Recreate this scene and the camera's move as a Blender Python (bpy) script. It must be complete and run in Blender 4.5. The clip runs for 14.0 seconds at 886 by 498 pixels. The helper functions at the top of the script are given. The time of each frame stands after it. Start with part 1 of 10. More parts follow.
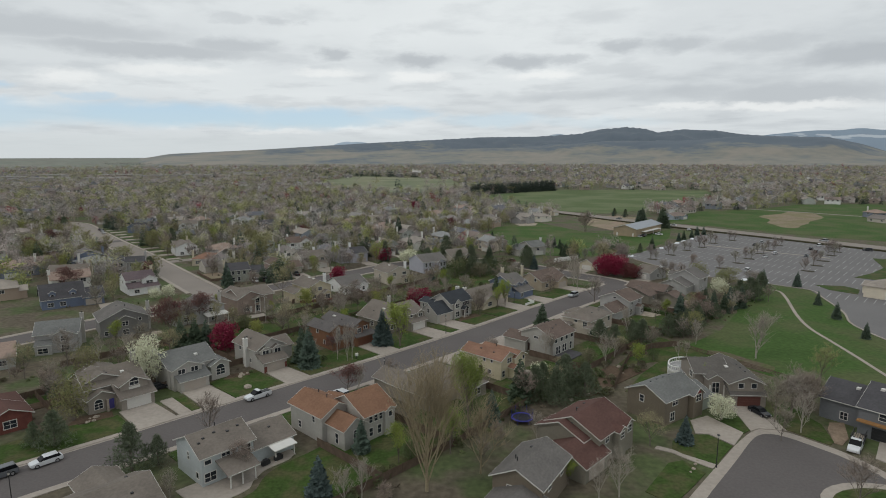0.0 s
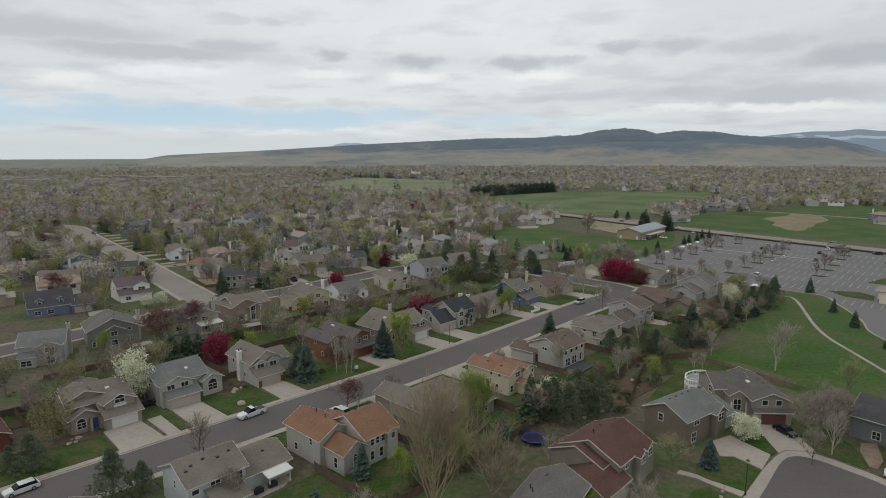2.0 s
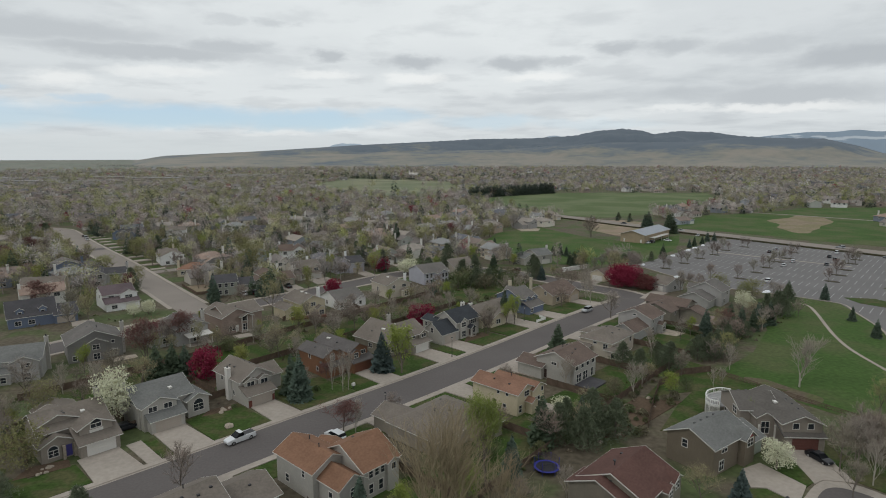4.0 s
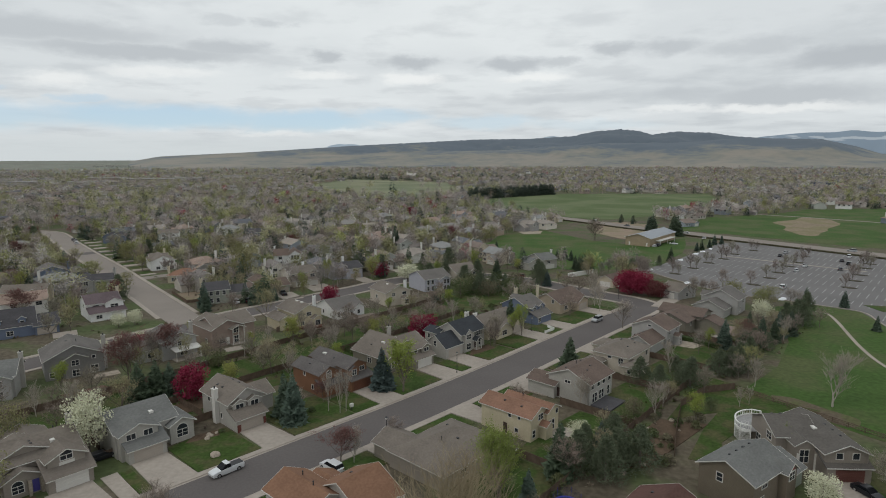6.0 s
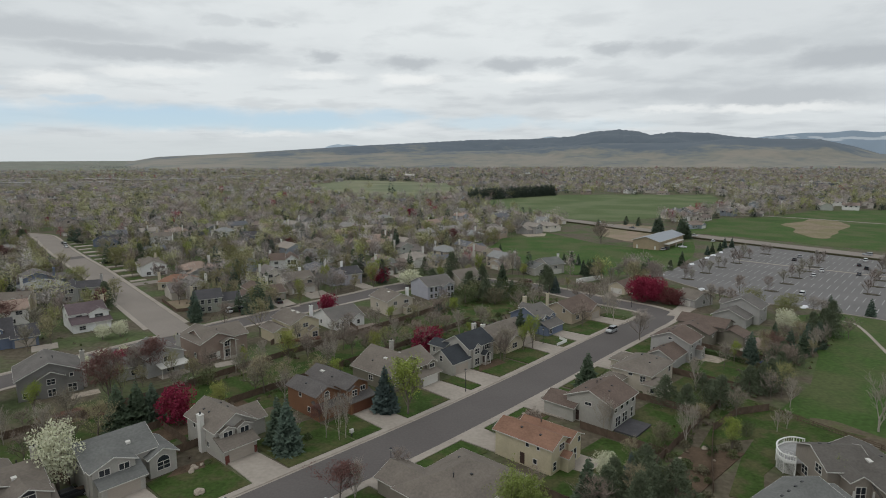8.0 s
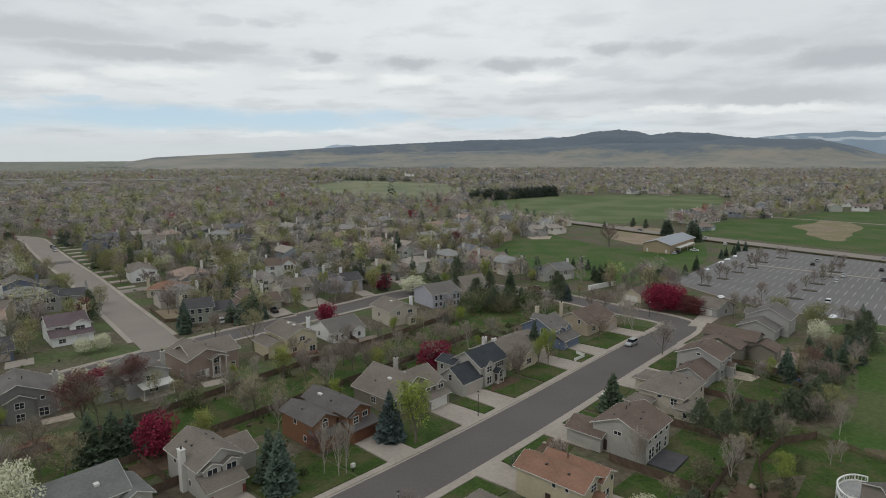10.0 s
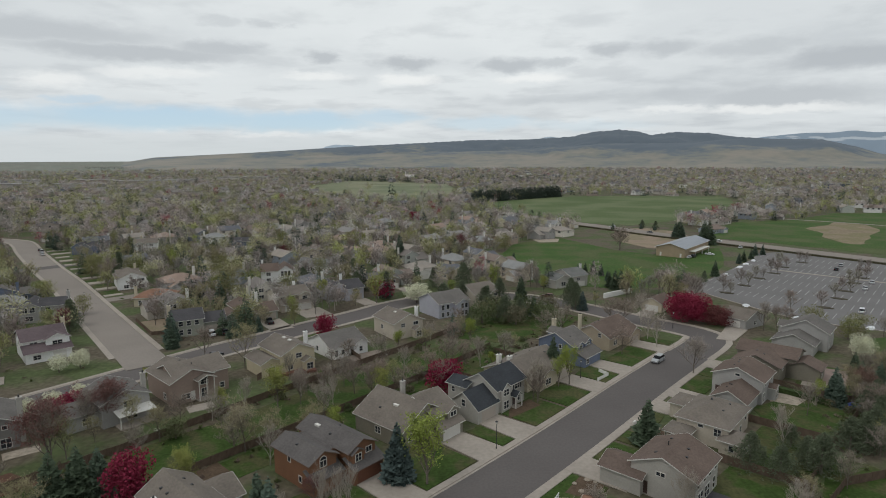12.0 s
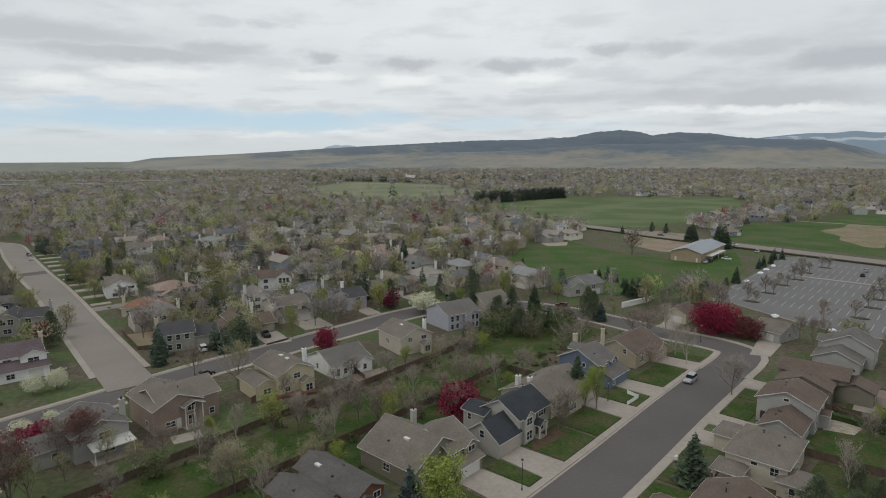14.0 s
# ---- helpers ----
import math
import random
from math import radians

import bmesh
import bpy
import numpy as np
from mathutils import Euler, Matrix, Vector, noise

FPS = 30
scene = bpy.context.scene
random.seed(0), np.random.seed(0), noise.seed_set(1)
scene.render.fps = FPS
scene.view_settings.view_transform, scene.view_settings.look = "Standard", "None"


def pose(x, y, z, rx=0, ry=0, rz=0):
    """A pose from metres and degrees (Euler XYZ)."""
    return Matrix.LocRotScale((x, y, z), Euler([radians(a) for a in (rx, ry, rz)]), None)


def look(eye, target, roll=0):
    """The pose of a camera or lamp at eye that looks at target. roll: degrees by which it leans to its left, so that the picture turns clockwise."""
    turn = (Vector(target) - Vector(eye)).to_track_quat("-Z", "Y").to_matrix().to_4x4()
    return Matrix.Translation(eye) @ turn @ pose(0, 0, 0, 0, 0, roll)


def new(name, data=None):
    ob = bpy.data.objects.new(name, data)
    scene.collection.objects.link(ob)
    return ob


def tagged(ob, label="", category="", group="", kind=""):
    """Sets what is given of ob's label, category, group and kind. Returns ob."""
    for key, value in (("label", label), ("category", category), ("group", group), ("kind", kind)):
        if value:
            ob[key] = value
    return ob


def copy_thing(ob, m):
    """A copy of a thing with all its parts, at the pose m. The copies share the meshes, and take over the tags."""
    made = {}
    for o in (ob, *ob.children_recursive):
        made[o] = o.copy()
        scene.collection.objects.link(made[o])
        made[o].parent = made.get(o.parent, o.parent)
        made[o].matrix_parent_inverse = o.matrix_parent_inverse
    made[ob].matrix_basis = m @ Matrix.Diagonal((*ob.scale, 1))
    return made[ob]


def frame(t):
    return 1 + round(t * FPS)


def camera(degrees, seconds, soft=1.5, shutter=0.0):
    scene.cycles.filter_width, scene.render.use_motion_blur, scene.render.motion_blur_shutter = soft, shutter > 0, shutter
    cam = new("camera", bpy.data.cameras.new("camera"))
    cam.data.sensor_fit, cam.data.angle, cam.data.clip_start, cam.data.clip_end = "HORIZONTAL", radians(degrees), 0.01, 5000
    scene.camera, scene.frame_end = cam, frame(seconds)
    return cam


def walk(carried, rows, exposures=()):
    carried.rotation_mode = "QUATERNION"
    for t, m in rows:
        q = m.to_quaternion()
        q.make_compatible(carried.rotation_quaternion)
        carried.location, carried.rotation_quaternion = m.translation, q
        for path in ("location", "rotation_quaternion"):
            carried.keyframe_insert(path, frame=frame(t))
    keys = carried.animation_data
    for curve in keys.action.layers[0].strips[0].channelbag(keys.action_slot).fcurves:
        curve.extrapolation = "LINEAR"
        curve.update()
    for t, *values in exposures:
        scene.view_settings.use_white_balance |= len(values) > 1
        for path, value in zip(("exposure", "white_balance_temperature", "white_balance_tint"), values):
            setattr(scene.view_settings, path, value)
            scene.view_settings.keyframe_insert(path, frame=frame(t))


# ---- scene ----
cam = camera(73.7, 14.0, soft=1.0)
PATH = [
    (0, (1.47, -1.74, 51.22), (1.69, 37.77, 44.95), -0.10),
    (0.5, (1.06, -0.17, 51.29), (1.30, 39.33, 45.04), -0.10),
    (1, (0.72, 1.59, 51.38), (0.98, 41.10, 45.14), -0.11),
    (1.5, (0.41, 3.53, 51.48), (0.71, 43.04, 45.26), -0.11),
    (2, (0.13, 5.60, 51.59), (0.46, 45.11, 45.39), -0.11),
    (2.5, (-0.15, 7.78, 51.71), (0.23, 47.29, 45.52), -0.12),
    (3, (-0.43, 10.04, 51.83), (-0.01, 49.56, 45.65), -0.12),
    (5.5, (-2.13, 22.35, 52.35), (-1.48, 61.87, 46.21), -0.14),
    (6, (-2.54, 24.99, 52.42), (-1.86, 64.51, 46.29), -0.14),
    (6.5, (-2.98, 27.70, 52.49), (-2.26, 67.22, 46.36), -0.15),
    (7, (-3.44, 30.48, 52.53), (-2.68, 70.00, 46.41), -0.15),
    (7.5, (-3.91, 33.34, 52.57), (-3.13, 72.87, 46.45), -0.15),
    (8, (-4.40, 36.29, 52.59), (-3.60, 75.82, 46.48), -0.16),
    (10.5, (-7.00, 52.47, 52.54), (-6.12, 91.99, 46.45), -0.18),
    (11, (-7.54, 55.97, 52.51), (-6.66, 95.50, 46.42), -0.18),
    (11.5, (-8.10, 59.55, 52.48), (-7.21, 99.07, 46.40), -0.18),
    (12, (-8.69, 63.18, 52.45), (-7.79, 102.70, 46.37), -0.19),
    (12.5, (-9.30, 66.83, 52.43), (-8.40, 106.35, 46.36), -0.19),
    (13, (-9.95, 70.47, 52.42), (-9.05, 110.00, 46.36), -0.19),
    (13.5, (-10.67, 74.07, 52.43), (-9.76, 113.60, 46.37), -0.20),
    (14, (-11.26, 76.74, 52.45), (-10.35, 116.27, 46.40), -0.20),
]
walk(cam, [(t, look(eye, at, roll)) for t, eye, at, roll in PATH])

# ---- world, sun ----
world = bpy.data.worlds.new("overcast_sky")
scene.world = world
world.use_nodes = True
wt = world.node_tree
wn, wl = wt.nodes, wt.links
wn.clear()


def node(tree, kind, **values):
    made = tree.nodes.new(kind)
    for key, value in values.items():
        if key == "op":
            made.operation = value
        elif key == "blend":
            made.data_type, made.blend_type = "RGBA", value
        else:
            made.inputs[int(key[1:])].default_value = value
    return made


def ramp(tree, stops, ease="LINEAR"):
    made = tree.nodes.new("ShaderNodeValToRGB")
    made.color_ramp.interpolation = ease
    marks = made.color_ramp.elements
    while len(marks) < len(stops):
        marks.new(0.5)
    for mark, (at, colour) in zip(marks, stops):
        mark.position = at
        mark.color = (*colour, 1) if len(colour) == 3 else colour
    return made


SUN_HEIGHT, SUN_TURN = 52.0, 235.0
sky = wn.new("ShaderNodeTexSky")
sky.sky_type, sky.sun_disc = "NISHITA", False
sky.sun_elevation, sky.sun_rotation = radians(SUN_HEIGHT), radians(SUN_TURN)
sky.altitude, sky.air_density, sky.dust_density = 1500, 1.0, 1.6
coord = wn.new("ShaderNodeTexCoord")
split = wn.new("ShaderNodeSeparateXYZ")
wl.new(coord.outputs["Generated"], split.inputs[0])
lift = node(wt, "ShaderNodeMath", op="MAXIMUM", _1=0.0)
wl.new(split.outputs[2], lift.inputs[0])
deck = node(wt, "ShaderNodeMath", op="ADD", _1=0.10)
wl.new(lift.outputs[0], deck.inputs[0])
over_x = node(wt, "ShaderNodeMath", op="DIVIDE")
over_y = node(wt, "ShaderNodeMath", op="DIVIDE")
wl.new(split.outputs[0], over_x.inputs[0]); wl.new(deck.outputs[0], over_x.inputs[1])
wl.new(split.outputs[1], over_y.inputs[0]); wl.new(deck.outputs[0], over_y.inputs[1])
plane = wn.new("ShaderNodeCombineXYZ")
wl.new(over_x.outputs[0], plane.inputs[0]); wl.new(over_y.outputs[0], plane.inputs[1])


def clouds(scale, detail, rough, shift):
    moved = wn.new("ShaderNodeMapping")
    moved.inputs["Location"].default_value = shift
    wl.new(plane.outputs[0], moved.inputs[0])
    made = wn.new("ShaderNodeTexNoise")
    made.inputs["Scale"].default_value, made.inputs["Detail"].default_value, made.inputs["Roughness"].default_value = scale, detail, rough
    wl.new(moved.outputs[0], made.inputs["Vector"])
    return made.outputs[0]


def product(a, b):
    made = node(wt, "ShaderNodeMath", op="MULTIPLY")
    wl.new(a, made.inputs[0]); wl.new(b, made.inputs[1])
    return made.outputs[0]


# directions as degrees right of north and degrees up, frayed by noise, to lay the cloud sheets out
turn_ = node(wt, "ShaderNodeMath", op="ARCTAN2")
wl.new(split.outputs[0], turn_.inputs[0]); wl.new(split.outputs[1], turn_.inputs[1])
rise_ = node(wt, "ShaderNodeMath", op="ARCSINE")
wl.new(split.outputs[2], rise_.inputs[0])
spot = wn.new("ShaderNodeCombineXYZ")
wl.new(turn_.outputs[0], spot.inputs[0]); wl.new(rise_.outputs[0], spot.inputs[1])
degrees_ = node(wt, "ShaderNodeVectorMath", op="SCALE")
degrees_.inputs[3].default_value = math.degrees(1)
wl.new(spot.outputs[0], degrees_.inputs[0])


def frayed(stretch, scale, amount, detail):
    moved = wn.new("ShaderNodeMapping")
    moved.inputs["Scale"].default_value = stretch
    wl.new(degrees_.outputs[0], moved.inputs[0])
    made = wn.new("ShaderNodeTexNoise")
    made.inputs["Scale"].default_value, made.inputs["Detail"].default_value, made.inputs["Roughness"].default_value = scale, detail, 0.62
    wl.new(moved.outputs[0], made.inputs["Vector"])
    push = node(wt, "ShaderNodeVectorMath", op="MULTIPLY_ADD")
    push.inputs[1].default_value, push.inputs[2].default_value = amount, [-0.5 * k for k in amount]
    wl.new(made.outputs["Color"], push.inputs[0])
    total = node(wt, "ShaderNodeVectorMath", op="ADD")
    wl.new(degrees_.outputs[0], total.inputs[0]); wl.new(push.outputs[0], total.inputs[1])
    return total.outputs[0]


ragged = frayed((0.42, 1.0, 1.0), 0.75, (5.5, 1.5, 0.0), 8)


def sheets(items):
    """soft patches of cloud (or gaps between them): bearing, height, half width, half height, strength"""
    total = None
    for bearing, height, wide, tall, strength in items:
        move = node(wt, "ShaderNodeVectorMath", op="MULTIPLY_ADD")
        move.inputs[1].default_value, move.inputs[2].default_value = (1 / wide, 1 / tall, 0), (-bearing / wide, -height / tall, 0)
        wl.new(ragged, move.inputs[0])
        away = node(wt, "ShaderNodeVectorMath", op="LENGTH")
        wl.new(move.outputs[0], away.inputs[0])
        soft = wn.new("ShaderNodeMapRange")
        soft.interpolation_type = "SMOOTHSTEP"
        soft.inputs[1].default_value, soft.inputs[2].default_value, soft.inputs[3].default_value, soft.inputs[4].default_value = 0.35, 1.25, strength, 0.0
        wl.new(away.outputs["Value"], soft.inputs[0])
        if total is None:
            total = soft.outputs[0]
        else:
            both = node(wt, "ShaderNodeMath", op="MAXIMUM")
            wl.new(total, both.inputs[0]); wl.new(soft.outputs[0], both.inputs[1])
            total = both.outputs[0]
    return total


# a pale even deck, brightest ahead, with broad soft grey sheets and small flat-based puffs
grey = ramp(wt, [(0.30, (0.745, 0.785, 0.80)), (0.50, (0.675, 0.715, 0.735)), (0.70, (0.58, 0.62, 0.645))], "EASE")
wl.new(clouds(0.8, 8, 0.55, (2.3, 0.9, 0)), grey.inputs[0])
deck_light = node(wt, "ShaderNodeMix", blend="MIX")
deck_light.inputs[7].default_value = (0.79, 0.83, 0.84, 1)
wl.new(sheets([(-4, 13.5, 19, 5.5, 0.75), (-14, 6.2, 17, 2.0, 0.5), (2, 6.8, 14, 1.6, 0.6)]), deck_light.inputs[0]); wl.new(grey.outputs[0], deck_light.inputs[6])
veils = ramp(wt, [(0.48, (0, 0, 0)), (0.66, (0.34, 0.34, 0.34))], "EASE")
wl.new(clouds(1.9, 7, 0.55, (4.9, 1.3, 0)), veils.inputs[0])
dusk = sheets([(-33, 9.9, 13, 1.15, 0.72), (-25, 8.7, 12, 0.75, 0.8), (-18.5, 9.4, 4.5, 0.9, 0.75), (-14.5, 11.7, 2.2, 0.5, 0.5), (-18.5, 11.7, 2.0, 0.5, 0.4),
               (-9.6, 9.0, 2.0, 0.7, 0.8), (-2.0, 8.7, 3.6, 0.65, 0.85), (7.6, 8.5, 4.0, 0.75, 0.85), (11.6, 8.5, 1.8, 0.5, 0.6), (16.6, 9.5, 3.2, 0.7, 0.8),
               (21.5, 9.4, 3.4, 0.8, 0.7), (28.0, 9.0, 5.0, 0.9, 0.6), (35.0, 7.6, 6.0, 1.2, 0.95), (31.0, 4.9, 9.0, 1.2, 0.75), (23.5, 5.4, 5, 0.8, 0.5), (12.0, 5.4, 9.0, 0.5, 0.35)])
thick = node(wt, "ShaderNodeMath", op="MAXIMUM")
wl.new(veils.outputs[0], thick.inputs[0]); wl.new(dusk, thick.inputs[1])
cloud = node(wt, "ShaderNodeMix", blend="MIX")
cloud.inputs[7].default_value = (0.475, 0.51, 0.54, 1)
wl.new(thick.outputs[0], cloud.inputs[0]); wl.new(deck_light.outputs[2], cloud.inputs[6])
# sunlit tops low over the plain
lit = node(wt, "ShaderNodeMix", blend="MIX")
lit.inputs[7].default_value = (0.87, 0.89, 0.885, 1)
wl.new(sheets([(-31.5, 6.3, 2.6, 0.8, 0.7), (-24, 7.2, 5, 0.5, 0.6), (-10.5, 7.4, 3.6, 0.45, 0.7), (-2, 7.2, 3.0, 0.6, 0.8), (10, 7.3, 3.6, 0.5, 0.85), (30, 4.0, 6.5, 0.4, 0.75), (22, 4.2, 3.4, 0.35, 0.6), (-8.3, 2.6, 2.2, 0.35, 0.7), (-15, 2.2, 4.0, 0.3, 0.5)]), lit.inputs[0])
wl.new(cloud.outputs[2], lit.inputs[6])
# the deck breaks up into a pale blue band towards the open plain
hole = sheets([(-37, 3.3, 9, 1.25, 0.8), (-24, 3.5, 13, 1.25, 1.0), (-12.5, 3.4, 9, 1.1, 0.95), (-4.5, 3.9, 5, 0.8, 0.7), (5, 3.3, 6, 0.75, 0.55), (-37, 5.4, 2.6, 0.4, 0.7), (-29.5, 4.8, 2.4, 0.35, 0.6), (14, 3.0, 8, 0.5, 0.3)])
blue = node(wt, "ShaderNodeMix", blend="MULTIPLY", _0=1.0)
blue.inputs[7].default_value = (0.105, 0.110, 0.112, 1)
wl.new(sky.outputs[0], blue.inputs[6])
veil = node(wt, "ShaderNodeMix", blend="MIX", _0=0.62)
veil.inputs[7].default_value = (0.55, 0.70, 0.84, 1)
wl.new(blue.outputs[2], veil.inputs[6])
open_sky = node(wt, "ShaderNodeMix", blend="MIX")
wl.new(hole, open_sky.inputs[0]); wl.new(lit.outputs[2], open_sky.inputs[6]); wl.new(veil.outputs[2], open_sky.inputs[7])
# an overcast sky is brighter overhead, and pale and even low down
low = ramp(wt, [(0.0, (0.95, 0.95, 0.95)), (0.02, (0.8, 0.8, 0.8)), (0.042, (0, 0, 0))], "EASE")
wl.new(lift.outputs[0], low.inputs[0])
hazy = node(wt, "ShaderNodeMix", blend="MIX")
hazy.inputs[7].default_value = (0.62, 0.665, 0.68, 1)
wl.new(low.outputs[0], hazy.inputs[0]); wl.new(open_sky.outputs[2], hazy.inputs[6])
top = node(wt, "ShaderNodeMapRange")
top.inputs[1].default_value, top.inputs[2].default_value, top.inputs[3].default_value, top.inputs[4].default_value = 0.2, 1.0, 1.0, 1.1
wl.new(lift.outputs[0], top.inputs[0])
glow = wn.new("ShaderNodeBackground")
wl.new(hazy.outputs[2], glow.inputs[0]); wl.new(top.outputs[0], glow.inputs[1])
out = wn.new("ShaderNodeOutputWorld")
wl.new(glow.outputs[0], out.inputs[0])

sun_data = bpy.data.lights.new("sun", "SUN")
sun_data.energy, sun_data.angle, sun_data.color = 0.5, radians(14), (1.0, 0.96, 0.90)
sun = new("sun", sun_data)
a = radians(SUN_TURN)
sun.matrix_world = look((math.sin(a) * 300, math.cos(a) * 300, 300 * math.tan(radians(SUN_HEIGHT))), (0, 0, 0))


# ---- materials ----
def mat(name, colour, rough=0.85, vary=0.25, grain=8.0, blotch=0.35, bump=0.0, metal=0.0, palette=None, tint=None, island=False, streak=None):
    """colour: base; vary: how far grain and blotches move it; palette: colours picked per object (or per island); tint: second colour in large blotches"""
    m = bpy.data.materials.new(name)
    m.use_nodes = True
    tree = m.node_tree
    links = tree.links
    base = tree.nodes["Principled BSDF"]
    base.inputs["Roughness"].default_value, base.inputs["Metallic"].default_value = rough, metal
    base.inputs["Specular IOR Level"].default_value = 0.5 if rough < 0.8 else 0.15
    place = tree.nodes.new("ShaderNodeTexCoord").outputs["Object"]
    if streak:
        scaled = tree.nodes.new("ShaderNodeMapping")
        scaled.inputs["Scale"].default_value = streak
        links.new(place, scaled.inputs[0])
        place = scaled.outputs[0]
    fine = tree.nodes.new("ShaderNodeTexNoise")
    fine.inputs["Scale"].default_value, fine.inputs["Detail"].default_value = grain, 5
    links.new(place, fine.inputs["Vector"])
    wide = tree.nodes.new("ShaderNodeTexNoise")
    wide.inputs["Scale"].default_value, wide.inputs["Detail"].default_value = blotch, 4
    links.new(place, wide.inputs["Vector"])
    if palette:
        pick = ramp(tree, [(i / len(palette), c) for i, c in enumerate(palette)], "CONSTANT")
        if island:
            links.new(tree.nodes.new("ShaderNodeNewGeometry").outputs["Random Per Island"], pick.inputs[0])
        else:
            links.new(tree.nodes.new("ShaderNodeObjectInfo").outputs["Random"], pick.inputs[0])
        source = pick.outputs[0]
    else:
        flat = tree.nodes.new("ShaderNodeRGB")
        flat.outputs[0].default_value = (*colour, 1)
        source = flat.outputs[0]
    if tint:
        spread = ramp(tree, [(0.42, (0, 0, 0)), (0.60, (1, 1, 1))], "EASE")
        links.new(wide.outputs[0], spread.inputs[0])
        two = node(tree, "ShaderNodeMix", blend="MIX")
        two.inputs[7].default_value = (*tint, 1)
        links.new(spread.outputs[0], two.inputs[0]); links.new(source, two.inputs[6])
        source = two.outputs[2]
    both = node(tree, "ShaderNodeMath", op="ADD")
    links.new(fine.outputs[0], both.inputs[0]); links.new(wide.outputs[0], both.inputs[1])
    span = tree.nodes.new("ShaderNodeMapRange")
    span.inputs[1].default_value, span.inputs[2].default_value = 0.65, 1.35
    span.inputs[3].default_value, span.inputs[4].default_value = 1 - vary, 1 + vary
    links.new(both.outputs[0], span.inputs[0])
    shade = node(tree, "ShaderNodeVectorMath", op="SCALE")
    links.new(source, shade.inputs[0]); links.new(span.outputs[0], shade.inputs[3])
    links.new(shade.outputs[0], base.inputs["Base Color"])
    if bump:
        relief = tree.nodes.new("ShaderNodeBump")
        relief.inputs["Strength"].default_value, relief.inputs["Distance"].default_value = bump, 0.05
        links.new(fine.outputs[0], relief.inputs["Height"])
        links.new(relief.outputs[0], base.inputs["Normal"])
    return m


_wall_mats, _roof_mats = {}, {}


def siding(name, colour):
    """painted lap siding: thin courses along z"""
    if name not in _wall_mats:
        m = mat("siding_" + name, colour, 0.7, 0.10, 3.0, 0.5)
        tree = m.node_tree
        base = tree.nodes["Principled BSDF"]
        wave = tree.nodes.new("ShaderNodeTexWave")
        wave.bands_direction, wave.wave_profile = "Z", "SAW"
        wave.inputs["Scale"].default_value = 1.55
        tree.links.new(tree.nodes.new("ShaderNodeTexCoord").outputs["Object"], wave.inputs["Vector"])
        relief = tree.nodes.new("ShaderNodeBump")
        relief.inputs["Strength"].default_value, relief.inputs["Distance"].default_value = 0.6, 0.03
        tree.links.new(wave.outputs[0], relief.inputs["Height"])
        tree.links.new(relief.outputs[0], base.inputs["Normal"])
        _wall_mats[name] = m
    return _wall_mats[name]


def shingles(name, colour):
    if name not in _roof_mats:
        _roof_mats[name] = mat("shingles_" + name, colour, 0.92, 0.22, 2.2, 0.25, bump=0.5, streak=(1, 1, 2.6))
    return _roof_mats[name]


M_TRIM = mat("white_trim_paint", (0.60, 0.58, 0.54), 0.6, 0.06)
M_GLASS = mat("dark_window_glass", (0.030, 0.034, 0.040), 0.12, 0.3, 0.8)
M_GLASS.node_tree.nodes["Principled BSDF"].inputs["Specular IOR Level"].default_value = 0.3
M_CONCRETE = mat("worn_concrete", (0.335, 0.295, 0.255), 0.9, 0.16, 1.3, 0.12, bump=0.2)
M_ASPHALT = mat("weathered_asphalt", (0.122, 0.109, 0.105), 0.93, 0.13, 2.2, 0.07, bump=0.2)
M_ASPHALT_OLD = mat("pale_old_asphalt", (0.245, 0.215, 0.19), 0.93, 0.10, 1.8, 0.06, bump=0.2)
M_LAWN = mat("spring_lawn", (0.048, 0.082, 0.019), 0.95, 0.45, 1.6, 0.22, bump=0.5, tint=(0.068, 0.070, 0.030))
M_FIELD = mat("mown_field", (0.092, 0.126, 0.050), 0.95, 0.20, 0.5, 0.018, tint=(0.120, 0.142, 0.070))
M_PARK = mat("park_grass", (0.055, 0.102, 0.024), 0.95, 0.34, 0.9, 0.045, tint=(0.074, 0.090, 0.036))
M_PALE = mat("pale_meadow", (0.155, 0.178, 0.105), 0.95, 0.25, 0.3, 0.01, tint=(0.19, 0.19, 0.12))
M_DIRT = mat("bare_dirt", (0.28, 0.215, 0.16), 0.95, 0.2, 1.5, 0.06, tint=(0.20, 0.17, 0.11))
M_MULCH = mat("bark_mulch_bed", (0.10, 0.07, 0.048), 0.95, 0.35, 3.0, 0.4)
M_FENCE = mat("weathered_cedar", (0.132, 0.096, 0.072), 0.9, 0.3, 3.0, 0.6, streak=(1, 1, 0.2))
M_WOOD = mat("grey_deck_wood", (0.22, 0.18, 0.15), 0.85, 0.25, 4.0, 0.7)
M_DARK = mat("black_metal", (0.02, 0.02, 0.022), 0.5, 0.2)
M_RUBBER = mat("tyre_rubber", (0.018, 0.018, 0.018), 0.9, 0.2)
M_STEEL = mat("wheel_alloy", (0.45, 0.45, 0.46), 0.35, 0.1, metal=0.8)
M_WHITE = mat("white_painted_wood", (0.78, 0.77, 0.74), 0.6, 0.05)
M_STONE = mat("pale_landscape_rock", (0.34, 0.29, 0.235), 0.9, 0.35, 3.0, 1.0)


# ---- building blocks ----
def quad(bm, *points):
    return bm.faces.new([bm.verts.new(p) for p in points])


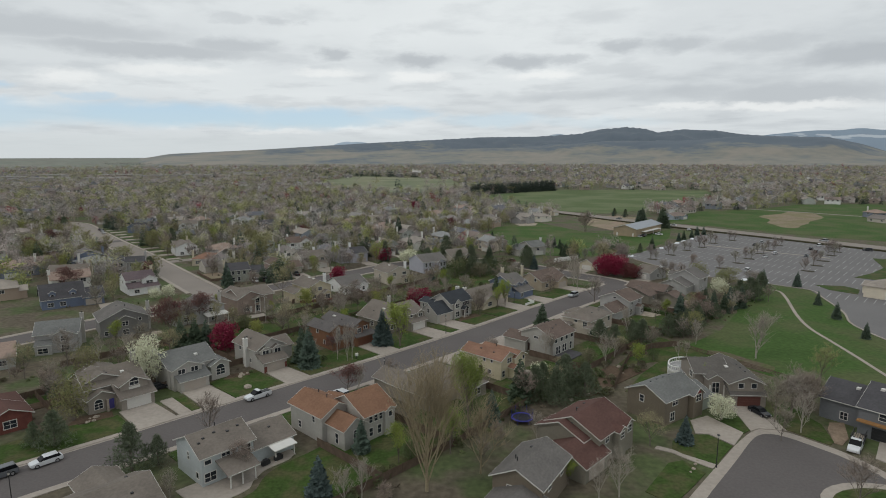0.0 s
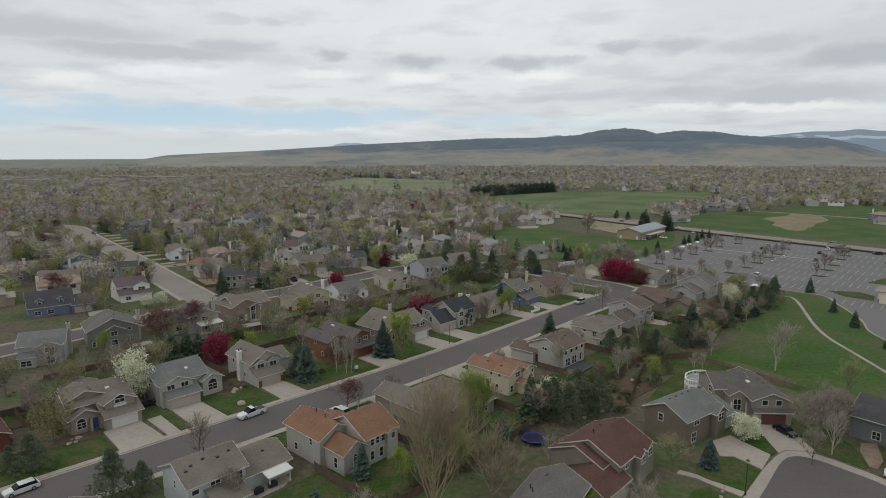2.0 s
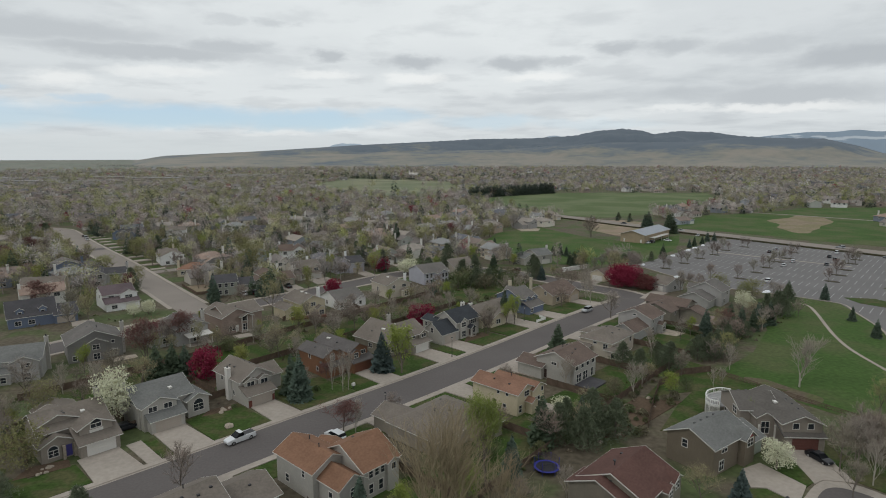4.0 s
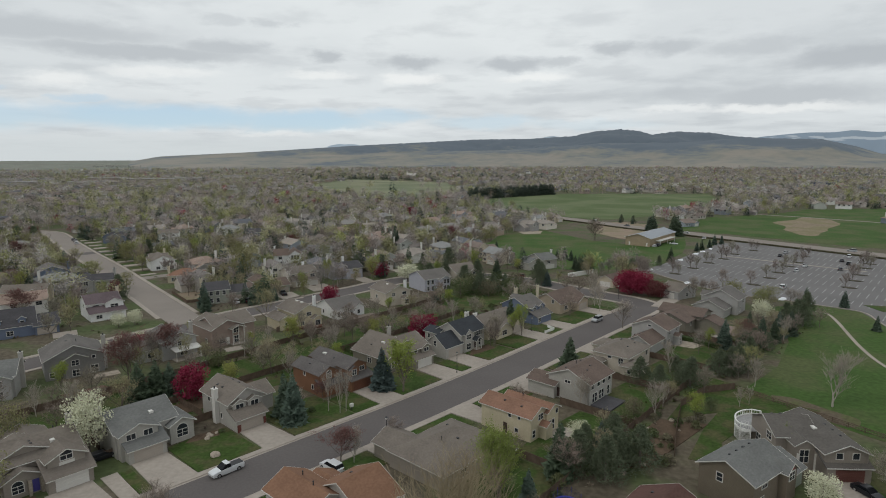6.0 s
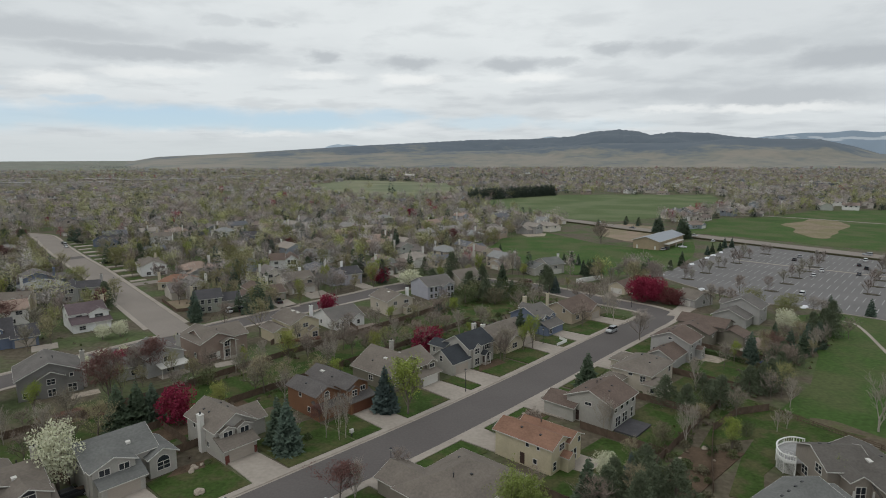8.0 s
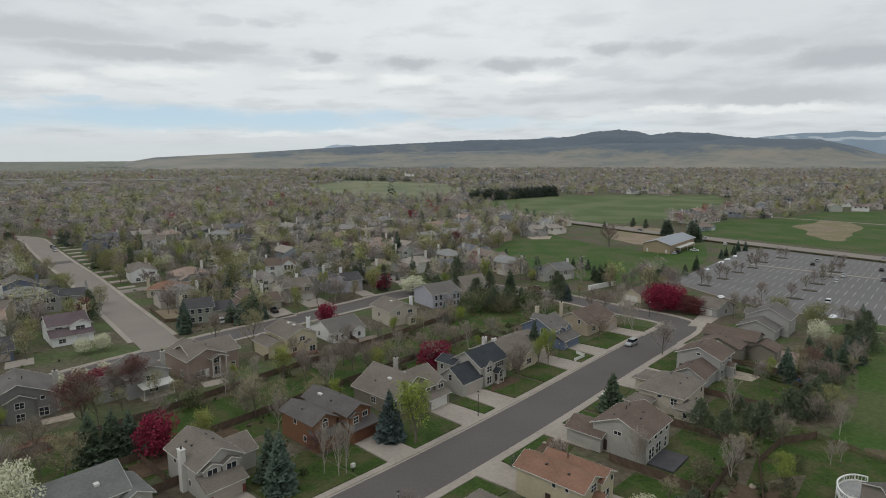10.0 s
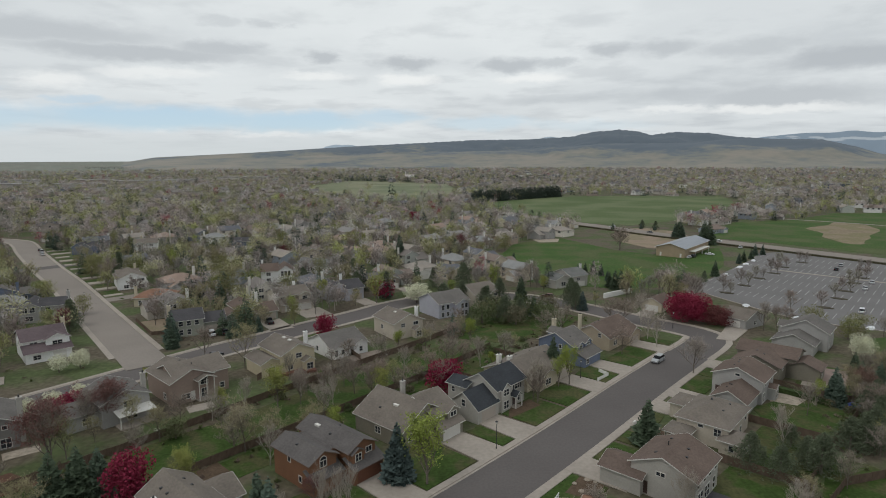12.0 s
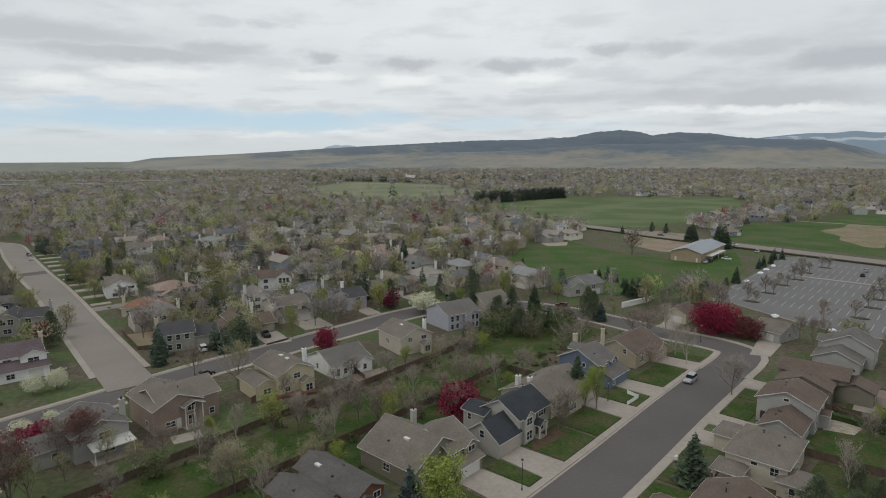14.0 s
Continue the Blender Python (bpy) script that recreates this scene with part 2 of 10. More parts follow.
def box(bm, x0, x1, y0, y1, z0, z1):
    v = [bm.verts.new(p) for p in ((x0, y0, z0), (x1, y0, z0), (x1, y1, z0), (x0, y1, z0), (x0, y0, z1), (x1, y0, z1), (x1, y1, z1), (x0, y1, z1))]
    for f in ((3, 2, 1, 0), (4, 5, 6, 7), (0, 1, 5, 4), (1, 2, 6, 5), (2, 3, 7, 6), (3, 0, 4, 7)):
        bm.faces.new([v[i] for i in f])


def mesh_of(name, bm, material, smooth=False):
    data = bpy.data.meshes.new(name)
    bm.to_mesh(data)
    bm.free()
    data.materials.append(material)
    if smooth:
        data.polygons.foreach_set("use_smooth", [True] * len(data.polygons))
    return data


def part(name, bm, material, parent, label="", smooth=False):
    ob = new(name, bm if isinstance(bm, bpy.types.Mesh) else mesh_of(name, bm, material, smooth))
    ob.parent = parent
    if label:
        ob["label"] = label
    return ob


def thing(name, label, category, m, group="", kind=""):
    ob = new(name)
    ob.matrix_world = m
    ob.empty_display_size = 0.2
    return tagged(ob, label, category, group, kind)


def flat(name, points, z, material, label, thick=0.0, kind="structure", category=""):
    """a level patch of ground with a skirt below its rim"""
    bm = bmesh.new()
    topv = [bm.verts.new((x, y, z)) for x, y in points]
    face = bm.faces.new(topv)
    face.normal_update()
    if face.normal.z < 0:
        face.normal_flip()
    if thick:
        low = [bm.verts.new((x, y, z - thick)) for x, y in points]
        n = len(points)
        for i in range(n):
            bm.faces.new((topv[i], low[i], low[(i + 1) % n], topv[(i + 1) % n]))
    bmesh.ops.triangulate(bm, faces=[f for f in bm.faces if len(f.verts) > 4])
    return tagged(new(name, mesh_of(name, bm, material)), label, category or name.replace("_", " "), kind=kind)


def smooth_line(points, step=3.0):
    """points on a Catmull-Rom curve through the given ones"""
    pts = [Vector(p) for p in points]
    pts = [pts[0] * 2 - pts[1]] + pts + [pts[-1] * 2 - pts[-2]]
    line = []
    for i in range(1, len(pts) - 2):
        a, b, c, d = pts[i - 1:i + 3]
        n = max(2, int((c - b).length / step))
        for k in range(n):
            t = k / n
            line.append(0.5 * (2 * b + (c - a) * t + (2 * a - 5 * b + 4 * c - d) * t * t + (3 * b - a - 3 * c + d) * t ** 3))
    line.append(pts[-2])
    return line


def ribbon(name, points, left, right, z, material, label, thick=0.0, kind="structure", category="road"):
    """a strip along a line, from left metres to right metres off it (right is plus)"""
    line = smooth_line(points)
    bm = bmesh.new()
    rows = []
    for i, p in enumerate(line):
        d = (line[min(i + 1, len(line) - 1)] - line[max(i - 1, 0)]).normalized()
        r = Vector((d.y, -d.x))
        a, b = p + r * left, p + r * right
        row = [bm.verts.new((a.x, a.y, z)), bm.verts.new((b.x, b.y, z))]
        if thick:
            row += [bm.verts.new((b.x, b.y, z - thick)), bm.verts.new((a.x, a.y, z - thick))]
        rows.append(row)
    for r0, r1 in zip(rows, rows[1:]):
        bm.faces.new((r0[0], r0[1], r1[1], r1[0]))
        if thick:
            bm.faces.new((r0[1], r0[2], r1[2], r1[1]))
            bm.faces.new((r0[3], r0[0], r1[0], r1[3]))
    return tagged(new(name, mesh_of(name, bm, material)), label, category, kind=kind)


# ---- houses ----
def prism(bm, x0, x1, y0, y1, z0, h, axis, pitch, roof="gable"):
    """closed wall body, with gable ends"""
    if roof != "gable":
        box(bm, x0, x1, y0, y1, z0, h)
        return
    if axis == "x":
        m, top = (y0 + y1) / 2, h + (y1 - y0) / 2 * pitch
        ends = [[(x, y0, z0), (x, y1, z0), (x, y1, h), (x, m, top), (x, y0, h)] for x in (x0, x1)]
    else:
        m, top = (x0 + x1) / 2, h + (x1 - x0) / 2 * pitch
        ends = [[(x1, y, z0), (x0, y, z0), (x0, y, h), (m, y, top), (x1, y, h)] for y in (y0, y1)]
    a, b = [[bm.verts.new(p) for p in end] for end in ends]
    bm.faces.new(a[::-1])
    bm.faces.new(b)
    for i in range(5):
        bm.faces.new((a[i], a[(i + 1) % 5], b[(i + 1) % 5], b[i]))


def roof_body(bm, x0, x1, y0, y1, h, axis, pitch, over, roof, thick=0.16):
    if roof == "shed":      # falls to the front (axis y: minus) or to the rear (axis: plus)
        rise = (y1 - y0) * pitch
        lo, hi = (h - over * pitch, h + rise)
        f, b = (y0 - over, y1)
        zf, zb = (lo, hi)
        if axis == "back":
            f, b, zf, zb = y0, y1 + over, hi, lo
        p = [(x0 - over, f, zf), (x1 + over, f, zf), (x1 + over, b, zb), (x0 - over, b, zb)]
        v = [bm.verts.new((x, y, z + thick)) for x, y, z in p] + [bm.verts.new(q) for q in p]
        for face in ((0, 1, 2, 3), (7, 6, 5, 4), (0, 4, 5, 1), (1, 5, 6, 2), (2, 6, 7, 3), (3, 7, 4, 0)):
            bm.faces.new([v[i] for i in face])
        return
    X0, X1, Y0, Y1 = x0 - over, x1 + over, y0 - over, y1 + over
    z = h - over * pitch
    if roof == "hip":
        run = min(X1 - X0, Y1 - Y0) / 2
        top = z + run * pitch
        if axis == "x":
            r = [(X0 + run, (Y0 + Y1) / 2, top), (X1 - run, (Y0 + Y1) / 2, top)]
        else:
            r = [((X0 + X1) / 2, Y0 + run, top), ((X0 + X1) / 2, Y1 - run, top)]
        c = [(X0, Y0, z), (X1, Y0, z), (X1, Y1, z), (X0, Y1, z)]
        t = [bm.verts.new((x, y, q + thick)) for x, y, q in c]
        l = [bm.verts.new(p) for p in c]
        a, b = [bm.verts.new((x, y, q + thick)) for x, y, q in r]
        if axis == "x":
            for f in ((t[0], t[1], b, a), (t[2], t[3], a, b), (t[1], t[2], b), (t[3], t[0], a)):
                bm.faces.new(f)
        else:
            for f in ((t[0], t[1], a), (t[1], t[2], b, a), (t[2], t[3], b), (t[3], t[0], a, b)):
                bm.faces.new(f)
        bm.faces.new(l[::-1])
        for i in range(4):
            bm.faces.new((t[i], l[i], l[(i + 1) % 4], t[(i + 1) % 4]))
        return
    if axis == "x":
        m, half = (Y0 + Y1) / 2, (Y1 - Y0) / 2
        at = lambda e, s, q: (X0 if e == 0 else X1, m + s * half, q)
    else:
        m, half = (X0 + X1) / 2, (X1 - X0) / 2
        at = lambda e, s, q: (m - s * half, Y0 if e == 0 else Y1, q)
    top = z + half * pitch
    ring = [(-1, z), (-1, z + thick), (0, top + thick), (1, z + thick), (1, z), (0, top)]
    a, b = [[bm.verts.new(at(e, s, q)) for s, q in ring] for e in (0, 1)]
    for e, flip in ((a, 0), (b, 1)):
        for f in ((e[0], e[1], e[2], e[5]), (e[5], e[2], e[3], e[4])):
            bm.faces.new(f if flip else f[::-1])
    for i in range(6):
        bm.faces.new((a[i], a[(i + 1) % 6], b[(i + 1) % 6], b[i]))


def boards(parent, x0, x1, y0, y1, h, axis, pitch, over, roof, material, thick=0.16, rakes_only=False):
    """boards along the eaves, and up the rakes of a gable, under one roof"""
    d, w = 0.035, 0.17
    X0, X1, Y0, Y1 = x0 - over, x1 + over, y0 - over, y1 + over
    z = h - over * pitch
    lo, hi = z - 0.0, z + thick - 0.015

    def eave(*size):
        if rakes_only:
            return
        bm = bmesh.new()
        box(bm, *size, lo, hi)
        part("eave_board", bm, material, parent)

    if roof == "shed":
        y = Y0 if axis != "back" else Y1
        s = -d if axis != "back" else d
        eave(X0, X1, min(y, y + s), max(y, y + s))
        return
    if roof == "hip":
        eave(X0 - d, X1 + d, Y0 - d, Y0)
        eave(X0 - d, X1 + d, Y1, Y1 + d)
        eave(X0 - d, X0, Y0, Y1)
        eave(X1, X1 + d, Y0, Y1)
        return
    if axis == "x":
        eave(X0, X1, Y0 - d, Y0)
        eave(X0, X1, Y1, Y1 + d)
        m, half = (Y0 + Y1) / 2, (Y1 - Y0) / 2
        at = lambda e, s, q: (e, m + s * half, q)
        ends = ((X0 - d, X0), (X1, X1 + d))
    else:
        eave(X0 - d, X0, Y0, Y1)
        eave(X1, X1 + d, Y0, Y1)
        m, half = (X0 + X1) / 2, (X1 - X0) / 2
        at = lambda e, s, q: (m - s * half, e, q)
        ends = ((Y0 - d, Y0), (Y1, Y1 + d))
    up = thick + 0.02
    top = z + half * pitch
    line = [(-1, z + up), (0, top + up), (1, z + up), (1, z + up - w), (0, top + up - w), (-1, z + up - w)]
    for e0, e1 in ends:
        bm = bmesh.new()
        a = [bm.verts.new(at(e0, *q)) for q in line]
        b = [bm.verts.new(at(e1, *q)) for q in line]
        for v, flip in ((a, 1), (b, 0)):
            for f in ((v[0], v[1], v[4], v[5]), (v[1], v[2], v[3], v[4])):
                bm.faces.new(f[::-1] if flip else f)
        for i in range(6):
            bm.faces.new((a[i], a[(i + 1) % 6], b[(i + 1) % 6], b[i]))
        part("rake_board", bm, material, parent)


_cache = {}


def window_meshes(w, h, arch=False):
    key = (round(w, 2), round(h, 2), arch)
    if key not in _cache:
        bm = bmesh.new()
        t = 0.11
        xs = [-w / 2 - t, -w / 2, w / 2, w / 2 + t] if w <= 1.1 else [-w / 2 - t, -w / 2, -0.04, 0.04, w / 2, w / 2 + t]
        zs = [-h / 2 - t, -h / 2, h / 2, h / 2 + t] if h <= 1.0 else [-h / 2 - t, -h / 2, -0.03, 0.03, h / 2, h / 2 + t]
        v = {(i, k): bm.verts.new((x, -0.07, z)) for i, x in enumerate(xs) for k, z in enumerate(zs)}
        for i in range(len(xs) - 1):
            for k in range(len(zs) - 1):
                if i % 2 == 0 or k % 2 == 0:
                    bm.faces.new((v[i, k], v[i + 1, k], v[i + 1, k + 1], v[i, k + 1]))
        rim = bmesh.ops.extrude_face_region(bm, geom=bm.faces[:])
        bmesh.ops.translate(bm, vec=(0, 0.07, 0), verts=[g for g in rim["geom"] if isinstance(g, bmesh.types.BMVert)])
        glass = bmesh.new()
        box(glass, -w / 2 + 0.002, w / 2 - 0.002, -0.03, -0.003, -h / 2 + 0.002, h / 2 - 0.002)
        if arch:
            n = 10
            zc = h / 2 + t
            ring = [[bm.verts.new((r * math.cos(math.pi * i / n), y, zc + r * math.sin(math.pi * i / n) - 0.01)) for r, y in ((w / 2, -0.07), (w / 2 + t, -0.07), (w / 2 + t, 0))] for i in range(n + 1)]
            for p, q in zip(ring, ring[1:]):
                bm.faces.new((p[0], p[1], q[1], q[0]))
                bm.faces.new((p[1], p[2], q[2], q[1]))
            fan = [glass.verts.new(((w / 2 - 0.002) * math.cos(math.pi * i / n), -0.03, zc + (w / 2 - 0.002) * math.sin(math.pi * i / n))) for i in range(n + 1)]
            glass.faces.new(fan)
        _cache[key] = (mesh_of("window", bm, M_TRIM), mesh_of("pane", glass, M_GLASS))
    return _cache[key]


TURN = {"f": 0, "r": 90, "b": 180, "l": 270}


def on_wall(block, side, along, z):
    x0, x1, y0, y1 = block[:4]
    p = {"f": (along, y0, z), "b": (along, y1, z), "l": (x0, along, z), "r": (x1, along, z)}[side]
    return pose(*p, 0, 0, TURN[side])


def add_window(house, block, side, along, z, w=1.2, h=1.3, arch=False):
    frame_mesh, pane_mesh = window_meshes(w, h, arch)
    win = part("window", frame_mesh, None, house)
    win.matrix_local = on_wall(block, side, along, z)
    part("pane", pane_mesh, None, win)
    return win


def garage_mesh(w, h, material):
    key = ("garage", w, h, material.name)
    if key not in _cache:
        bm = bmesh.new()
        line = []
        for i in range(4):
            z0, z1 = h * i / 4, h * (i + 1) / 4
            line += [(z0, -0.03), (z0 + 0.02, -0.055), (z1 - 0.02, -0.055), (z1, -0.03)]
        prev = None
        for z, y in line:
            cur = (bm.verts.new((-w / 2, y, z)), bm.verts.new((w / 2, y, z)))
            if prev:
                bm.faces.new((prev[0], prev[1], cur[1], cur[0]))
            prev = cur
        _cache[key] = mesh_of("garage_door", bm, material)
    return _cache[key]


def add_garage(house, block, along, w=4.9, h=2.15, material=None, side="f"):
    g = part("garage_door", garage_mesh(w, h, material or M_TRIM), None, house)
    g.matrix_local = on_wall(block, side, along, 0.12)
    return g


def add_door(house, block, side, along, material):
    key = ("door", material.name)
    if key not in _cache:
        bm = bmesh.new()
        box(bm, -0.46, 0.46, -0.05, 0, 0, 2.05)
        bm.faces.ensure_lookup_table()
        face = min(bm.faces, key=lambda f: f.calc_center_median().y)
        inner = bmesh.ops.inset_region(bm, faces=[face], thickness=0.14, depth=-0.02)
        _cache[key] = mesh_of("front_door", bm, material)
    d = part("front_door", _cache[key], None, house)
    d.matrix_local = on_wall(block, side, along, 0.25)
    return d


def add_chimney(house, x, y, z0, z1, material, w=0.9, d=0.7):
    bm = bmesh.new()
    box(bm, x - w / 2, x + w / 2, y - d / 2, y + d / 2, z0, z1)
    box(bm, x - w / 2 - 0.08, x + w / 2 + 0.08, y - d / 2 - 0.08, y + d / 2 + 0.08, z1, z1 + 0.14)
    ch = part("chimney", bm, material, house)
    bm = bmesh.new()
    bmesh.ops.create_cone(bm, cap_ends=True, segments=10, radius1=0.17, radius2=0.14, depth=0.5, matrix=Matrix.Translation((x, y, z1 + 0.36)))
    part("flue", bm, M_DARK, ch)
    return ch


def roof_height(block, x, y):
    x0, x1, y0, y1, h, axis, pitch, roof = block[:8]
    if roof == "hip":
        return h + min(x - x0, x1 - x, y - y0, y1 - y) * pitch + 0.16
    if roof == "shed":
        return h + ((y - y0) if axis != "back" else (y1 - y)) * pitch + 0.16
    if axis == "x":
        return h + min(y - y0, y1 - y) * pitch + 0.16
    return h + min(x - x0, x1 - x) * pitch + 0.16


def add_vent(house, block, x, y, kind="roof_vent"):
    z = roof_height(block, x, y)
    bm = bmesh.new()
    if kind == "pipe":
        bmesh.ops.create_cone(bm, cap_ends=True, segments=8, radius1=0.09, radius2=0.08, depth=0.7, matrix=Matrix.Translation((x, y, z + 0.25)))
        bmesh.ops.create_cone(bm, cap_ends=True, segments=8, radius1=0.14, radius2=0.1, depth=0.12, matrix=Matrix.Translation((x, y, z + 0.62)))
        part("vent_pipe", bm, M_DARK, house)
    elif kind == "skylight":
        box(bm, x - 0.35, x + 0.35, y - 0.6, y + 0.6, z - 0.25, z + 0.12)
        part("skylight", bm, M_TRIM, house)
    else:
        box(bm, x - 0.2, x + 0.2, y - 0.18, y + 0.18, z - 0.15, z + 0.12)
        part("roof_vent", bm, M_DARK, house)


def B(x0, x1, y0, y1, h, axis="x", pitch=0.5, roof="gable", over=0.45):
    return (x0, x1, y0, y1, h, axis, pitch, roof, over)


def body(house, blocks, wall, tiles, trim=None):
    """walls, roofs and their boards for the blocks of one house"""
    for b in blocks:
        w, r = bmesh.new(), bmesh.new()
        prism(w, *b[:4], -0.3, b[4], b[5], b[6], b[7])
        part("wall", w, wall, house)
        roof_body(r, *b[:4], b[4], b[5], b[6], b[8], b[7])
        top = part("roof", r, tiles, house)
        boards(top, *b[:4], b[4], b[5], b[6], b[8], b[7], trim or M_TRIM)


def porch(house, block, tiles, posts, material=None, trim=None):
    """an open roof on posts"""
    r = bmesh.new()
    roof_body(r, *block[:4], block[4], block[5], block[6], block[8], block[7])
    top = part("porch_roof", r, tiles, house)
    boards(top, *block[:4], block[4], block[5], block[6], block[8], block[7], trim or M_TRIM)
    for x, y in posts:
        bm = bmesh.new()
        box(bm, x - 0.09, x + 0.09, y - 0.09, y + 0.09, 0, block[4])
        part("porch_post", bm, material or M_TRIM, house)
    bm = bmesh.new()
    box(bm, *block[:4], -0.1, 0.14)
    part("porch_floor", bm, M_CONCRETE, house)


# ---- ground, roads, hills ----
STREET = 46.7
SU = Vector((math.cos(radians(STREET)), math.sin(radians(STREET))))
SN = Vector((-SU.y, SU.x))
SO = Vector((-50.9, 110.0))


def S(s, n):
    """a place beside the main street: metres along it, metres to its left"""
    p = SO + SU * s + SN * n
    return (p.x, p.y)


def ease(v):
    v = min(1.0, max(0.0, v))
    return v * v * (3 - 2 * v)


# skyline of the hills: bearing in degrees right of north, height in degrees over the eye
SKYLINE = ((-27, -0.12), (-24, 0.15), (-17, 0.50), (-14, 0.68), (-7, 1.12), (0, 1.45), (4, 1.65), (9, 1.70), (13, 1.90), (15, 2.30),
           (17.3, 2.48), (19.0, 2.28), (20.0, 1.96), (22.0, 2.20), (24.8, 2.05), (27, 1.68), (29.5, 1.50), (33, 1.38), (35.3, 0.80), (37, 0.2), (40, 0.1))


def plain(r):
    """the plain lifts a little towards the far horizon"""
    return 36.0 * ease((r - 1500) / 3300)


def build_ground():
    bm = bmesh.new()
    radii = [0, 60, 140, 260, 420, 640, 900, 1200, 1500, 1900, 2300, 2800, 3300, 3800, 4300, 4800]
    n = 120
    rows = [[bm.verts.new((r * math.sin(2 * math.pi * k / n), r * math.cos(2 * math.pi * k / n), plain(r))) for k in range(n)] for r in radii[1:]]
    centre = bm.verts.new((0, 0, 0))
    for k in range(n):
        bm.faces.new((centre, rows[0][(k + 1) % n], rows[0][k]))
    for a, b in zip(rows, rows[1:]):
        for k in range(n):
            bm.faces.new((a[k], a[(k + 1) % n], b[(k + 1) % n], b[k]))
    m = mat("suburban_yard_ground", (0.124, 0.104, 0.075), 0.95, 0.45, 0.8, 0.07, tint=(0.070, 0.088, 0.038))
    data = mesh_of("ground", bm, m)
    # beyond 2100 m the plain turns paler and greyer, distance haze painted in
    data.materials.append(mat("hazed_far_plain", (0.205, 0.205, 0.172), 0.95, 0.3, 0.02, 0.004, tint=(0.165, 0.18, 0.15)))
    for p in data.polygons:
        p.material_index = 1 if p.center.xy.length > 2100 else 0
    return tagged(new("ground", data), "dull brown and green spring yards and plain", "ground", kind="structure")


# crest of the nearer ridge in front of the high hills
FORERIDGE = ((-28, -0.25), (-18, 0.0), (-9, 0.28), (0, 0.50), (8, 0.78), (12, 1.12), (17, 1.34), (22, 1.28), (26, 1.50), (28.6, 1.52), (31.3, 1.34), (33.5, 1.28), (34.8, 0.80), (35.8, 0.22), (38, 0.05), (42, 0.0))


def profile(table, b):
    for (b0, e0), (b1, e1) in zip(table, table[1:]):
        if b0 <= b <= b1:
            return e0 + (e1 - e0) * (b - b0) / (b1 - b0)
    return table[0][1]


def build_hills():
    bm = bmesh.new()
    cols, rows = 460, 72
    grid = []
    for j in range(rows + 1):
        r = 2250 + 2350 * j / rows
        line = []
        for i in range(cols + 1):
            b = -28 + 70 * i / cols
            x, y = r * math.sin(radians(b)), r * math.cos(radians(b))
            low = plain(r)
            crest = 52 + 4250 * math.tan(radians(profile(SKYLINE, b)))
            fore = 52 + 3450 * math.tan(radians(profile(FORERIDGE, b)))
            up = ease((r - 2700) / 1550) ** 1.9
            if r > 4250:
                up = 1 - ((r - 4250) / 350) ** 2 * 0.9
            near = ease((r - 2350) / 1100) ** 1.4 if r < 3450 else 1 - 0.55 * ease((r - 3450) / 420)
            folds = noise.fractal(Vector((x / 420, y / 420, 3.0)), 0.9, 2.1, 5)
            gully = abs(noise.noise(Vector((x / 210 + folds * 0.4, y / 520, 9.0))))
            back = low + (crest - low) * up + (folds * 46 - gully * 60) * up * (1 - up) * 3.0 * ease((crest - 70) / 120)
            front = low + (fore - low) * near + (folds * 16 - gully * 34) * near * (1.15 - near) * 2.2 * ease((fore - 60) / 60)
            fine = (noise.noise(Vector((b * 3.1, 4.0, 1.0))) * 5 + noise.noise(Vector((b * 11.0, 1.0, 2.0))) * 3.5) * ease((crest - 90) / 120)
            z = max(back + fine * up, front)
            edge = ease((b + 28) / 4) * ease((42 - b) / 3)
            z = (low - 6) + (z - low + 6) * edge - 3 * (1 - ease((r - 2250) / 200))
            line.append(bm.verts.new((x, y, z)))
        grid.append(line)
    for a, b in zip(grid, grid[1:]):
        for i in range(cols):
            bm.faces.new((a[i], a[i + 1], b[i + 1], b[i]))
    m = bpy.data.materials.new("hazy_foothills")
    m.use_nodes = True
    t = m.node_tree
    base = t.nodes["Principled BSDF"]
    base.inputs["Roughness"].default_value = 1.0
    place = t.nodes.new("ShaderNodeTexCoord").outputs["Object"]
    n1 = t.nodes.new("ShaderNodeTexNoise")
    n1.inputs["Scale"].default_value, n1.inputs["Detail"].default_value = 0.0036, 9
    n2 = t.nodes.new("ShaderNodeTexNoise")
    n2.inputs["Scale"].default_value, n2.inputs["Detail"].default_value = 0.022, 8
    t.links.new(place, n1.inputs["Vector"]); t.links.new(place, n2.inputs["Vector"])
    z = t.nodes.new("ShaderNodeSeparateXYZ")
    t.links.new(place, z.inputs[0])
    # pine woods on the heights and in the gullies, tan grass on the slopes
    up = node(t, "ShaderNodeMapRange")
    up.inputs[1].default_value, up.inputs[2].default_value, up.inputs[3].default_value, up.inputs[4].default_value = 60, 150, -0.70, 0.20
    t.links.new(z.outputs[2], up.inputs[0])
    s1 = node(t, "ShaderNodeMath", op="MULTIPLY_ADD", _1=2.2)
    t.links.new(n1.outputs[0], s1.inputs[0]); t.links.new(up.outputs[0], s1.inputs[2])
    s2 = node(t, "ShaderNodeMath", op="MULTIPLY_ADD", _1=1.0)
    t.links.new(n2.outputs[0], s2.inputs[0]); t.links.new(s1.outputs[0], s2.inputs[2])
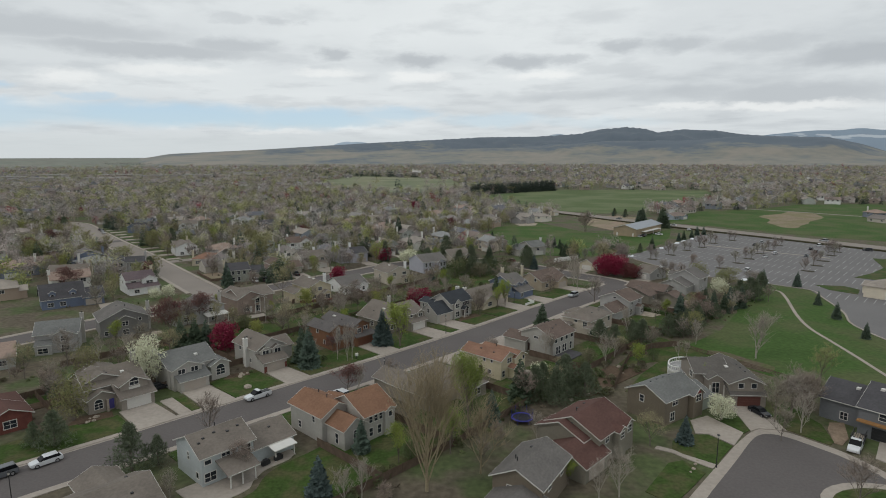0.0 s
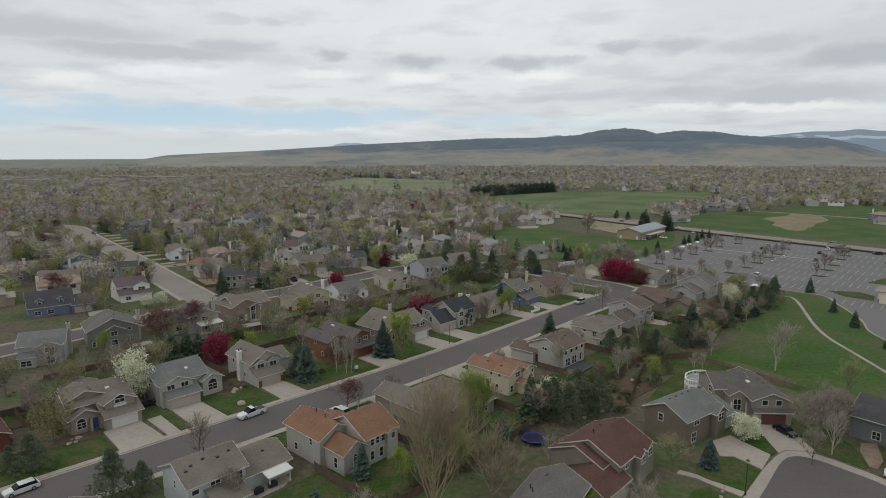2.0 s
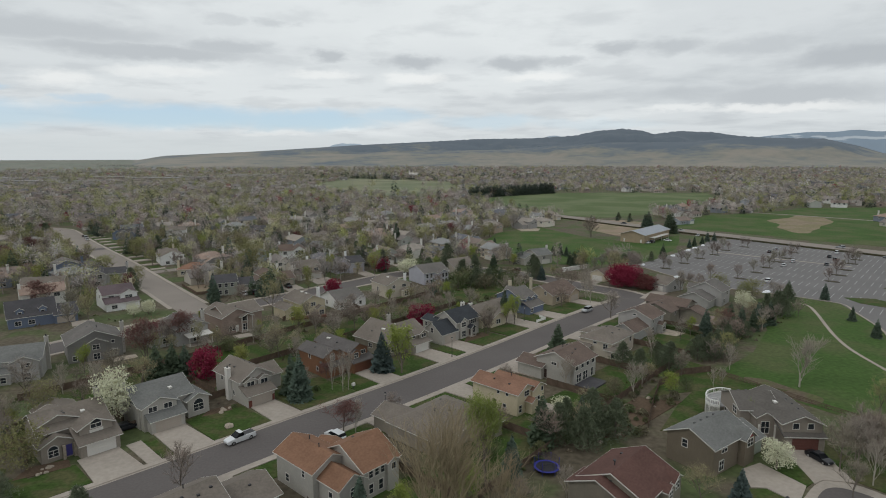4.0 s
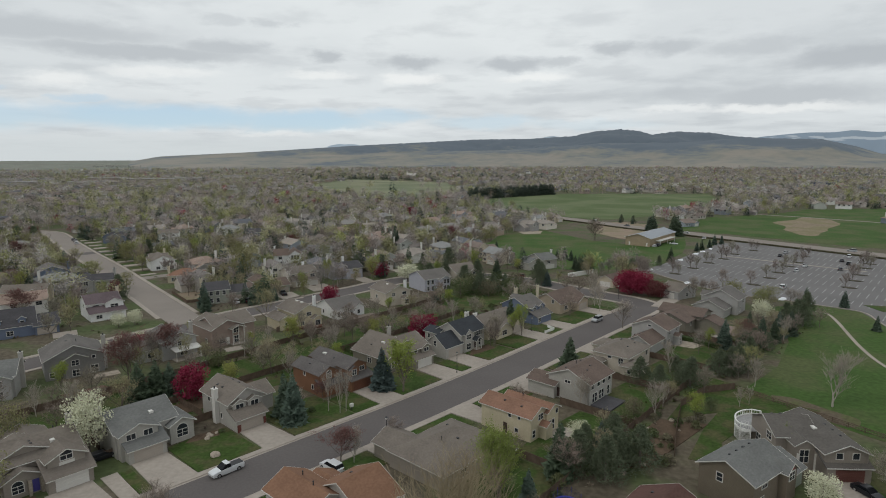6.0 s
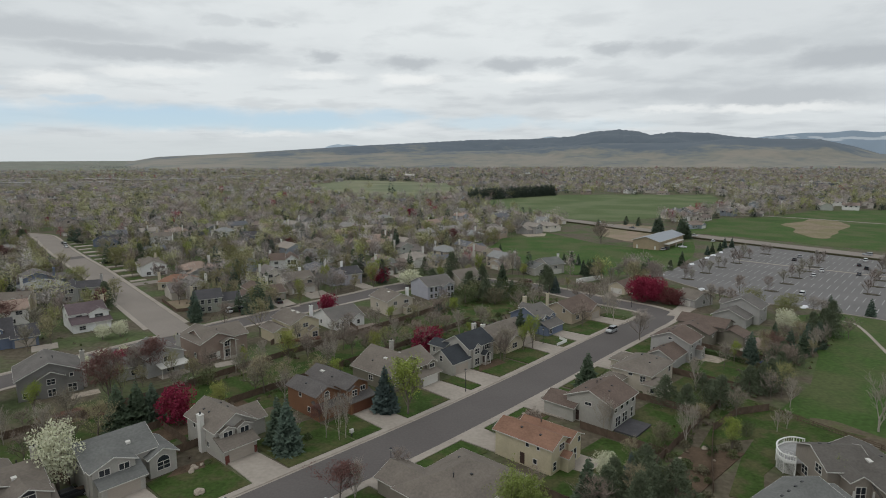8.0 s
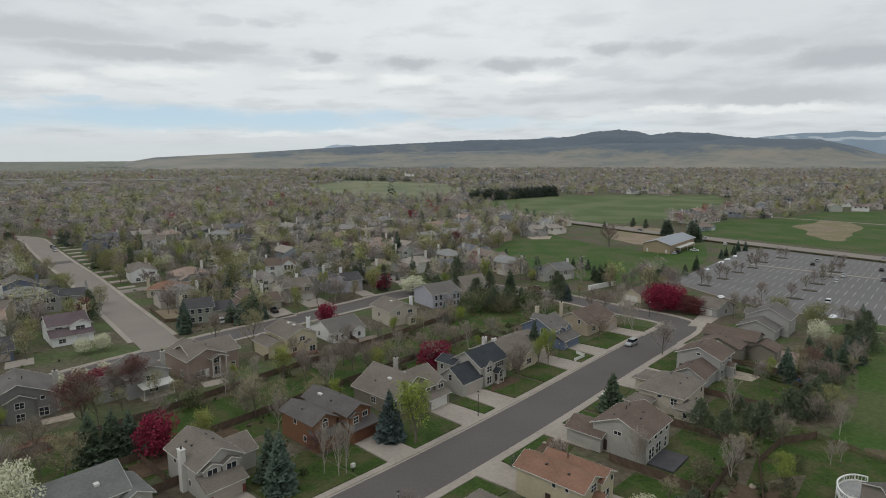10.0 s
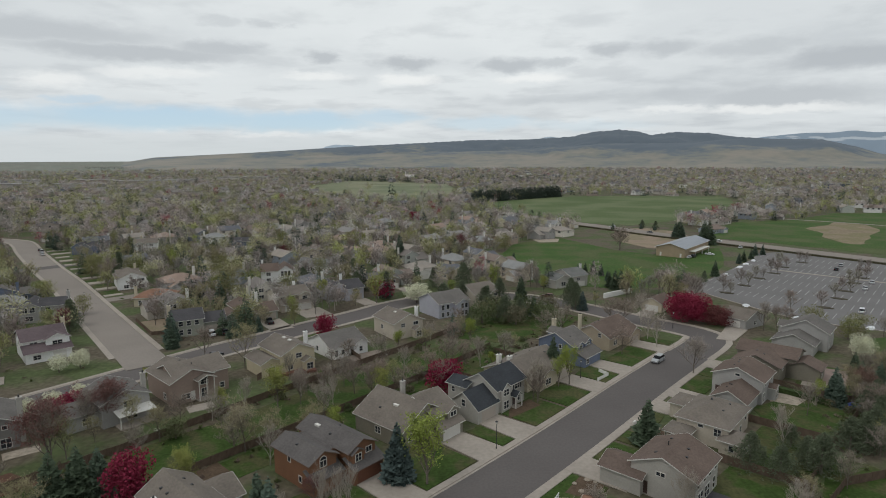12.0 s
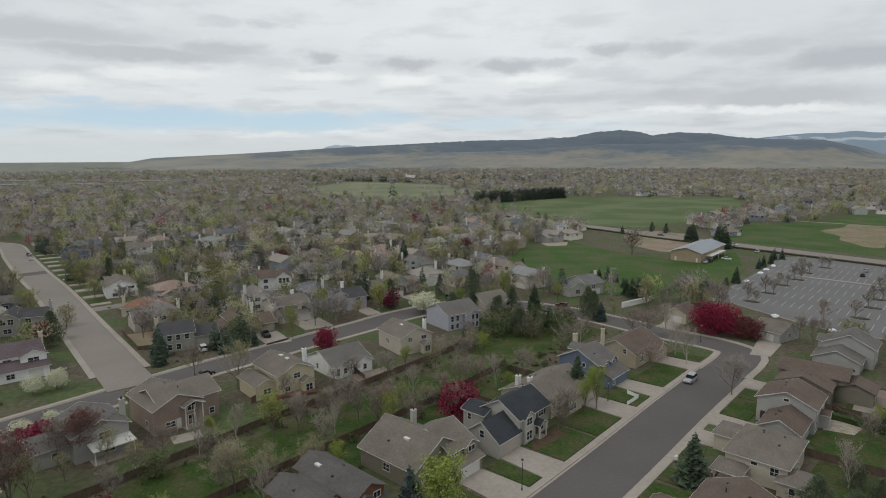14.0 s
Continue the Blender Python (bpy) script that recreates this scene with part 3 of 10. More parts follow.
    # woods and grass both lifted pale and bluish, air haze mixed into the ramp
    c = ramp(t, [(0.46, (0.245, 0.222, 0.188)), (0.62, (0.212, 0.202, 0.174)), (0.76, (0.180, 0.184, 0.164)), (0.88, (0.132, 0.150, 0.160)), (1.0, (0.100, 0.124, 0.150))])
    shrink = node(t, "ShaderNodeMath", op="MULTIPLY", _1=0.74)
    t.links.new(s2.outputs[0], shrink.inputs[0])
    t.links.new(shrink.outputs[0], c.inputs[0])
    t.links.new(c.outputs[0], base.inputs["Base Color"])
    return tagged(new("hills", mesh_of("hills", bm, m, True)), "long tan foothills with dark wooded tops and gullies", "hills", kind="structure")


def build_mountains():
    """far range: a near haze-blue ridge before a higher one with snow low on its flank"""
    # air haze is mixed into both base colours, hence the pale blue
    m = mat("haze_blue_mountains", (0.44, 0.52, 0.60), 1.0, 0.10, 0.01, 0.002)
    snow = mat("hazy_snowy_flank", (0.30, 0.37, 0.45), 1.0, 0.08, 0.006, 0.002)
    t = snow.node_tree
    base = t.nodes["Principled BSDF"]
    was = base.inputs["Base Color"].links[0].from_socket
    place = t.nodes.new("ShaderNodeTexCoord").outputs["Object"]
    wide = t.nodes.new("ShaderNodeMapping")
    wide.inputs["Scale"].default_value = (0.008, 0.008, 0.06)
    t.links.new(place, wide.inputs[0])
    drift = t.nodes.new("ShaderNodeTexNoise")
    drift.inputs["Scale"].default_value, drift.inputs["Detail"].default_value = 1.0, 6
    t.links.new(wide.outputs[0], drift.inputs["Vector"])
    part_z = t.nodes.new("ShaderNodeSeparateXYZ")
    t.links.new(place, part_z.inputs[0])
    level = node(t, "ShaderNodeMath", op="MULTIPLY", _1=1 / 300)
    t.links.new(part_z.outputs[2], level.inputs[0])
    belt = ramp(t, [(0.50, (0, 0, 0)), (0.545, (0.2, 0.2, 0.2)), (0.595, (0.2, 0.2, 0.2)), (0.63, (0, 0, 0))])
    t.links.new(level.outputs[0], belt.inputs[0])
    both = node(t, "ShaderNodeMath", op="ADD")
    t.links.new(drift.outputs[0], both.inputs[0]); t.links.new(belt.outputs[0], both.inputs[1])
    where = ramp(t, [(0.64, (0, 0, 0)), (0.72, (1, 1, 1))], "EASE")
    t.links.new(both.outputs[0], where.inputs[0])
    mix = node(t, "ShaderNodeMix", blend="MIX")
    mix.inputs[7].default_value = (0.55, 0.60, 0.65, 1)
    t.links.new(where.outputs[0], mix.inputs[0]); t.links.new(was, mix.inputs[6])
    t.links.new(mix.outputs[2], base.inputs["Base Color"])
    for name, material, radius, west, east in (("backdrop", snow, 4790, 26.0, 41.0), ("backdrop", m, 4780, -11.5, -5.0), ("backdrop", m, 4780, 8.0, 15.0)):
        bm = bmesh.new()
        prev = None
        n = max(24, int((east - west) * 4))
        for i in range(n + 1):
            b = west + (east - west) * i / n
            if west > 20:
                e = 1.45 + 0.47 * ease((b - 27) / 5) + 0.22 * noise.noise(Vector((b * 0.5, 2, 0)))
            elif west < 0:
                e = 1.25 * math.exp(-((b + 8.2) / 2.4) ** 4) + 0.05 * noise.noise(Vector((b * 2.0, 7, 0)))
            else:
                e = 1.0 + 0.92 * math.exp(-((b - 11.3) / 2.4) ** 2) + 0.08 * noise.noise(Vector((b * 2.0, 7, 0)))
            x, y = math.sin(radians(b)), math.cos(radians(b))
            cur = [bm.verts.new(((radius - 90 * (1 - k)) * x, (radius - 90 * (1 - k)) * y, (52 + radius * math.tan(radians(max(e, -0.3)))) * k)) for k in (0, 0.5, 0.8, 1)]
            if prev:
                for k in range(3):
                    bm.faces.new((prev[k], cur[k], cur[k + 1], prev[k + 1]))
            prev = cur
        tagged(new(name, mesh_of(name, bm, material)), "distant haze-blue mountain range" + (" with snow on its flank" if west > 20 else ""), "mountains", kind="structure")


build_ground(); build_hills(); build_mountains()

MAIN = [S(-75, -3.6), S(-40, -5.2), S(-12, -6.8), S(25, -8.3), S(57, -9.7), S(90, -10.0), S(125, -9.5), S(152, -9.6)]
BEND = [S(152, -9.6), S(164, -9.7), S(171.4, -8.4), S(174.6, -3.6), S(175.6, 4), S(176, 15), (46.9, 263), (34.6, 275.4), (18.5, 284.6), (-1.5, 284.8), (-20.5, 272), (-32.1, 259.2), (-44.4, 246.4), (-57.8, 232), (-70, 219.2), (-82.6, 203.6), (-98, 184.3), (-125, 150), (-165, 100)]
LONG = [(-89, 218.8), (-127, 266), (-163, 311), (-196, 350), (-236, 399), (-260, 430), (-276, 446), (-304, 458)]
CROSS = [(-330, 250), (-255, 296), (-215, 333), (-204, 344), (-185, 363.5), (-174, 374), (-158, 389), (-138, 408)]
ribbon("road", MAIN, -5.3, 5.3, 0.03, M_ASPHALT, "grey weathered asphalt residential street")
ribbon("road", BEND, -4.9, 4.9, 0.034, M_ASPHALT, "grey asphalt street bending behind the back gardens")
ribbon("road", [(-80, 207.6)] + LONG, -4.4, 6.4, 0.026, M_ASPHALT_OLD, "wide pale old asphalt street between houses")
ribbon("road", CROSS, -4.5, 4.5, 0.03, M_ASPHALT, "dark asphalt cross street")
for line, a, n in ((MAIN, 5.3, ""), (BEND, 4.9, "")):
    for side in (-1, 1):
        ribbon("kerb", line, *sorted((side * a, side * (a + 0.45))), 0.05, M_CONCRETE, "pale concrete gutter and kerb", 0.1, category="kerb")
        ribbon("pavement", line, *sorted((side * (a + 0.45), side * (a + 1.75))), 0.15, M_CONCRETE, "pale concrete pavement beside the street", 0.2, category="pavement")
for edges in ((-5.9, -4.4), (6.4, 7.9)):
    ribbon("pavement", LONG, *edges, 0.14, M_CONCRETE, "concrete pavement beside the wide street", 0.2, category="pavement")

flat("road", [(-84.6, 223.4), (-93.0, 216.6), (-84.8, 206.4), (-76.4, 213.2)], 0.156, M_ASPHALT_OLD, "mouth of the wide old street", 0.02)
# turning circle
def curve(points, n=5):
    """points joined by a smooth line"""
    out = []
    for k in range(len(points) - 1):
        a, b, c, d = points[max(k - 1, 0)], points[k], points[k + 1], points[min(k + 2, len(points) - 1)]
        for i in range(n):
            t = i / n
            out.append(tuple(0.5 * (2 * b[m] + (c[m] - a[m]) * t + (2 * a[m] - 5 * b[m] + 4 * c[m] - d[m]) * t * t + (3 * b[m] - a[m] - 3 * c[m] + d[m]) * t ** 3) for m in (0, 1)))
    return out + [points[-1]]


ring = curve([(43.5, 82.3), (51.6, 91.2), (58.4, 98.8), (61.9, 100.8), (64.8, 99.6), (67.9, 95.8), (70.6, 91.6), (72.4, 86), (72.6, 78)])
rim = curve([(40.8, 82.3), (48.6, 90.7), (55.8, 98.3), (61.6, 102.8), (66.0, 101.6), (69.2, 97.6), (72.2, 93.0), (74.2, 86.5), (74.6, 78)])
flat("pavement", rim + [(75, 60), (40, 20), (5, 42)], 0.04, M_CONCRETE, "pale concrete kerb round the turning circle", 0.2, category="pavement")
flat("road", ring + [(73, 61), (40, 22), (8, 41.5)], 0.07, M_ASPHALT, "dark asphalt turning circle", 0.05)
flat("kerb", [(67 + 9 * math.cos(radians(a)), 77.5 + 6.6 * math.sin(radians(a))) for a in range(0, 360, 15)], 0.2, M_CONCRETE, "round concrete kerb of the island", 0.15)
flat("lawn", [(67 + 7.6 * math.cos(radians(a)), 77.2 + 5.2 * math.sin(radians(a))) for a in range(0, 360, 15)], 0.26, M_LAWN, "round grass island in the turning circle", 0.1)

# park, school field, meadows
flat("lawn", [(66, 150), (84, 166), (99, 186), (118, 226), (133, 229.5), (143.5, 219), (140.5, 206), (134.5, 186), (127.5, 171), (126.5, 150), (150, 120), (185, 60), (120, 60), (92, 112), (80, 128)], 0.04, M_PARK, "broad mown park lawn", 0.1, category="lawn")
ribbon("footpath", [(126.5, 220), (130, 216), (126.5, 205.5), (121.5, 194), (116, 181), (111.8, 168), (109.6, 153), (108, 142), (106, 130), (103, 110)], -0.5, 0.5, 0.09, M_CONCRETE, "pale winding concrete footpath across the grass", category="footpath")
flat("lawn", [(22, 340), (33, 310), (48, 303), (72, 293), (98, 302), (112, 312), (136, 346), (150, 375), (160, 400), (128, 396), (113, 378), (98, 395), (78, 446), (44, 425), (30, 380)], 0.05, M_PARK, "green school playing field", 0.1, category="lawn")
flat("sports_pitch", [(60, 428), (72, 430), (76, 444), (66, 448), (58, 440)], 0.09, M_STONE, "pale sand patch on the field", 0.1, category="sand")
flat("lawn", [(42, 734), (90, 800), (160, 868), (270, 870), (385, 850), (330, 690), (205, 556), (150, 520), (121, 533), (95, 580), (70, 650)], 0.06, M_FIELD, "wide green meadow beyond the school", 0.1, category="lawn")
flat("lawn", [(-241, 1170), (-193, 1486), (28, 1267), (44, 861), (-56, 777), (-153, 912)], 0.12, M_PALE, "pale green open meadow", 0.2, category="lawn")
flat("lawn", [(174, 446), (205, 500), (236, 534), (300, 556), (380, 612), (500, 604), (420, 440), (340, 360), (267, 344), (236, 372), (205, 416)], 0.05, M_PARK, "green verge beside the main road", 0.1, category="lawn")
flat("dirt_patch", [(286 + (22 + 5 * math.sin(3 * a) + 3 * math.sin(7 * a + 1)) * math.cos(a) + 34 * math.sin(a), 472 + (56 + 6 * math.sin(4 * a + 2)) * math.sin(a)) for a in [i * math.pi / 18 for i in range(36)]], 0.1, mat("thin_grass_over_dirt", (0.245, 0.195, 0.135), 0.95, 0.3, 0.6, 0.05, tint=(0.17, 0.15, 0.085)), "bare sandy dirt patch", 0.1, category="dirt")
flat("dirt_patch", [(110, 432), (119, 404), (132, 397), (152, 402), (164, 440), (168, 478), (152, 503), (134, 494), (118, 466)], 0.06, M_DIRT, "bare pinkish dirt beside the hall", 0.1, category="dirt")
ARTERY = [(60, 640), (95, 562), (128, 505), (150, 465), (175, 428), (208, 378), (245, 322), (300, 235), (360, 140)]
ribbon("road", ARTERY, -7, 7, 0.12, M_ASPHALT_OLD, "wide pale main road past the car park")
ribbon("road", [(262, 572), (300, 553), (345, 500), (400, 420)], -2.6, 2.6, 0.13, M_ASPHALT_OLD, "pale lane across the green verge")
ribbon("pavement", ARTERY, 9.5, 11.5, 0.14, M_CONCRETE, "pavement along the main road", 0.15, category="pavement")
ribbon("hedge", ARTERY, 12.5, 14.5, 0.9, mat("low_dark_hedge", (0.06, 0.055, 0.032), 0.95, 0.5, 2.0), "low dark hedge beside the main road", 0.9, kind="", category="hedge")
flat("car_park", [(97, 296), (122, 322), (157, 360), (172, 380), (186, 384), (225, 340), (262, 285), (300, 215), (260, 150), (200, 110), (150, 120), (126, 150), (127, 171), (134, 186), (140, 206), (143, 218), (133, 229), (126, 236), (112, 247), (102, 272)], 0.08, mat("sealed_car_park_asphalt", (0.165, 0.158, 0.155), 0.9, 0.12, 1.5, 0.05), "large grey asphalt car park with bays", 0.1, category="car park")

flat("lawn", [(150.5, 227), (150.3, 218), (156, 210.5), (162, 218), (160.5, 224.5)], 0.16, M_LAWN, "grass island at the car park entrance", 0.15, category="lawn")
flat("lawn", [(176, 241), (184, 233), (200, 240), (228, 262), (242, 276), (217, 287), (204, 262), (190, 250)], 0.16, M_LAWN, "kerbed green verge in the car park", 0.15, category="lawn")
ribbon("kerb", [(97, 291), (102, 272), (112, 247), (126, 236), (133, 229), (143, 218), (140, 206), (134, 186), (127, 171), (126, 150)], -0.3, 0.3, 0.2, M_CONCRETE, "pale concrete kerb round the car park", 0.15, category="kerb")


# ---- plants ----
def tube(bm, a, b, r0, r1, sides=5):
    d = (b - a).normalized()
    u = d.orthogonal().normalized()
    v = d.cross(u)
    rings = []
    for p, r in ((a, r0), (b, r1)):
        rings.append([bm.verts.new(p + (u * math.cos(2 * math.pi * k / sides) + v * math.sin(2 * math.pi * k / sides)) * r) for k in range(sides)])
    for k in range(sides):
        bm.faces.new((rings[0][k], rings[0][(k + 1) % sides], rings[1][(k + 1) % sides], rings[1][k]))


def skeleton(rng, height, spread, levels, fork, first=0.28, up=0.55):
    """limbs as (start, end, r0, r1, level), rising and curving upwards"""
    limbs = []

    def grow(a, d, length, r, level):
        n = 3 if level < 2 else 2
        p, way, spots = a, d.copy(), [a]
        for k in range(n):
            q = p + way * length / n
            limbs.append((p, q, r * (1 - 0.5 * k / n), r * (1 - 0.5 * (k + 1) / n), level))
            spots.append(q)
            p = q
            way = (way + Vector((rng.gauss(0, 0.10), rng.gauss(0, 0.10), 0.12 if level else 0.0))).normalized()
        if level >= levels:
            return
        count = fork[min(level, len(fork) - 1)]
        for k in range(count):
            t = first + (1 - first) * (k + rng.random()) / count if level == 0 else rng.uniform(0.25, 1.0)
            i = min(n - 1, int(t * n))
            start = spots[i].lerp(spots[i + 1], t * n - i)
            ang = 2.4 * k + rng.uniform(-0.5, 0.5)
            side = Vector((math.cos(ang), math.sin(ang), 0))
            nd = (d * up + side * spread * rng.uniform(0.6, 1.15) + Vector((0, 0, 0.25))).normalized()
            share = (0.62 - 0.34 * t) * height * rng.uniform(0.8, 1.1) if level == 0 else length * rng.uniform(0.42, 0.66)
            grow(start, nd, share, r * (0.5 if level == 0 else 0.55) * (1.1 - 0.4 * t), level + 1)

    lean = Vector((rng.uniform(-0.05, 0.05), rng.uniform(-0.05, 0.05), 1)).normalized()
    grow(Vector((0, 0, -0.1)), lean, height * 0.8, height * 0.013 + 0.03, 0)
    return limbs


def leaf(bm, p, size, rng):
    n = Vector((rng.gauss(0, 1), rng.gauss(0, 1), rng.gauss(0.3, 1))).normalized()
    u = n.orthogonal().normalized()
    u.rotate(Matrix.Rotation(rng.uniform(0, 6.28), 3, n))
    v = n.cross(u) * rng.uniform(0.5, 0.9)
    quad(bm, p - u * size, p - v * size * 0.8, p + u * size * rng.uniform(0.7, 1.1), p + v * size)


def twig(bm, a, d, length, width, rng):
    s = d.cross(Vector((rng.uniform(-1, 1), rng.uniform(-1, 1), rng.uniform(-1, 1)))).normalized() * width
    bm.faces.new([bm.verts.new(q) for q in (a - s, a + s, a + d * length + Vector((0, 0, 0.1)) * length)])


def blade(bm, a, b, r, rng):
    """a thin branch as a flat strip"""
    d = (b - a).normalized()
    s = d.cross(Vector((rng.uniform(-1, 1), rng.uniform(-1, 1), 0.3))).normalized() * r
    quad(bm, a - s, a + s, b + s * 0.7, b - s * 0.7)


def broadleaf(name, label, seed, height, spread, bark, crown_mat, leaves=0, leaf_size=0.3, twigs=4, twig_w=0.028, levels=3, fork=(7, 5, 4), group="", first=0.28, up=0.55, long_twigs=1.0):
    rng = random.Random(seed)
    ob = thing(name, label, "tree", Matrix(), group)
    limbs = skeleton(rng, height, spread, levels, fork, first, up)
    wood, crown = bmesh.new(), bmesh.new()
    for a, b, r0, r1, level in limbs:
        if level == 0:
            tube(wood, a, b, max(r0, 0.03), max(r1, 0.02), 5)
        elif level == 1:
            tube(wood, a, b, max(r0, 0.03), max(r1, 0.02), 3)
        else:
            blade(wood, a, b, max(r0, twig_w * 1.3), rng)
        if level >= max(1, levels - 1):
            d0 = (b - a).normalized()
            for _ in range(twigs):
                p = a.lerp(b, rng.random())
                d = (d0 * 0.7 + Vector((rng.gauss(0, 1), rng.gauss(0, 1), rng.gauss(0.45, 0.7))).normalized() * 0.8).normalized()
                ln = height * rng.uniform(0.06, 0.14) * long_twigs
                twig(crown, p, d, ln, twig_w * rng.uniform(0.6, 1.3), rng)
                for _ in range(leaves):
                    leaf(crown, p + d * ln * rng.uniform(0.2, 1.1) + Vector((rng.gauss(0, 1), rng.gauss(0, 1), rng.gauss(0, 1))) * leaf_size * 1.4, leaf_size * rng.uniform(0.6, 1.3), rng)
    part("trunk", wood, bark, ob)
    part("crown", crown, crown_mat, ob)
    return ob


def dome_tree(name, label, seed, height, radius, bark, crown_mat, count=1500, size=0.28, group="", squash=0.8, clear=0.22, cone=False):
    """a full crown of many leaf clumps on a short trunk"""
    rng = random.Random(seed)
    ob = thing(name, label, "tree", Matrix(), group)
    wood, crown = bmesh.new(), bmesh.new()
    fork = Vector((0, 0, height * clear))
    tube(wood, Vector((0, 0, -0.2)), Vector((0, 0, height * (0.93 if cone else 0.7))), height * 0.022 + 0.06, height * 0.006 + 0.02, 7)
    mid = height * (1 + clear) / 2
    lobes = []
    for k in range(24):
        a = 2.4 * k + rng.uniform(-0.3, 0.3)
        if cone:
            t = k / 23
            rr = radius * (1 - t) ** 0.8 * rng.uniform(0.35, 0.8)
            p = Vector((rr * math.cos(a), rr * math.sin(a), height * (clear + 0.05 + (0.9 - clear) * t)))
            lobes.append((p, radius * (0.46 - 0.27 * t) * rng.uniform(0.75, 1.2)))
        else:
            rr = radius * math.sqrt((k + 0.5) / 24) * 0.68
            reach = height * (1 - clear) * 0.5 * math.sqrt(1 - (rr / radius) ** 2)
            p = Vector((rr * math.cos(a), rr * math.sin(a), mid + (-0.6 if k % 3 == 0 else 0.72 if k % 3 == 1 else 0.1) * reach * rng.uniform(0.7, 1.0)))
            lobes.append((p, radius * rng.uniform(0.30, 0.5)))
    for _ in range(count):
        p, r = rng.choice(lobes)
        d = Vector((rng.gauss(0, 1), rng.gauss(0, 1), rng.gauss(0, 1))).normalized() * r * rng.uniform(0.3, 1.12) ** 0.5
        d.z *= squash
        if cone:
            for _ in range(3):
                v = Vector((rng.gauss(0, 1), rng.gauss(0, 1), rng.gauss(0.4, 0.8))).normalized()
                twig(crown, p + d, (d.normalized() * 0.6 + v).normalized(), size * rng.uniform(1.4, 2.6), size * 0.28, rng)
        else:
            leaf(crown, p + d, size * rng.uniform(0.6, 1.4), rng)
    part("trunk", wood, bark, ob)
    part("crown", crown, crown_mat, ob)
    return ob


def conifer(name, label, seed, height, radius, bark, needle, whorls=22, arms=11, group="", ragged=0.2):
    rng = random.Random(seed)
    ob = thing(name, label, "tree", Matrix(), group)
    wood, crown = bmesh.new(), bmesh.new()
    tube(wood, Vector((0, 0, -0.2)), Vector((0, 0, height * 0.97)), height * 0.018 + 0.04, 0.02, 6)
    for w in range(whorls):
        t = w / (whorls - 1)
        z = height * (0.06 + 0.92 * t)
        r = radius * (1 - t) ** 0.85 * rng.uniform(1 - ragged, 1 + ragged * 0.6) + 0.10
        n = max(5, int(arms * (1 - 0.5 * t)))
        for k in range(n):
            a = 2 * math.pi * (k + rng.uniform(-0.35, 0.35)) / n + w * 1.7
            d = Vector((math.cos(a), math.sin(a), 0))
            s = Vector((-d.y, d.x, 0))
            ln = r * rng.uniform(0.72, 1.12)
            drop = ln * rng.uniform(0.12, 0.34)
            a0, mid, tip = Vector((0, 0, z)), d * ln * 0.6 + Vector((0, 0, z - drop * 0.35)), d * ln + Vector((0, 0, z - drop))
            wd = ln * 0.24 + 0.06
            quad(crown, a0, mid - s * wd, tip, mid + s * wd)
            for q in (0.45, 0.75):
                c = a0.lerp(tip, q) + Vector((0, 0, 0.05))
                h = wd * 1.1
                quad(crown, c - d * h * 0.6, c + s * h - Vector((0, 0, h * 0.7)), c + d * h, c - s * h - Vector((0, 0, h * 0.7)))
    for _ in range(whorls * arms * 2):
        t = 1 - math.sqrt(rng.random())
        a = rng.uniform(0, 6.28)
        r = (radius * (1 - t) ** 0.85 + 0.08) * rng.uniform(0.5, 0.95)
        leaf(crown, Vector((r * math.cos(a), r * math.sin(a), height * (0.05 + 0.92 * t) - 0.12 * r)), radius * 0.13 * rng.uniform(0.6, 1.3), rng)
    part("trunk", wood, bark, ob)
    part("crown", crown, needle, ob)
    return ob


def shrub(name, label, seed, radius, height, material, count=260, size=0.12):
    rng = random.Random(seed)
    ob = thing(name, label, "shrub", Matrix())
    stem, crown = bmesh.new(), bmesh.new()
    for _ in range(7):
        tube(stem, Vector((0, 0, -0.05)), Vector((rng.uniform(-0.6, 0.6) * radius, rng.uniform(-0.6, 0.6) * radius, height * 0.7)), 0.03, 0.012, 3)
    for _ in range(count):
        a, q = rng.uniform(0, 6.28), math.sqrt(rng.random())
        z = rng.random()
        k = math.sqrt(max(0.0, 1 - (z * 0.95) ** 2))
        leaf(crown, Vector((radius * q * k * math.cos(a), radius * q * k * math.sin(a), 0.1 + z * height)), size * rng.uniform(0.6, 1.5), rng)
    part("stem", stem, M_BARK, ob)
    part("crown", crown, material, ob)
    return ob


M_BARK = mat("grey_brown_bark", (0.16, 0.135, 0.115), 0.95, 0.3, 6.0)
M_PALEBARK = mat("pale_birch_bark", (0.37, 0.335, 0.29), 0.9, 0.3, 6.0)
M_TWIG = mat("bare_twigs", (0.29, 0.245, 0.205), 0.95, 0.2, palette=[(0.29, 0.24, 0.20), (0.33, 0.29, 0.25), (0.275, 0.225, 0.19), (0.32, 0.255, 0.215), (0.29, 0.26, 0.205)])
M_PALETWIG = mat("pale_twigs", (0.33, 0.29, 0.245), 0.95, 0.2)
# bluer than the near twigs, a little haze put into the colour
M_FARTWIG = mat("bare_far_twigs", (0.37, 0.32, 0.28), 0.95, 0.2, palette=[(0.285, 0.245, 0.222), (0.315, 0.29, 0.268), (0.27, 0.232, 0.206), (0.30, 0.25, 0.225), (0.295, 0.275, 0.22)])
M_BUD = mat("budding_twigs", (0.2, 0.19, 0.08), 0.95, 0.25, palette=[(0.31, 0.285, 0.165), (0.28, 0.28, 0.125), (0.33, 0.29, 0.19), (0.29, 0.26, 0.155)])
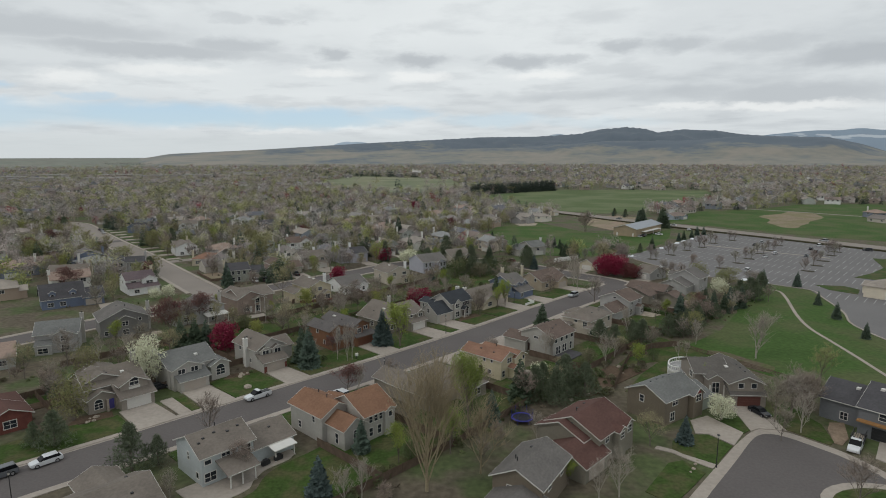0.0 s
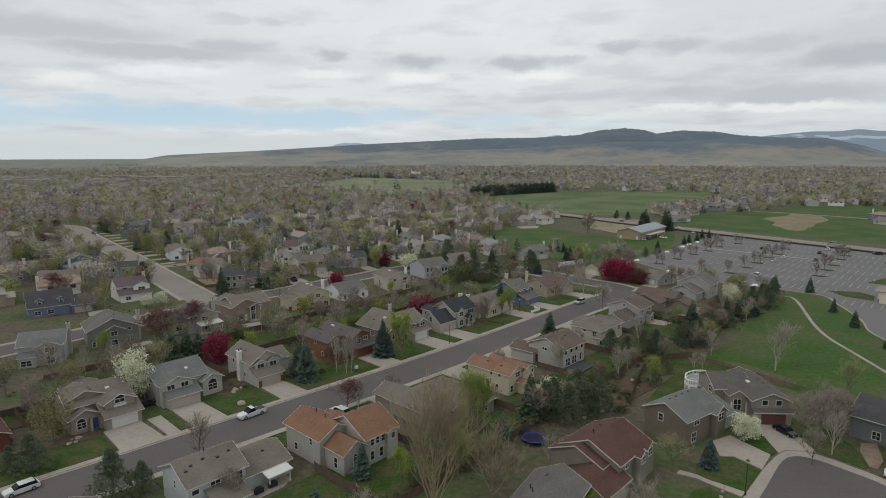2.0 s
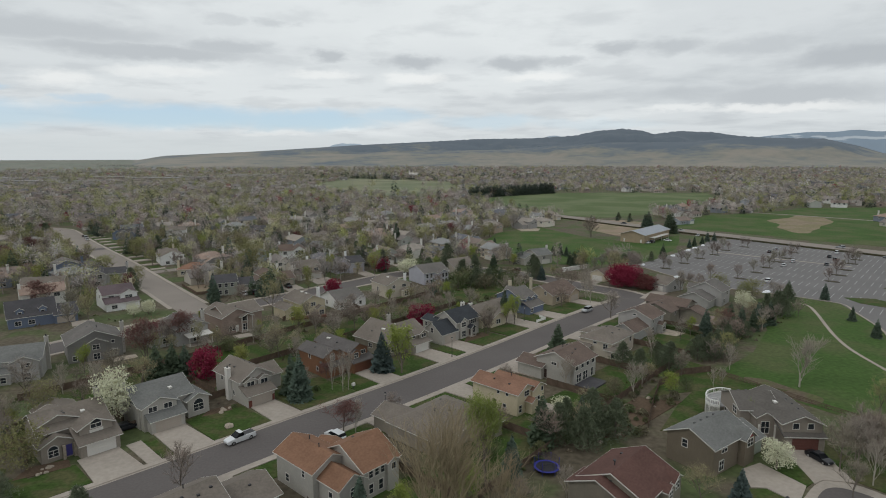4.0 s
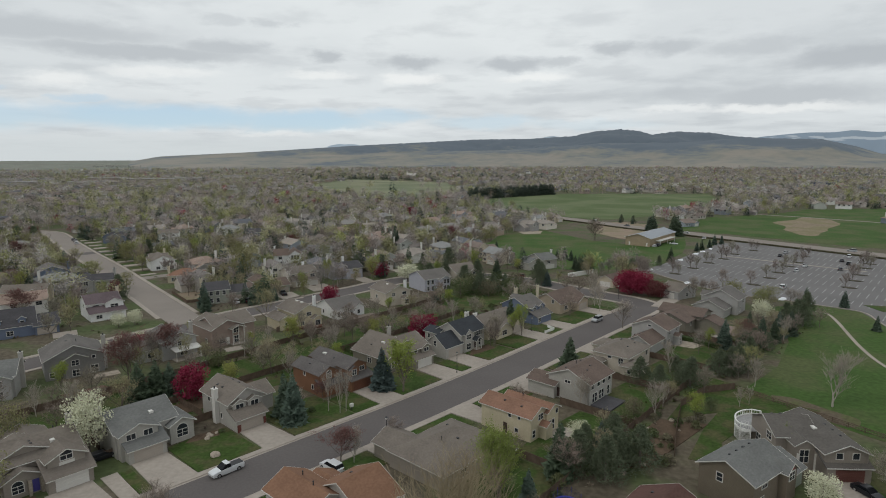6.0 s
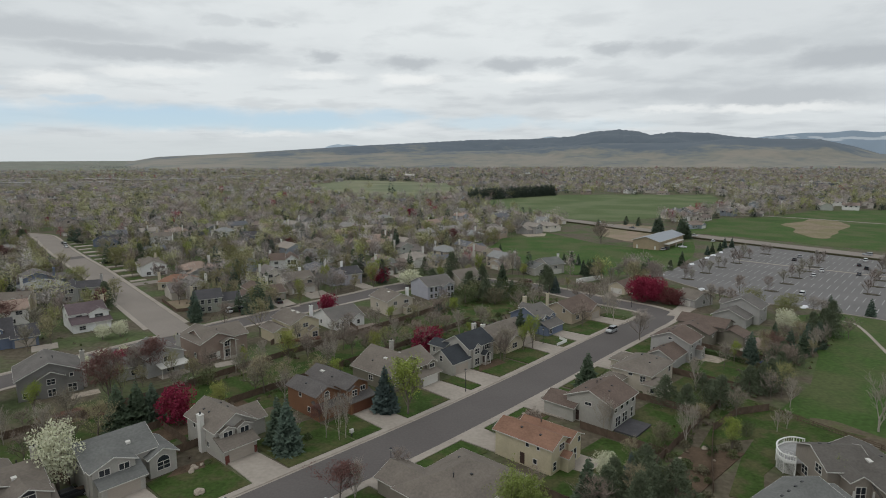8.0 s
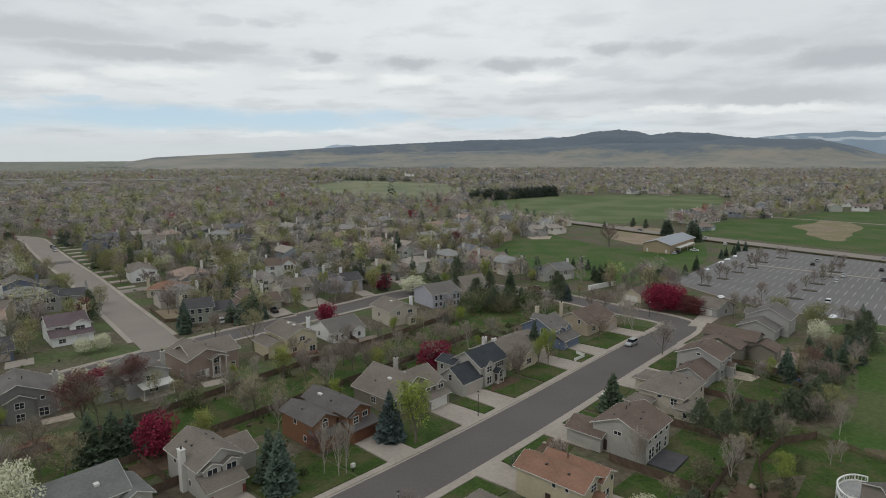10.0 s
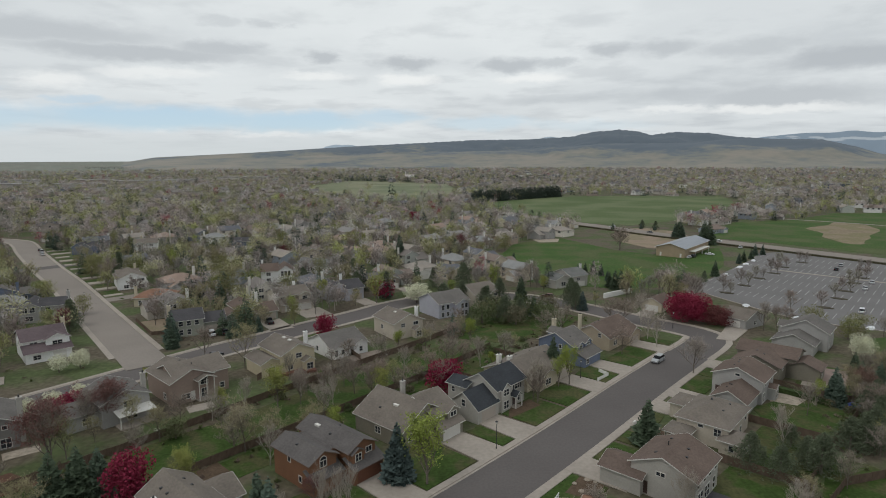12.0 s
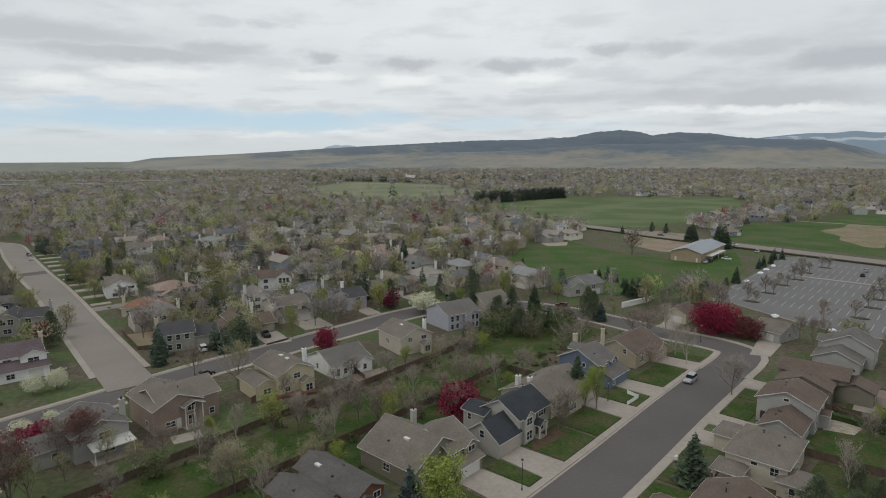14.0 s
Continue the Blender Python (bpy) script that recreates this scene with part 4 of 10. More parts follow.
M_FRESH = mat("fresh_spring_leaves", (0.19, 0.245, 0.045), 0.8, 0.3, palette=[(0.235, 0.28, 0.065), (0.27, 0.285, 0.085), (0.21, 0.255, 0.07)])
M_WILLOW = mat("olive_spring_leaves", (0.23, 0.225, 0.10), 0.9, 0.3, 3.0, palette=[(0.20, 0.195, 0.09), (0.185, 0.195, 0.075), (0.215, 0.205, 0.105)])
M_RED = mat("crimson_blossom", (0.30, 0.030, 0.062), 0.85, 0.3, 3.0, palette=[(0.235, 0.022, 0.056), (0.21, 0.022, 0.048), (0.225, 0.026, 0.056)])
M_RUST = mat("rust_brown_buds", (0.185, 0.12, 0.095), 0.95, 0.25)
M_DULLRED = mat("dull_red_leaves", (0.135, 0.045, 0.045), 0.9, 0.3, 3.0)
M_PLUM = mat("dull_plum_leaves", (0.16, 0.07, 0.068), 0.9, 0.3, 3.0, palette=[(0.165, 0.066, 0.068), (0.155, 0.08, 0.07)])
M_BLOSSOM = mat("cream_blossom", (0.60, 0.60, 0.44), 0.85, 0.2, 3.0)
M_SPRUCE = mat("spruce_needles", (0.084, 0.115, 0.080), 0.85, 0.4, 3.0, palette=[(0.084, 0.115, 0.080), (0.088, 0.122, 0.094), (0.078, 0.106, 0.066)])
M_BLUESPRUCE = mat("blue_spruce_needles", (0.076, 0.104, 0.097), 0.85, 0.35, 3.0)
M_PINE = mat("dark_pine_needles", (0.126, 0.150, 0.094), 0.85, 0.45, 3.0)
M_SHRUB = mat("green_shrub_leaves", (0.06, 0.085, 0.028), 0.9, 0.4, 3.0, palette=[(0.105, 0.128, 0.058), (0.155, 0.14, 0.09), (0.125, 0.134, 0.066), (0.09, 0.112, 0.054)])

TREES = {
    "bare": [broadleaf("bare_tree", "leafless grey-brown garden tree in early spring", 10 + i, 10.0, 0.75 + 0.12 * (i % 3), M_BARK, M_TWIG, twigs=3, twig_w=0.026, fork=(10, 6, 3), first=0.2, up=0.75, long_twigs=1.1, group="garden trees") for i in range(4)],
    "bud": [broadleaf("budding_tree", "garden tree with first olive-green buds", 30 + i, 10.0, 0.75, M_BARK, M_BUD, leaves=2, leaf_size=0.10, twigs=3, twig_w=0.018, fork=(9, 5, 3), first=0.18, up=0.8, group="garden trees") for i in range(3)],
    "fresh": [broadleaf("leafing_tree", "slender tree with fresh yellow-green leaves", 50 + i, 10.0, 0.52, M_BARK, M_FRESH, leaves=3, leaf_size=0.135, twigs=3, twig_w=0.014, fork=(11, 4, 3), first=0.12, up=1.05, group="garden trees") for i in range(2)],
    "birch": [broadleaf("birch_tree", "pale-barked leafless birch with fine twigs", 70 + i, 9.0, 0.55, M_PALEBARK, M_PALETWIG, twigs=4, twig_w=0.016, fork=(10, 5, 3), first=0.12, up=0.9, group="garden trees") for i in range(3)],
    "red": [dome_tree("crimson_tree", "round crab-apple tree in crimson blossom", 90 + i, 6.5, 3.6, M_BARK, M_RED, 3600, 0.19, "garden trees", squash=1.0, clear=0.06) for i in range(2)],
    "red_dome": [dome_tree("crimson_tree", "great dome of crab-apple in crimson blossom at the street bend", 96, 10.0, 8.3, M_BARK, M_RED, 15000, 0.24, "garden trees", squash=0.85, clear=0.10)],
    "plum_dome": [dome_tree("plum_tree", "low spreading plum tree with dull red young leaves", 97, 6.6, 5.2, M_BARK, M_DULLRED, 7000, 0.20, "garden trees", squash=0.85, clear=0.05)],
    "plum": [broadleaf("plum_tree", "purple-leaved plum tree coming into leaf", 110 + i, 9.0, 0.85, M_BARK, M_PLUM, leaves=4, leaf_size=0.12, twigs=3, twig_w=0.016, fork=(9, 5, 3), first=0.16, up=0.65, group="garden trees") for i in range(2)],
    "white": [dome_tree("blossom_tree", "pear tree in cream-white blossom", 130 + i, 7.5, 3.4, M_BARK, M_BLOSSOM, 3600, 0.145, "garden trees", 1.0, 0.14) for i in range(2)],
    "spruce": [conifer("spruce", "dark green spruce in a garden", 150 + i, 9.0, 2.6, M_BARK, M_SPRUCE, 20, 11, "garden trees", 0.3) for i in range(3)],
    "blue": [conifer("blue_spruce", "blue-grey spruce with dense boughs", 170 + i, 9.0, 2.9, M_BARK, M_BLUESPRUCE, 24, 12, "garden trees", 0.22) for i in range(1)],
    "pine": [dome_tree("pine_tree", "broad ragged dark green pine", 190 + i, 8.0, 3.9, M_BARK, M_PINE, 1600, 0.23, "garden trees", 0.9, 0.04, True) for i in range(3)],
    "rusty": [broadleaf("budding_tree", "round leafless tree with rust-brown buds", 220, 8.0, 0.95, M_BARK, M_RUST, leaves=2, leaf_size=0.10, twigs=5, twig_w=0.022, fork=(11, 6, 3), first=0.12, up=0.6, group="garden trees")],
    "willow": [dome_tree("willow", "broad willow in pale olive-green spring leaf", 195 + i, 11.0, 5.0, M_BARK, M_WILLOW, 2500, 0.19, "garden trees", 1.0, 0.08) for i in range(2)],
    "bush": [broadleaf("tall_bush", "tall dense leafless garden bush", 200 + i, 6.0, 1.0, M_BARK, M_TWIG, leaves=0, twigs=9, twig_w=0.03, levels=2, fork=(12, 5), first=0.04, up=0.6, long_twigs=1.3, group="garden bushes") for i in range(2)],
    "greenbush": [dome_tree("evergreen_bush", "dark green spreading garden bush", 205 + i, 4.0, 2.3, M_BARK, M_SHRUB, 1700, 0.115, "garden bushes", 0.9, 0.06) for i in range(3)],
    # simpler ones for the middle distance
    "bare_far": [broadleaf("bare_tree", "leafless grey-brown tree among the houses", 210 + i, 10.0, 0.82, M_BARK, M_FARTWIG, twigs=7, twig_w=0.058, levels=2, fork=(10, 5), first=0.16, up=0.7, long_twigs=1.25, group="neighbourhood trees") for i in range(5)],
    "bud_far": [broadleaf("budding_tree", "olive-green budding tree among the houses", 230 + i, 10.0, 0.72, M_BARK, M_BUD, leaves=2, leaf_size=0.18, twigs=4, twig_w=0.045, levels=2, fork=(10, 4), first=0.16, up=0.75, long_twigs=1.2, group="neighbourhood trees") for i in range(4)],
    "fresh_far": [broadleaf("leafing_tree", "yellow-green leafing tree among the houses", 240 + i, 10.0, 0.55, M_BARK, M_FRESH, leaves=3, leaf_size=0.18, twigs=4, twig_w=0.035, levels=2, fork=(10, 4), first=0.14, up=0.9, group="neighbourhood trees") for i in range(2)],
    "spruce_far": [conifer("spruce", "dark spruce among the houses", 250 + i, 10.0, 2.8, M_BARK, M_SPRUCE, 12, 8, "neighbourhood trees", 0.35) for i in range(2)],
}
# a many-stemmed cottonwood and a poplar stand close under the flight
M_TANTWIG = mat("tan_twigs", (0.285, 0.235, 0.155), 0.95, 0.2)
COTTON = broadleaf("cottonwood", "great leafless many-stemmed cottonwood with pale upswept branches", 401, 19.0, 0.50, M_TANTWIG, M_TANTWIG, twigs=2, twig_w=0.020, levels=3, fork=(24, 7, 4), first=0.03, up=0.85)
COTTON.matrix_world = pose(-0.6, 82.5, 0)
COTTON2 = broadleaf("cottonwood", "smaller leafless cottonwood with pale upswept branches", 402, 11.5, 0.75, M_TANTWIG, M_TANTWIG, twigs=2, twig_w=0.018, levels=3, fork=(12, 5, 4), first=0.06, up=0.9)
COTTON2.matrix_world = pose(8.0, 87.5, 0)
POPLAR = broadleaf("poplar", "slender poplar in fresh yellow-green leaf", 405, 12.5, 0.46, M_BARK, M_FRESH, leaves=7, leaf_size=0.10, twigs=4, twig_w=0.016, fork=(15, 5, 3), first=0.12, up=1.2)
POPLAR.matrix_world = pose(6.8, 102.5, 0)
TALL = {k: [8.0] for k in TREES}
for key, v in TREES.items():
    TALL[key] = [max((p.z for c in ob.children for p in map(Vector, c.bound_box)), default=8.0) for ob in v]
_used = set()
_rng = random.Random(4)


def plant(kind, x, y, height, turn=None, wide=1.0, z=0.0):
    """one tree of that kind, scaled to its height"""
    i = _rng.randrange(len(TREES[kind]))
    proto = TREES[kind][i]
    k = height / TALL[kind][i]
    m = pose(x, y, z, 0, 0, _rng.uniform(0, 360) if turn is None else turn) @ Matrix.Diagonal((k * wide, k * wide, k, 1))
    if proto.name not in _used:
        _used.add(proto.name)
        proto.matrix_world = m
        return proto
    ob = copy_thing(proto, Matrix())
    ob.matrix_basis = m
    return ob


# ---- the houses along the street ----
W = {
    "taupe": siding("taupe", (0.27, 0.235, 0.20)), "greige": siding("greige", (0.39, 0.37, 0.335)), "beige": siding("beige", (0.48, 0.425, 0.35)),
    "cedar": siding("cedar_brown", (0.20, 0.095, 0.050)), "cream": siding("cream", (0.50, 0.44, 0.33)), "yellow": siding("butter_yellow", (0.52, 0.455, 0.32)),
    "paleblue": siding("pale_blue", (0.42, 0.45, 0.45)), "blue": siding("slate_blue", (0.13, 0.16, 0.23)), "grey": siding("grey", (0.35, 0.34, 0.325)),
    "white": siding("white", (0.74, 0.735, 0.72)), "olive": siding("olive_taupe", (0.215, 0.195, 0.155)), "brown": siding("brown", (0.165, 0.135, 0.10)),
    "brick": mat("dark_red_brick", (0.155, 0.058, 0.047), 0.9, 0.3, 9.0, 0.6, bump=0.4), "tan": siding("tan", (0.40, 0.33, 0.245)), "sage": siding("sage", (0.29, 0.30, 0.25)),
    "lavender": siding("lavender_grey", (0.40, 0.40, 0.45)), "pink": siding("brown_rose", (0.27, 0.20, 0.165)), "darkgrey": siding("dark_grey", (0.15, 0.155, 0.165)),
}
R = {
    "grey": shingles("grey", (0.140, 0.129, 0.120)), "tan": shingles("tan_grey", (0.167, 0.144, 0.123)), "brown": shingles("brown", (0.131, 0.098, 0.082)),
    "slate": shingles("dark_slate", (0.045, 0.049, 0.055)), "orange": shingles("rust_orange", (0.205, 0.114, 0.073)), "rose": shingles("rose_tan", (0.221, 0.126, 0.088)),
    "sagegrey": shingles("sage_grey", (0.149, 0.150, 0.143)), "redbrown": shingles("red_brown", (0.104, 0.057, 0.048)), "dark": shingles("charcoal", (0.075, 0.072, 0.076)),
    "plum": shingles("plum_grey", (0.122, 0.094, 0.099)), "umber": shingles("dull_umber", (0.112, 0.102, 0.092)),
}
M_PURPLE = mat("violet_door_paint", (0.07, 0.06, 0.26), 0.5, 0.1)
M_DOOR = mat("dark_door_paint", (0.06, 0.035, 0.03), 0.5, 0.15)
M_GTAN = mat("tan_garage_paint", (0.40, 0.35, 0.30), 0.6, 0.06)
M_GBROWN = mat("cedar_garage_paint", (0.155, 0.062, 0.036), 0.6, 0.1)
M_GRED = mat("rust_garage_paint", (0.12, 0.045, 0.035), 0.6, 0.1)


def left_house(label, s, n):
    return thing("house", label, "house", pose(*S(s, n), 0, 0, 0, STREET), "street houses")


def right_house(label, s, n):
    return thing("house", label, "house", pose(*S(s, n), 0, 0, 0, STREET + 180), "street houses")


def facing(label, x, y, yaw):
    return thing("house", label, "house", pose(x, y, 0, 0, 0, yaw), "street houses")


# left side of the street
h = left_house("dark red brick bungalow with a red-brown roof", -38, 15.5)
bl = [B(0, 17, 3, 14, 3.0, "x", 0.42, "hip"), B(10, 17, 0, 6, 3.0, "y", 0.45)]
body(h, bl, W["brick"], R["redbrown"])
add_window(h, bl[1], "f", 13.5, 1.6, 2.0, 1.4); add_window(h, bl[0], "r", 9, 1.7, 1.6, 1.2); add_window(h, bl[0], "f", 4, 1.6, 1.6, 1.3)
add_vent(h, bl[0], 8, 6); add_vent(h, bl[0], 12, 11)

h = left_house("taupe two-storey house with arched window and violet door", -11.8, 10.0)
bl = [B(0, 11, 4.8, 14, 4.7, "x", 0.5), B(5.4, 10.8, 1.8, 8, 4.7, "y", 0.5), B(4.9, 11.3, 0, 4.2, 2.6, "front", 0.45, "shed"), B(-0.3, 4.8, 2.8, 8, 3.1, "y", 0.5), B(2.0, 8.5, 11, 17, 4.9, "y", 0.42), B(0.4, 6.4, 6.2, 12, 5.6, "y", 0.42)]
body(h, bl, W["taupe"], R["tan"])
add_garage(h, bl[2], 8.2, 4.7, 2.1, M_TRIM); add_window(h, bl[1], "f", 8.1, 4.7, 1.7, 0.7, True); add_window(h, bl[3], "f", 1.5, 1.4, 1.5, 1.1, True)
add_door(h, bl[3], "f", 3.9, M_PURPLE)
for x in (3.0, 4.7):
    bm = bmesh.new(); box(bm, x - 0.22, x + 0.22, 2.1, 2.75, -0.2, 2.5); part("stone_pier", bm, M_STONE, h)
bm = bmesh.new(); box(bm, 8.1 - 1.1, 8.1 + 1.1, 1.66, 1.78, 3.6, 4.1); part("gable_panel", bm, M_TRIM, h)
add_window(h, bl[0], "r", 9, 4.2, 1.0, 1.2); add_window(h, bl[4], "b", 4, 3.8); add_window(h, bl[0], "b", 9.6, 3.8)
add_chimney(h, 10.9, 9.5, 3, 8.8, W["greige"]); add_vent(h, bl[0], 7.6, 7.2, "skylight"); add_vent(h, bl[0], 9, 12, "pipe")
for k in range(4):
    add_vent(h, bl[5], 4.6, 7.2 + 1.1 * k)

h = left_house("pale grey two-storey house with arched window and grey roof", 4.4, 10.5)
bl = [B(0, 10.5, 3.6, 14, 4.8, "x", 0.48), B(0.2, 6.6, 2.0, 9, 4.8, "y", 0.42), B(0.8, 7.2, 0, 3.2, 2.6, "front", 0.4, "shed"), B(8.8, 13.2, 2.2, 10, 3.6, "y", 0.5)]
body(h, bl, W["greige"], R["sagegrey"])
add_garage(h, bl[2], 4.0, 4.9, 2.1, M_GTAN)
for x in (2.0, 4.9):
    add_window(h, bl[1], "f", x, 4.1, 1.5, 1.0)
add_window(h, bl[3], "f", 11.0, 1.7, 2.0, 1.3, True); add_window(h, bl[0], "l", 8, 4.0, 1, 1.1); add_window(h, bl[0], "l", 11, 1.6, 1, 1.1)
add_chimney(h, -0.3, 11, 0, 7.5, W["greige"], 0.9, 1.4); add_vent(h, bl[0], 3, 5, "skylight"); add_vent(h, bl[0], 7, 6, "skylight"); add_vent(h, bl[0], 9, 12)

h = left_house("beige two-storey house with two front dormers and brick plinth", 23.8, 7.9)
bl = [B(0, 7.6, 3.0, 14, 5.0, "y", 0.6), B(0.0, 6.2, 0, 3.2, 2.6, "front", 0.42, "shed"), B(0.6, 3.4, 2.4, 6, 4.8, "y", 0.5, over=0.25), B(3.7, 6.5, 2.2, 6, 4.8, "y", 0.5, over=0.25), B(7.2, 11.5, 6, 13, 3.4, "x", 0.5)]
body(h, bl, W["greige"], R["tan"])
add_garage(h, bl[1], 3.1, 4.9, 2.1, M_GTAN); add_window(h, bl[2], "f", 2.0, 4.1, 1.6, 1.0); add_window(h, bl[3], "f", 5.1, 4.1, 1.6, 1.0)
add_window(h, bl[0], "f", 7.0, 1.5, 0.7, 1.7); add_window(h, bl[0], "l", 6, 1.8, 0.6, 1.0); add_window(h, bl[0], "l", 11, 4.0, 0.8, 1.0)
add_chimney(h, -0.40, 7.6, -0.1, 7.0, M_TRIM, 0.8, 1.2)
for x, y in ((2, 9), (2, 11), (5, 8), (5, 10.5)):
    add_vent(h, bl[0], x, y)
bm = bmesh.new(); box(bm, 0.02, 0.75, -0.12, 0.0, -0.1, 1.5); box(bm, 5.6, 6.1, -0.12, 0.0, -0.1, 1.5); part("brick_plinth", bm, W["brick"], h)

h = left_house("cedar-brown wooden two-storey house with stepped gables", 45.0, 7.2)
bl = [B(6.4, 12.0, 1.6, 15.5, 5.2, "y", 0.5), B(0, 5.2, 3.4, 13.5, 5.0, "y", 0.5), B(6.2, 12.3, 0, 2.6, 2.75, "front", 0.45, "shed"), B(3.4, 7.2, 4.6, 13, 4.2, "y", 0.62, over=0.2), B(-0.2, 5.4, 2.2, 4.4, 2.6, "front", 0.5, "shed"), B(6.6, 9.0, 0.9, 4.0, 4.9, "y", 0.55, over=0.25)]
body(h, bl, W["cedar"], shingles("grey_brown", (0.112, 0.102, 0.098)), mat("brown_trim", (0.16, 0.12, 0.10), 0.7, 0.1))
add_garage(h, bl[2], 9.2, 4.9, 2.1, M_GBROWN); add_window(h, bl[5], "f", 7.8, 4.1, 1.2, 1.2); add_window(h, bl[0], "f", 10.6, 4.3, 1.2, 0.9); add_window(h, bl[1], "f", 2.6, 4.2, 1.2, 1.0, True)
add_window(h, bl[1], "l", 9, 4.1, 0.7, 1.0); add_window(h, bl[1], "l", 6, 1.6, 0.7, 1.0); add_door(h, bl[3], "f", 5.8, M_DOOR); add_vent(h, bl[0], 8, 12, "skylight"); add_vent(h, bl[0], 10.4, 9); add_vent(h, bl[1], 1.6, 9); add_vent(h, bl[0], 7.6, 8)

h = left_house("olive-grey house with a long low roof and white garage door", 64.0, 6.5)
bl = [B(0.5, 13.2, 3.5, 16.5, 3.5, "y", 0.56), B(7.2, 13.4, 1.8, 12, 4.7, "x", 0.5), B(7.0, 13.4, 0, 2.6, 2.6, "front", 0.45, "shed"), B(10.4, 13.6, 1.2, 5, 4.6, "y", 0.55, over=0.25)]
body(h, bl, W["olive"], R["tan"])
add_garage(h, bl[2], 10.2, 4.9, 2.1, M_TRIM); add_window(h, bl[3], "f", 12.0, 4.0, 1.6, 0.9); add_window(h, bl[1], "f", 8.8, 4.2, 1.0, 1.0)
add_window(h, bl[0], "f", 3, 1.7, 1.8, 1.3); add_window(h, bl[0], "l", 10, 2.0, 1.4, 1.2); add_chimney(h, 9.5, 12.5, 3, 8.2, W["greige"]); add_vent(h, bl[0], 4.5, 9, "skylight"); add_vent(h, bl[0], 3, 12)

h = left_house("pale grey two-storey house with dark slate roof and white trim", 81.8, 6.2)
bl = [B(0, 6.6, 0, 7.6, 3.0, "x", 0.74, over=0.35), B(6.4, 16.4, 0.2, 9.0, 5.2, "x", 0.58), B(4.6, 9.5, 7, 12, 4.6, "y", 0.4), B(7.4, 10.4, -0.4, 4, 5.0, "y", 0.75, over=0.25)]
body(h, bl, W["greige"], R["slate"])
add_garage(h, bl[0], 3.4, 4.6, 2.1, M_GTAN); add_window(h, bl[0], "l", 3.8, 3.6, 0.9, 1.3); add_window(h, bl[3], "f", 8.9, 4.2, 1.7, 1.3); add_window(h, bl[1], "f", 13.6, 4.2, 1.7, 1.3)
add_window(h, bl[3], "f", 8.9, 1.5, 1.6, 1.6); add_window(h, bl[1], "f", 14.2, 1.5, 0.8, 1.7); add_door(h, bl[1], "f", 12.4, M_DOOR); add_window(h, bl[2], "l", 10.5, 3.4, 0.8, 1.1)
porch(h, B(11.0, 13.4, -1.4, 0.2, 2.75, "y", 0.7, "gable", 0.2), R["slate"], [(11.1, -1.3), (13.3, -1.3)]); add_vent(h, bl[1], 14.8, 5.2, "pipe"); add_vent(h, bl[1], 9, 7)
for s in (12.3, 14.9):
    bm = bmesh.new(); box(bm, s - 0.16, s + 0.16, 0.13, 0.2, 3.5, 4.9); part("shutter", bm, R["slate"], h)

h = left_house("cream bungalow with a wide tan roof and twin white chimneys", 102, 6.6)
bl = [B(0, 17, 1.5, 14, 3.0, "x", 0.42), B(2, 9, -0.5, 7, 2.9, "y", 0.42), B(10, 16.5, 0.2, 6, 2.8, "y", 0.42)]
body(h, bl, W["cream"], R["tan"])
add_garage(h, bl[2], 13.2, 4.9, 2.1, M_GTAN); add_window(h, bl[1], "f", 5.5, 1.6, 2.0, 1.3); add_window(h, bl[0], "l", 6, 1.6)
add_chimney(h, 1.4, 10.6, 2, 6.5, M_TRIM, 1.2, 0.8); add_chimney(h, 2.6, 8.4, 2, 6.3, M_TRIM, 1.2, 0.8)
for x, y in ((6, 10), (9, 11), (12, 9), (14, 6)):
    add_vent(h, bl[0], x, y)

h = left_house("slate-blue two-storey house with white trim and grey roof", 124.6, 6.2)
bl = [B(0, 8.6, 3.4, 13.6, 5.0, "x", 0.5), B(1.0, 4.4, 2.6, 8, 4.8, "y", 0.5, over=0.3), B(0.2, 8.4, 0, 3.8, 2.6, "front", 0.45, "shed"), B(4.9, 8.2, 2.6, 7, 4.8, "y", 0.55, over=0.25), B(4.2, 8.4, 9.0, 13.4, 6.0, "y", 0.5, over=0.3)]
body(h, bl, W["blue"], R["grey"])
add_garage(h, bl[2], 5.4, 4.9, 2.1, mat("blue_garage_paint", (0.13, 0.16, 0.23), 0.6, 0.08)); add_window(h, bl[3], "f", 6.5, 4.2, 1.3, 1.1); add_window(h, bl[1], "f", 2.7, 4.2, 1.3, 1.1)
add_window(h, bl[0], "l", 7, 4.2, 0.7, 1.0); add_window(h, bl[0], "l", 11, 1.8, 1.4, 1.2); add_window(h, bl[2], "f", 1.6, 1.4, 1.2, 1.3); add_chimney(h, 8.0, 13.9, 0, 8.6, W["cream"], 1.2, 0.8); add_vent(h, bl[0], 3, 6); add_vent(h, bl[0], 2, 12)

h = left_house("beige house with a long brown roof and a tall chimney", 141, 5.6)
bl = [B(0, 16, 2, 13, 3.6, "x", 0.5), B(8, 15, 0, 7, 3.0, "y", 0.45)]
body(h, bl, W["tan"], R["brown"])
add_garage(h, bl[1], 11.5, 4.9, 2.1, M_GTAN); add_window(h, bl[0], "l", 5, 3.9, 0.8, 1.1); add_window(h, bl[0], "l", 8.5, 1.9, 0.8, 1.3); add_window(h, bl[0], "f", 3.5, 1.7, 1.8, 1.3); add_chimney(h, -0.4, 11, 0, 8.8, W["cream"]); add_vent(h, bl[0], 5, 9); add_vent(h, bl[0], 9, 10)

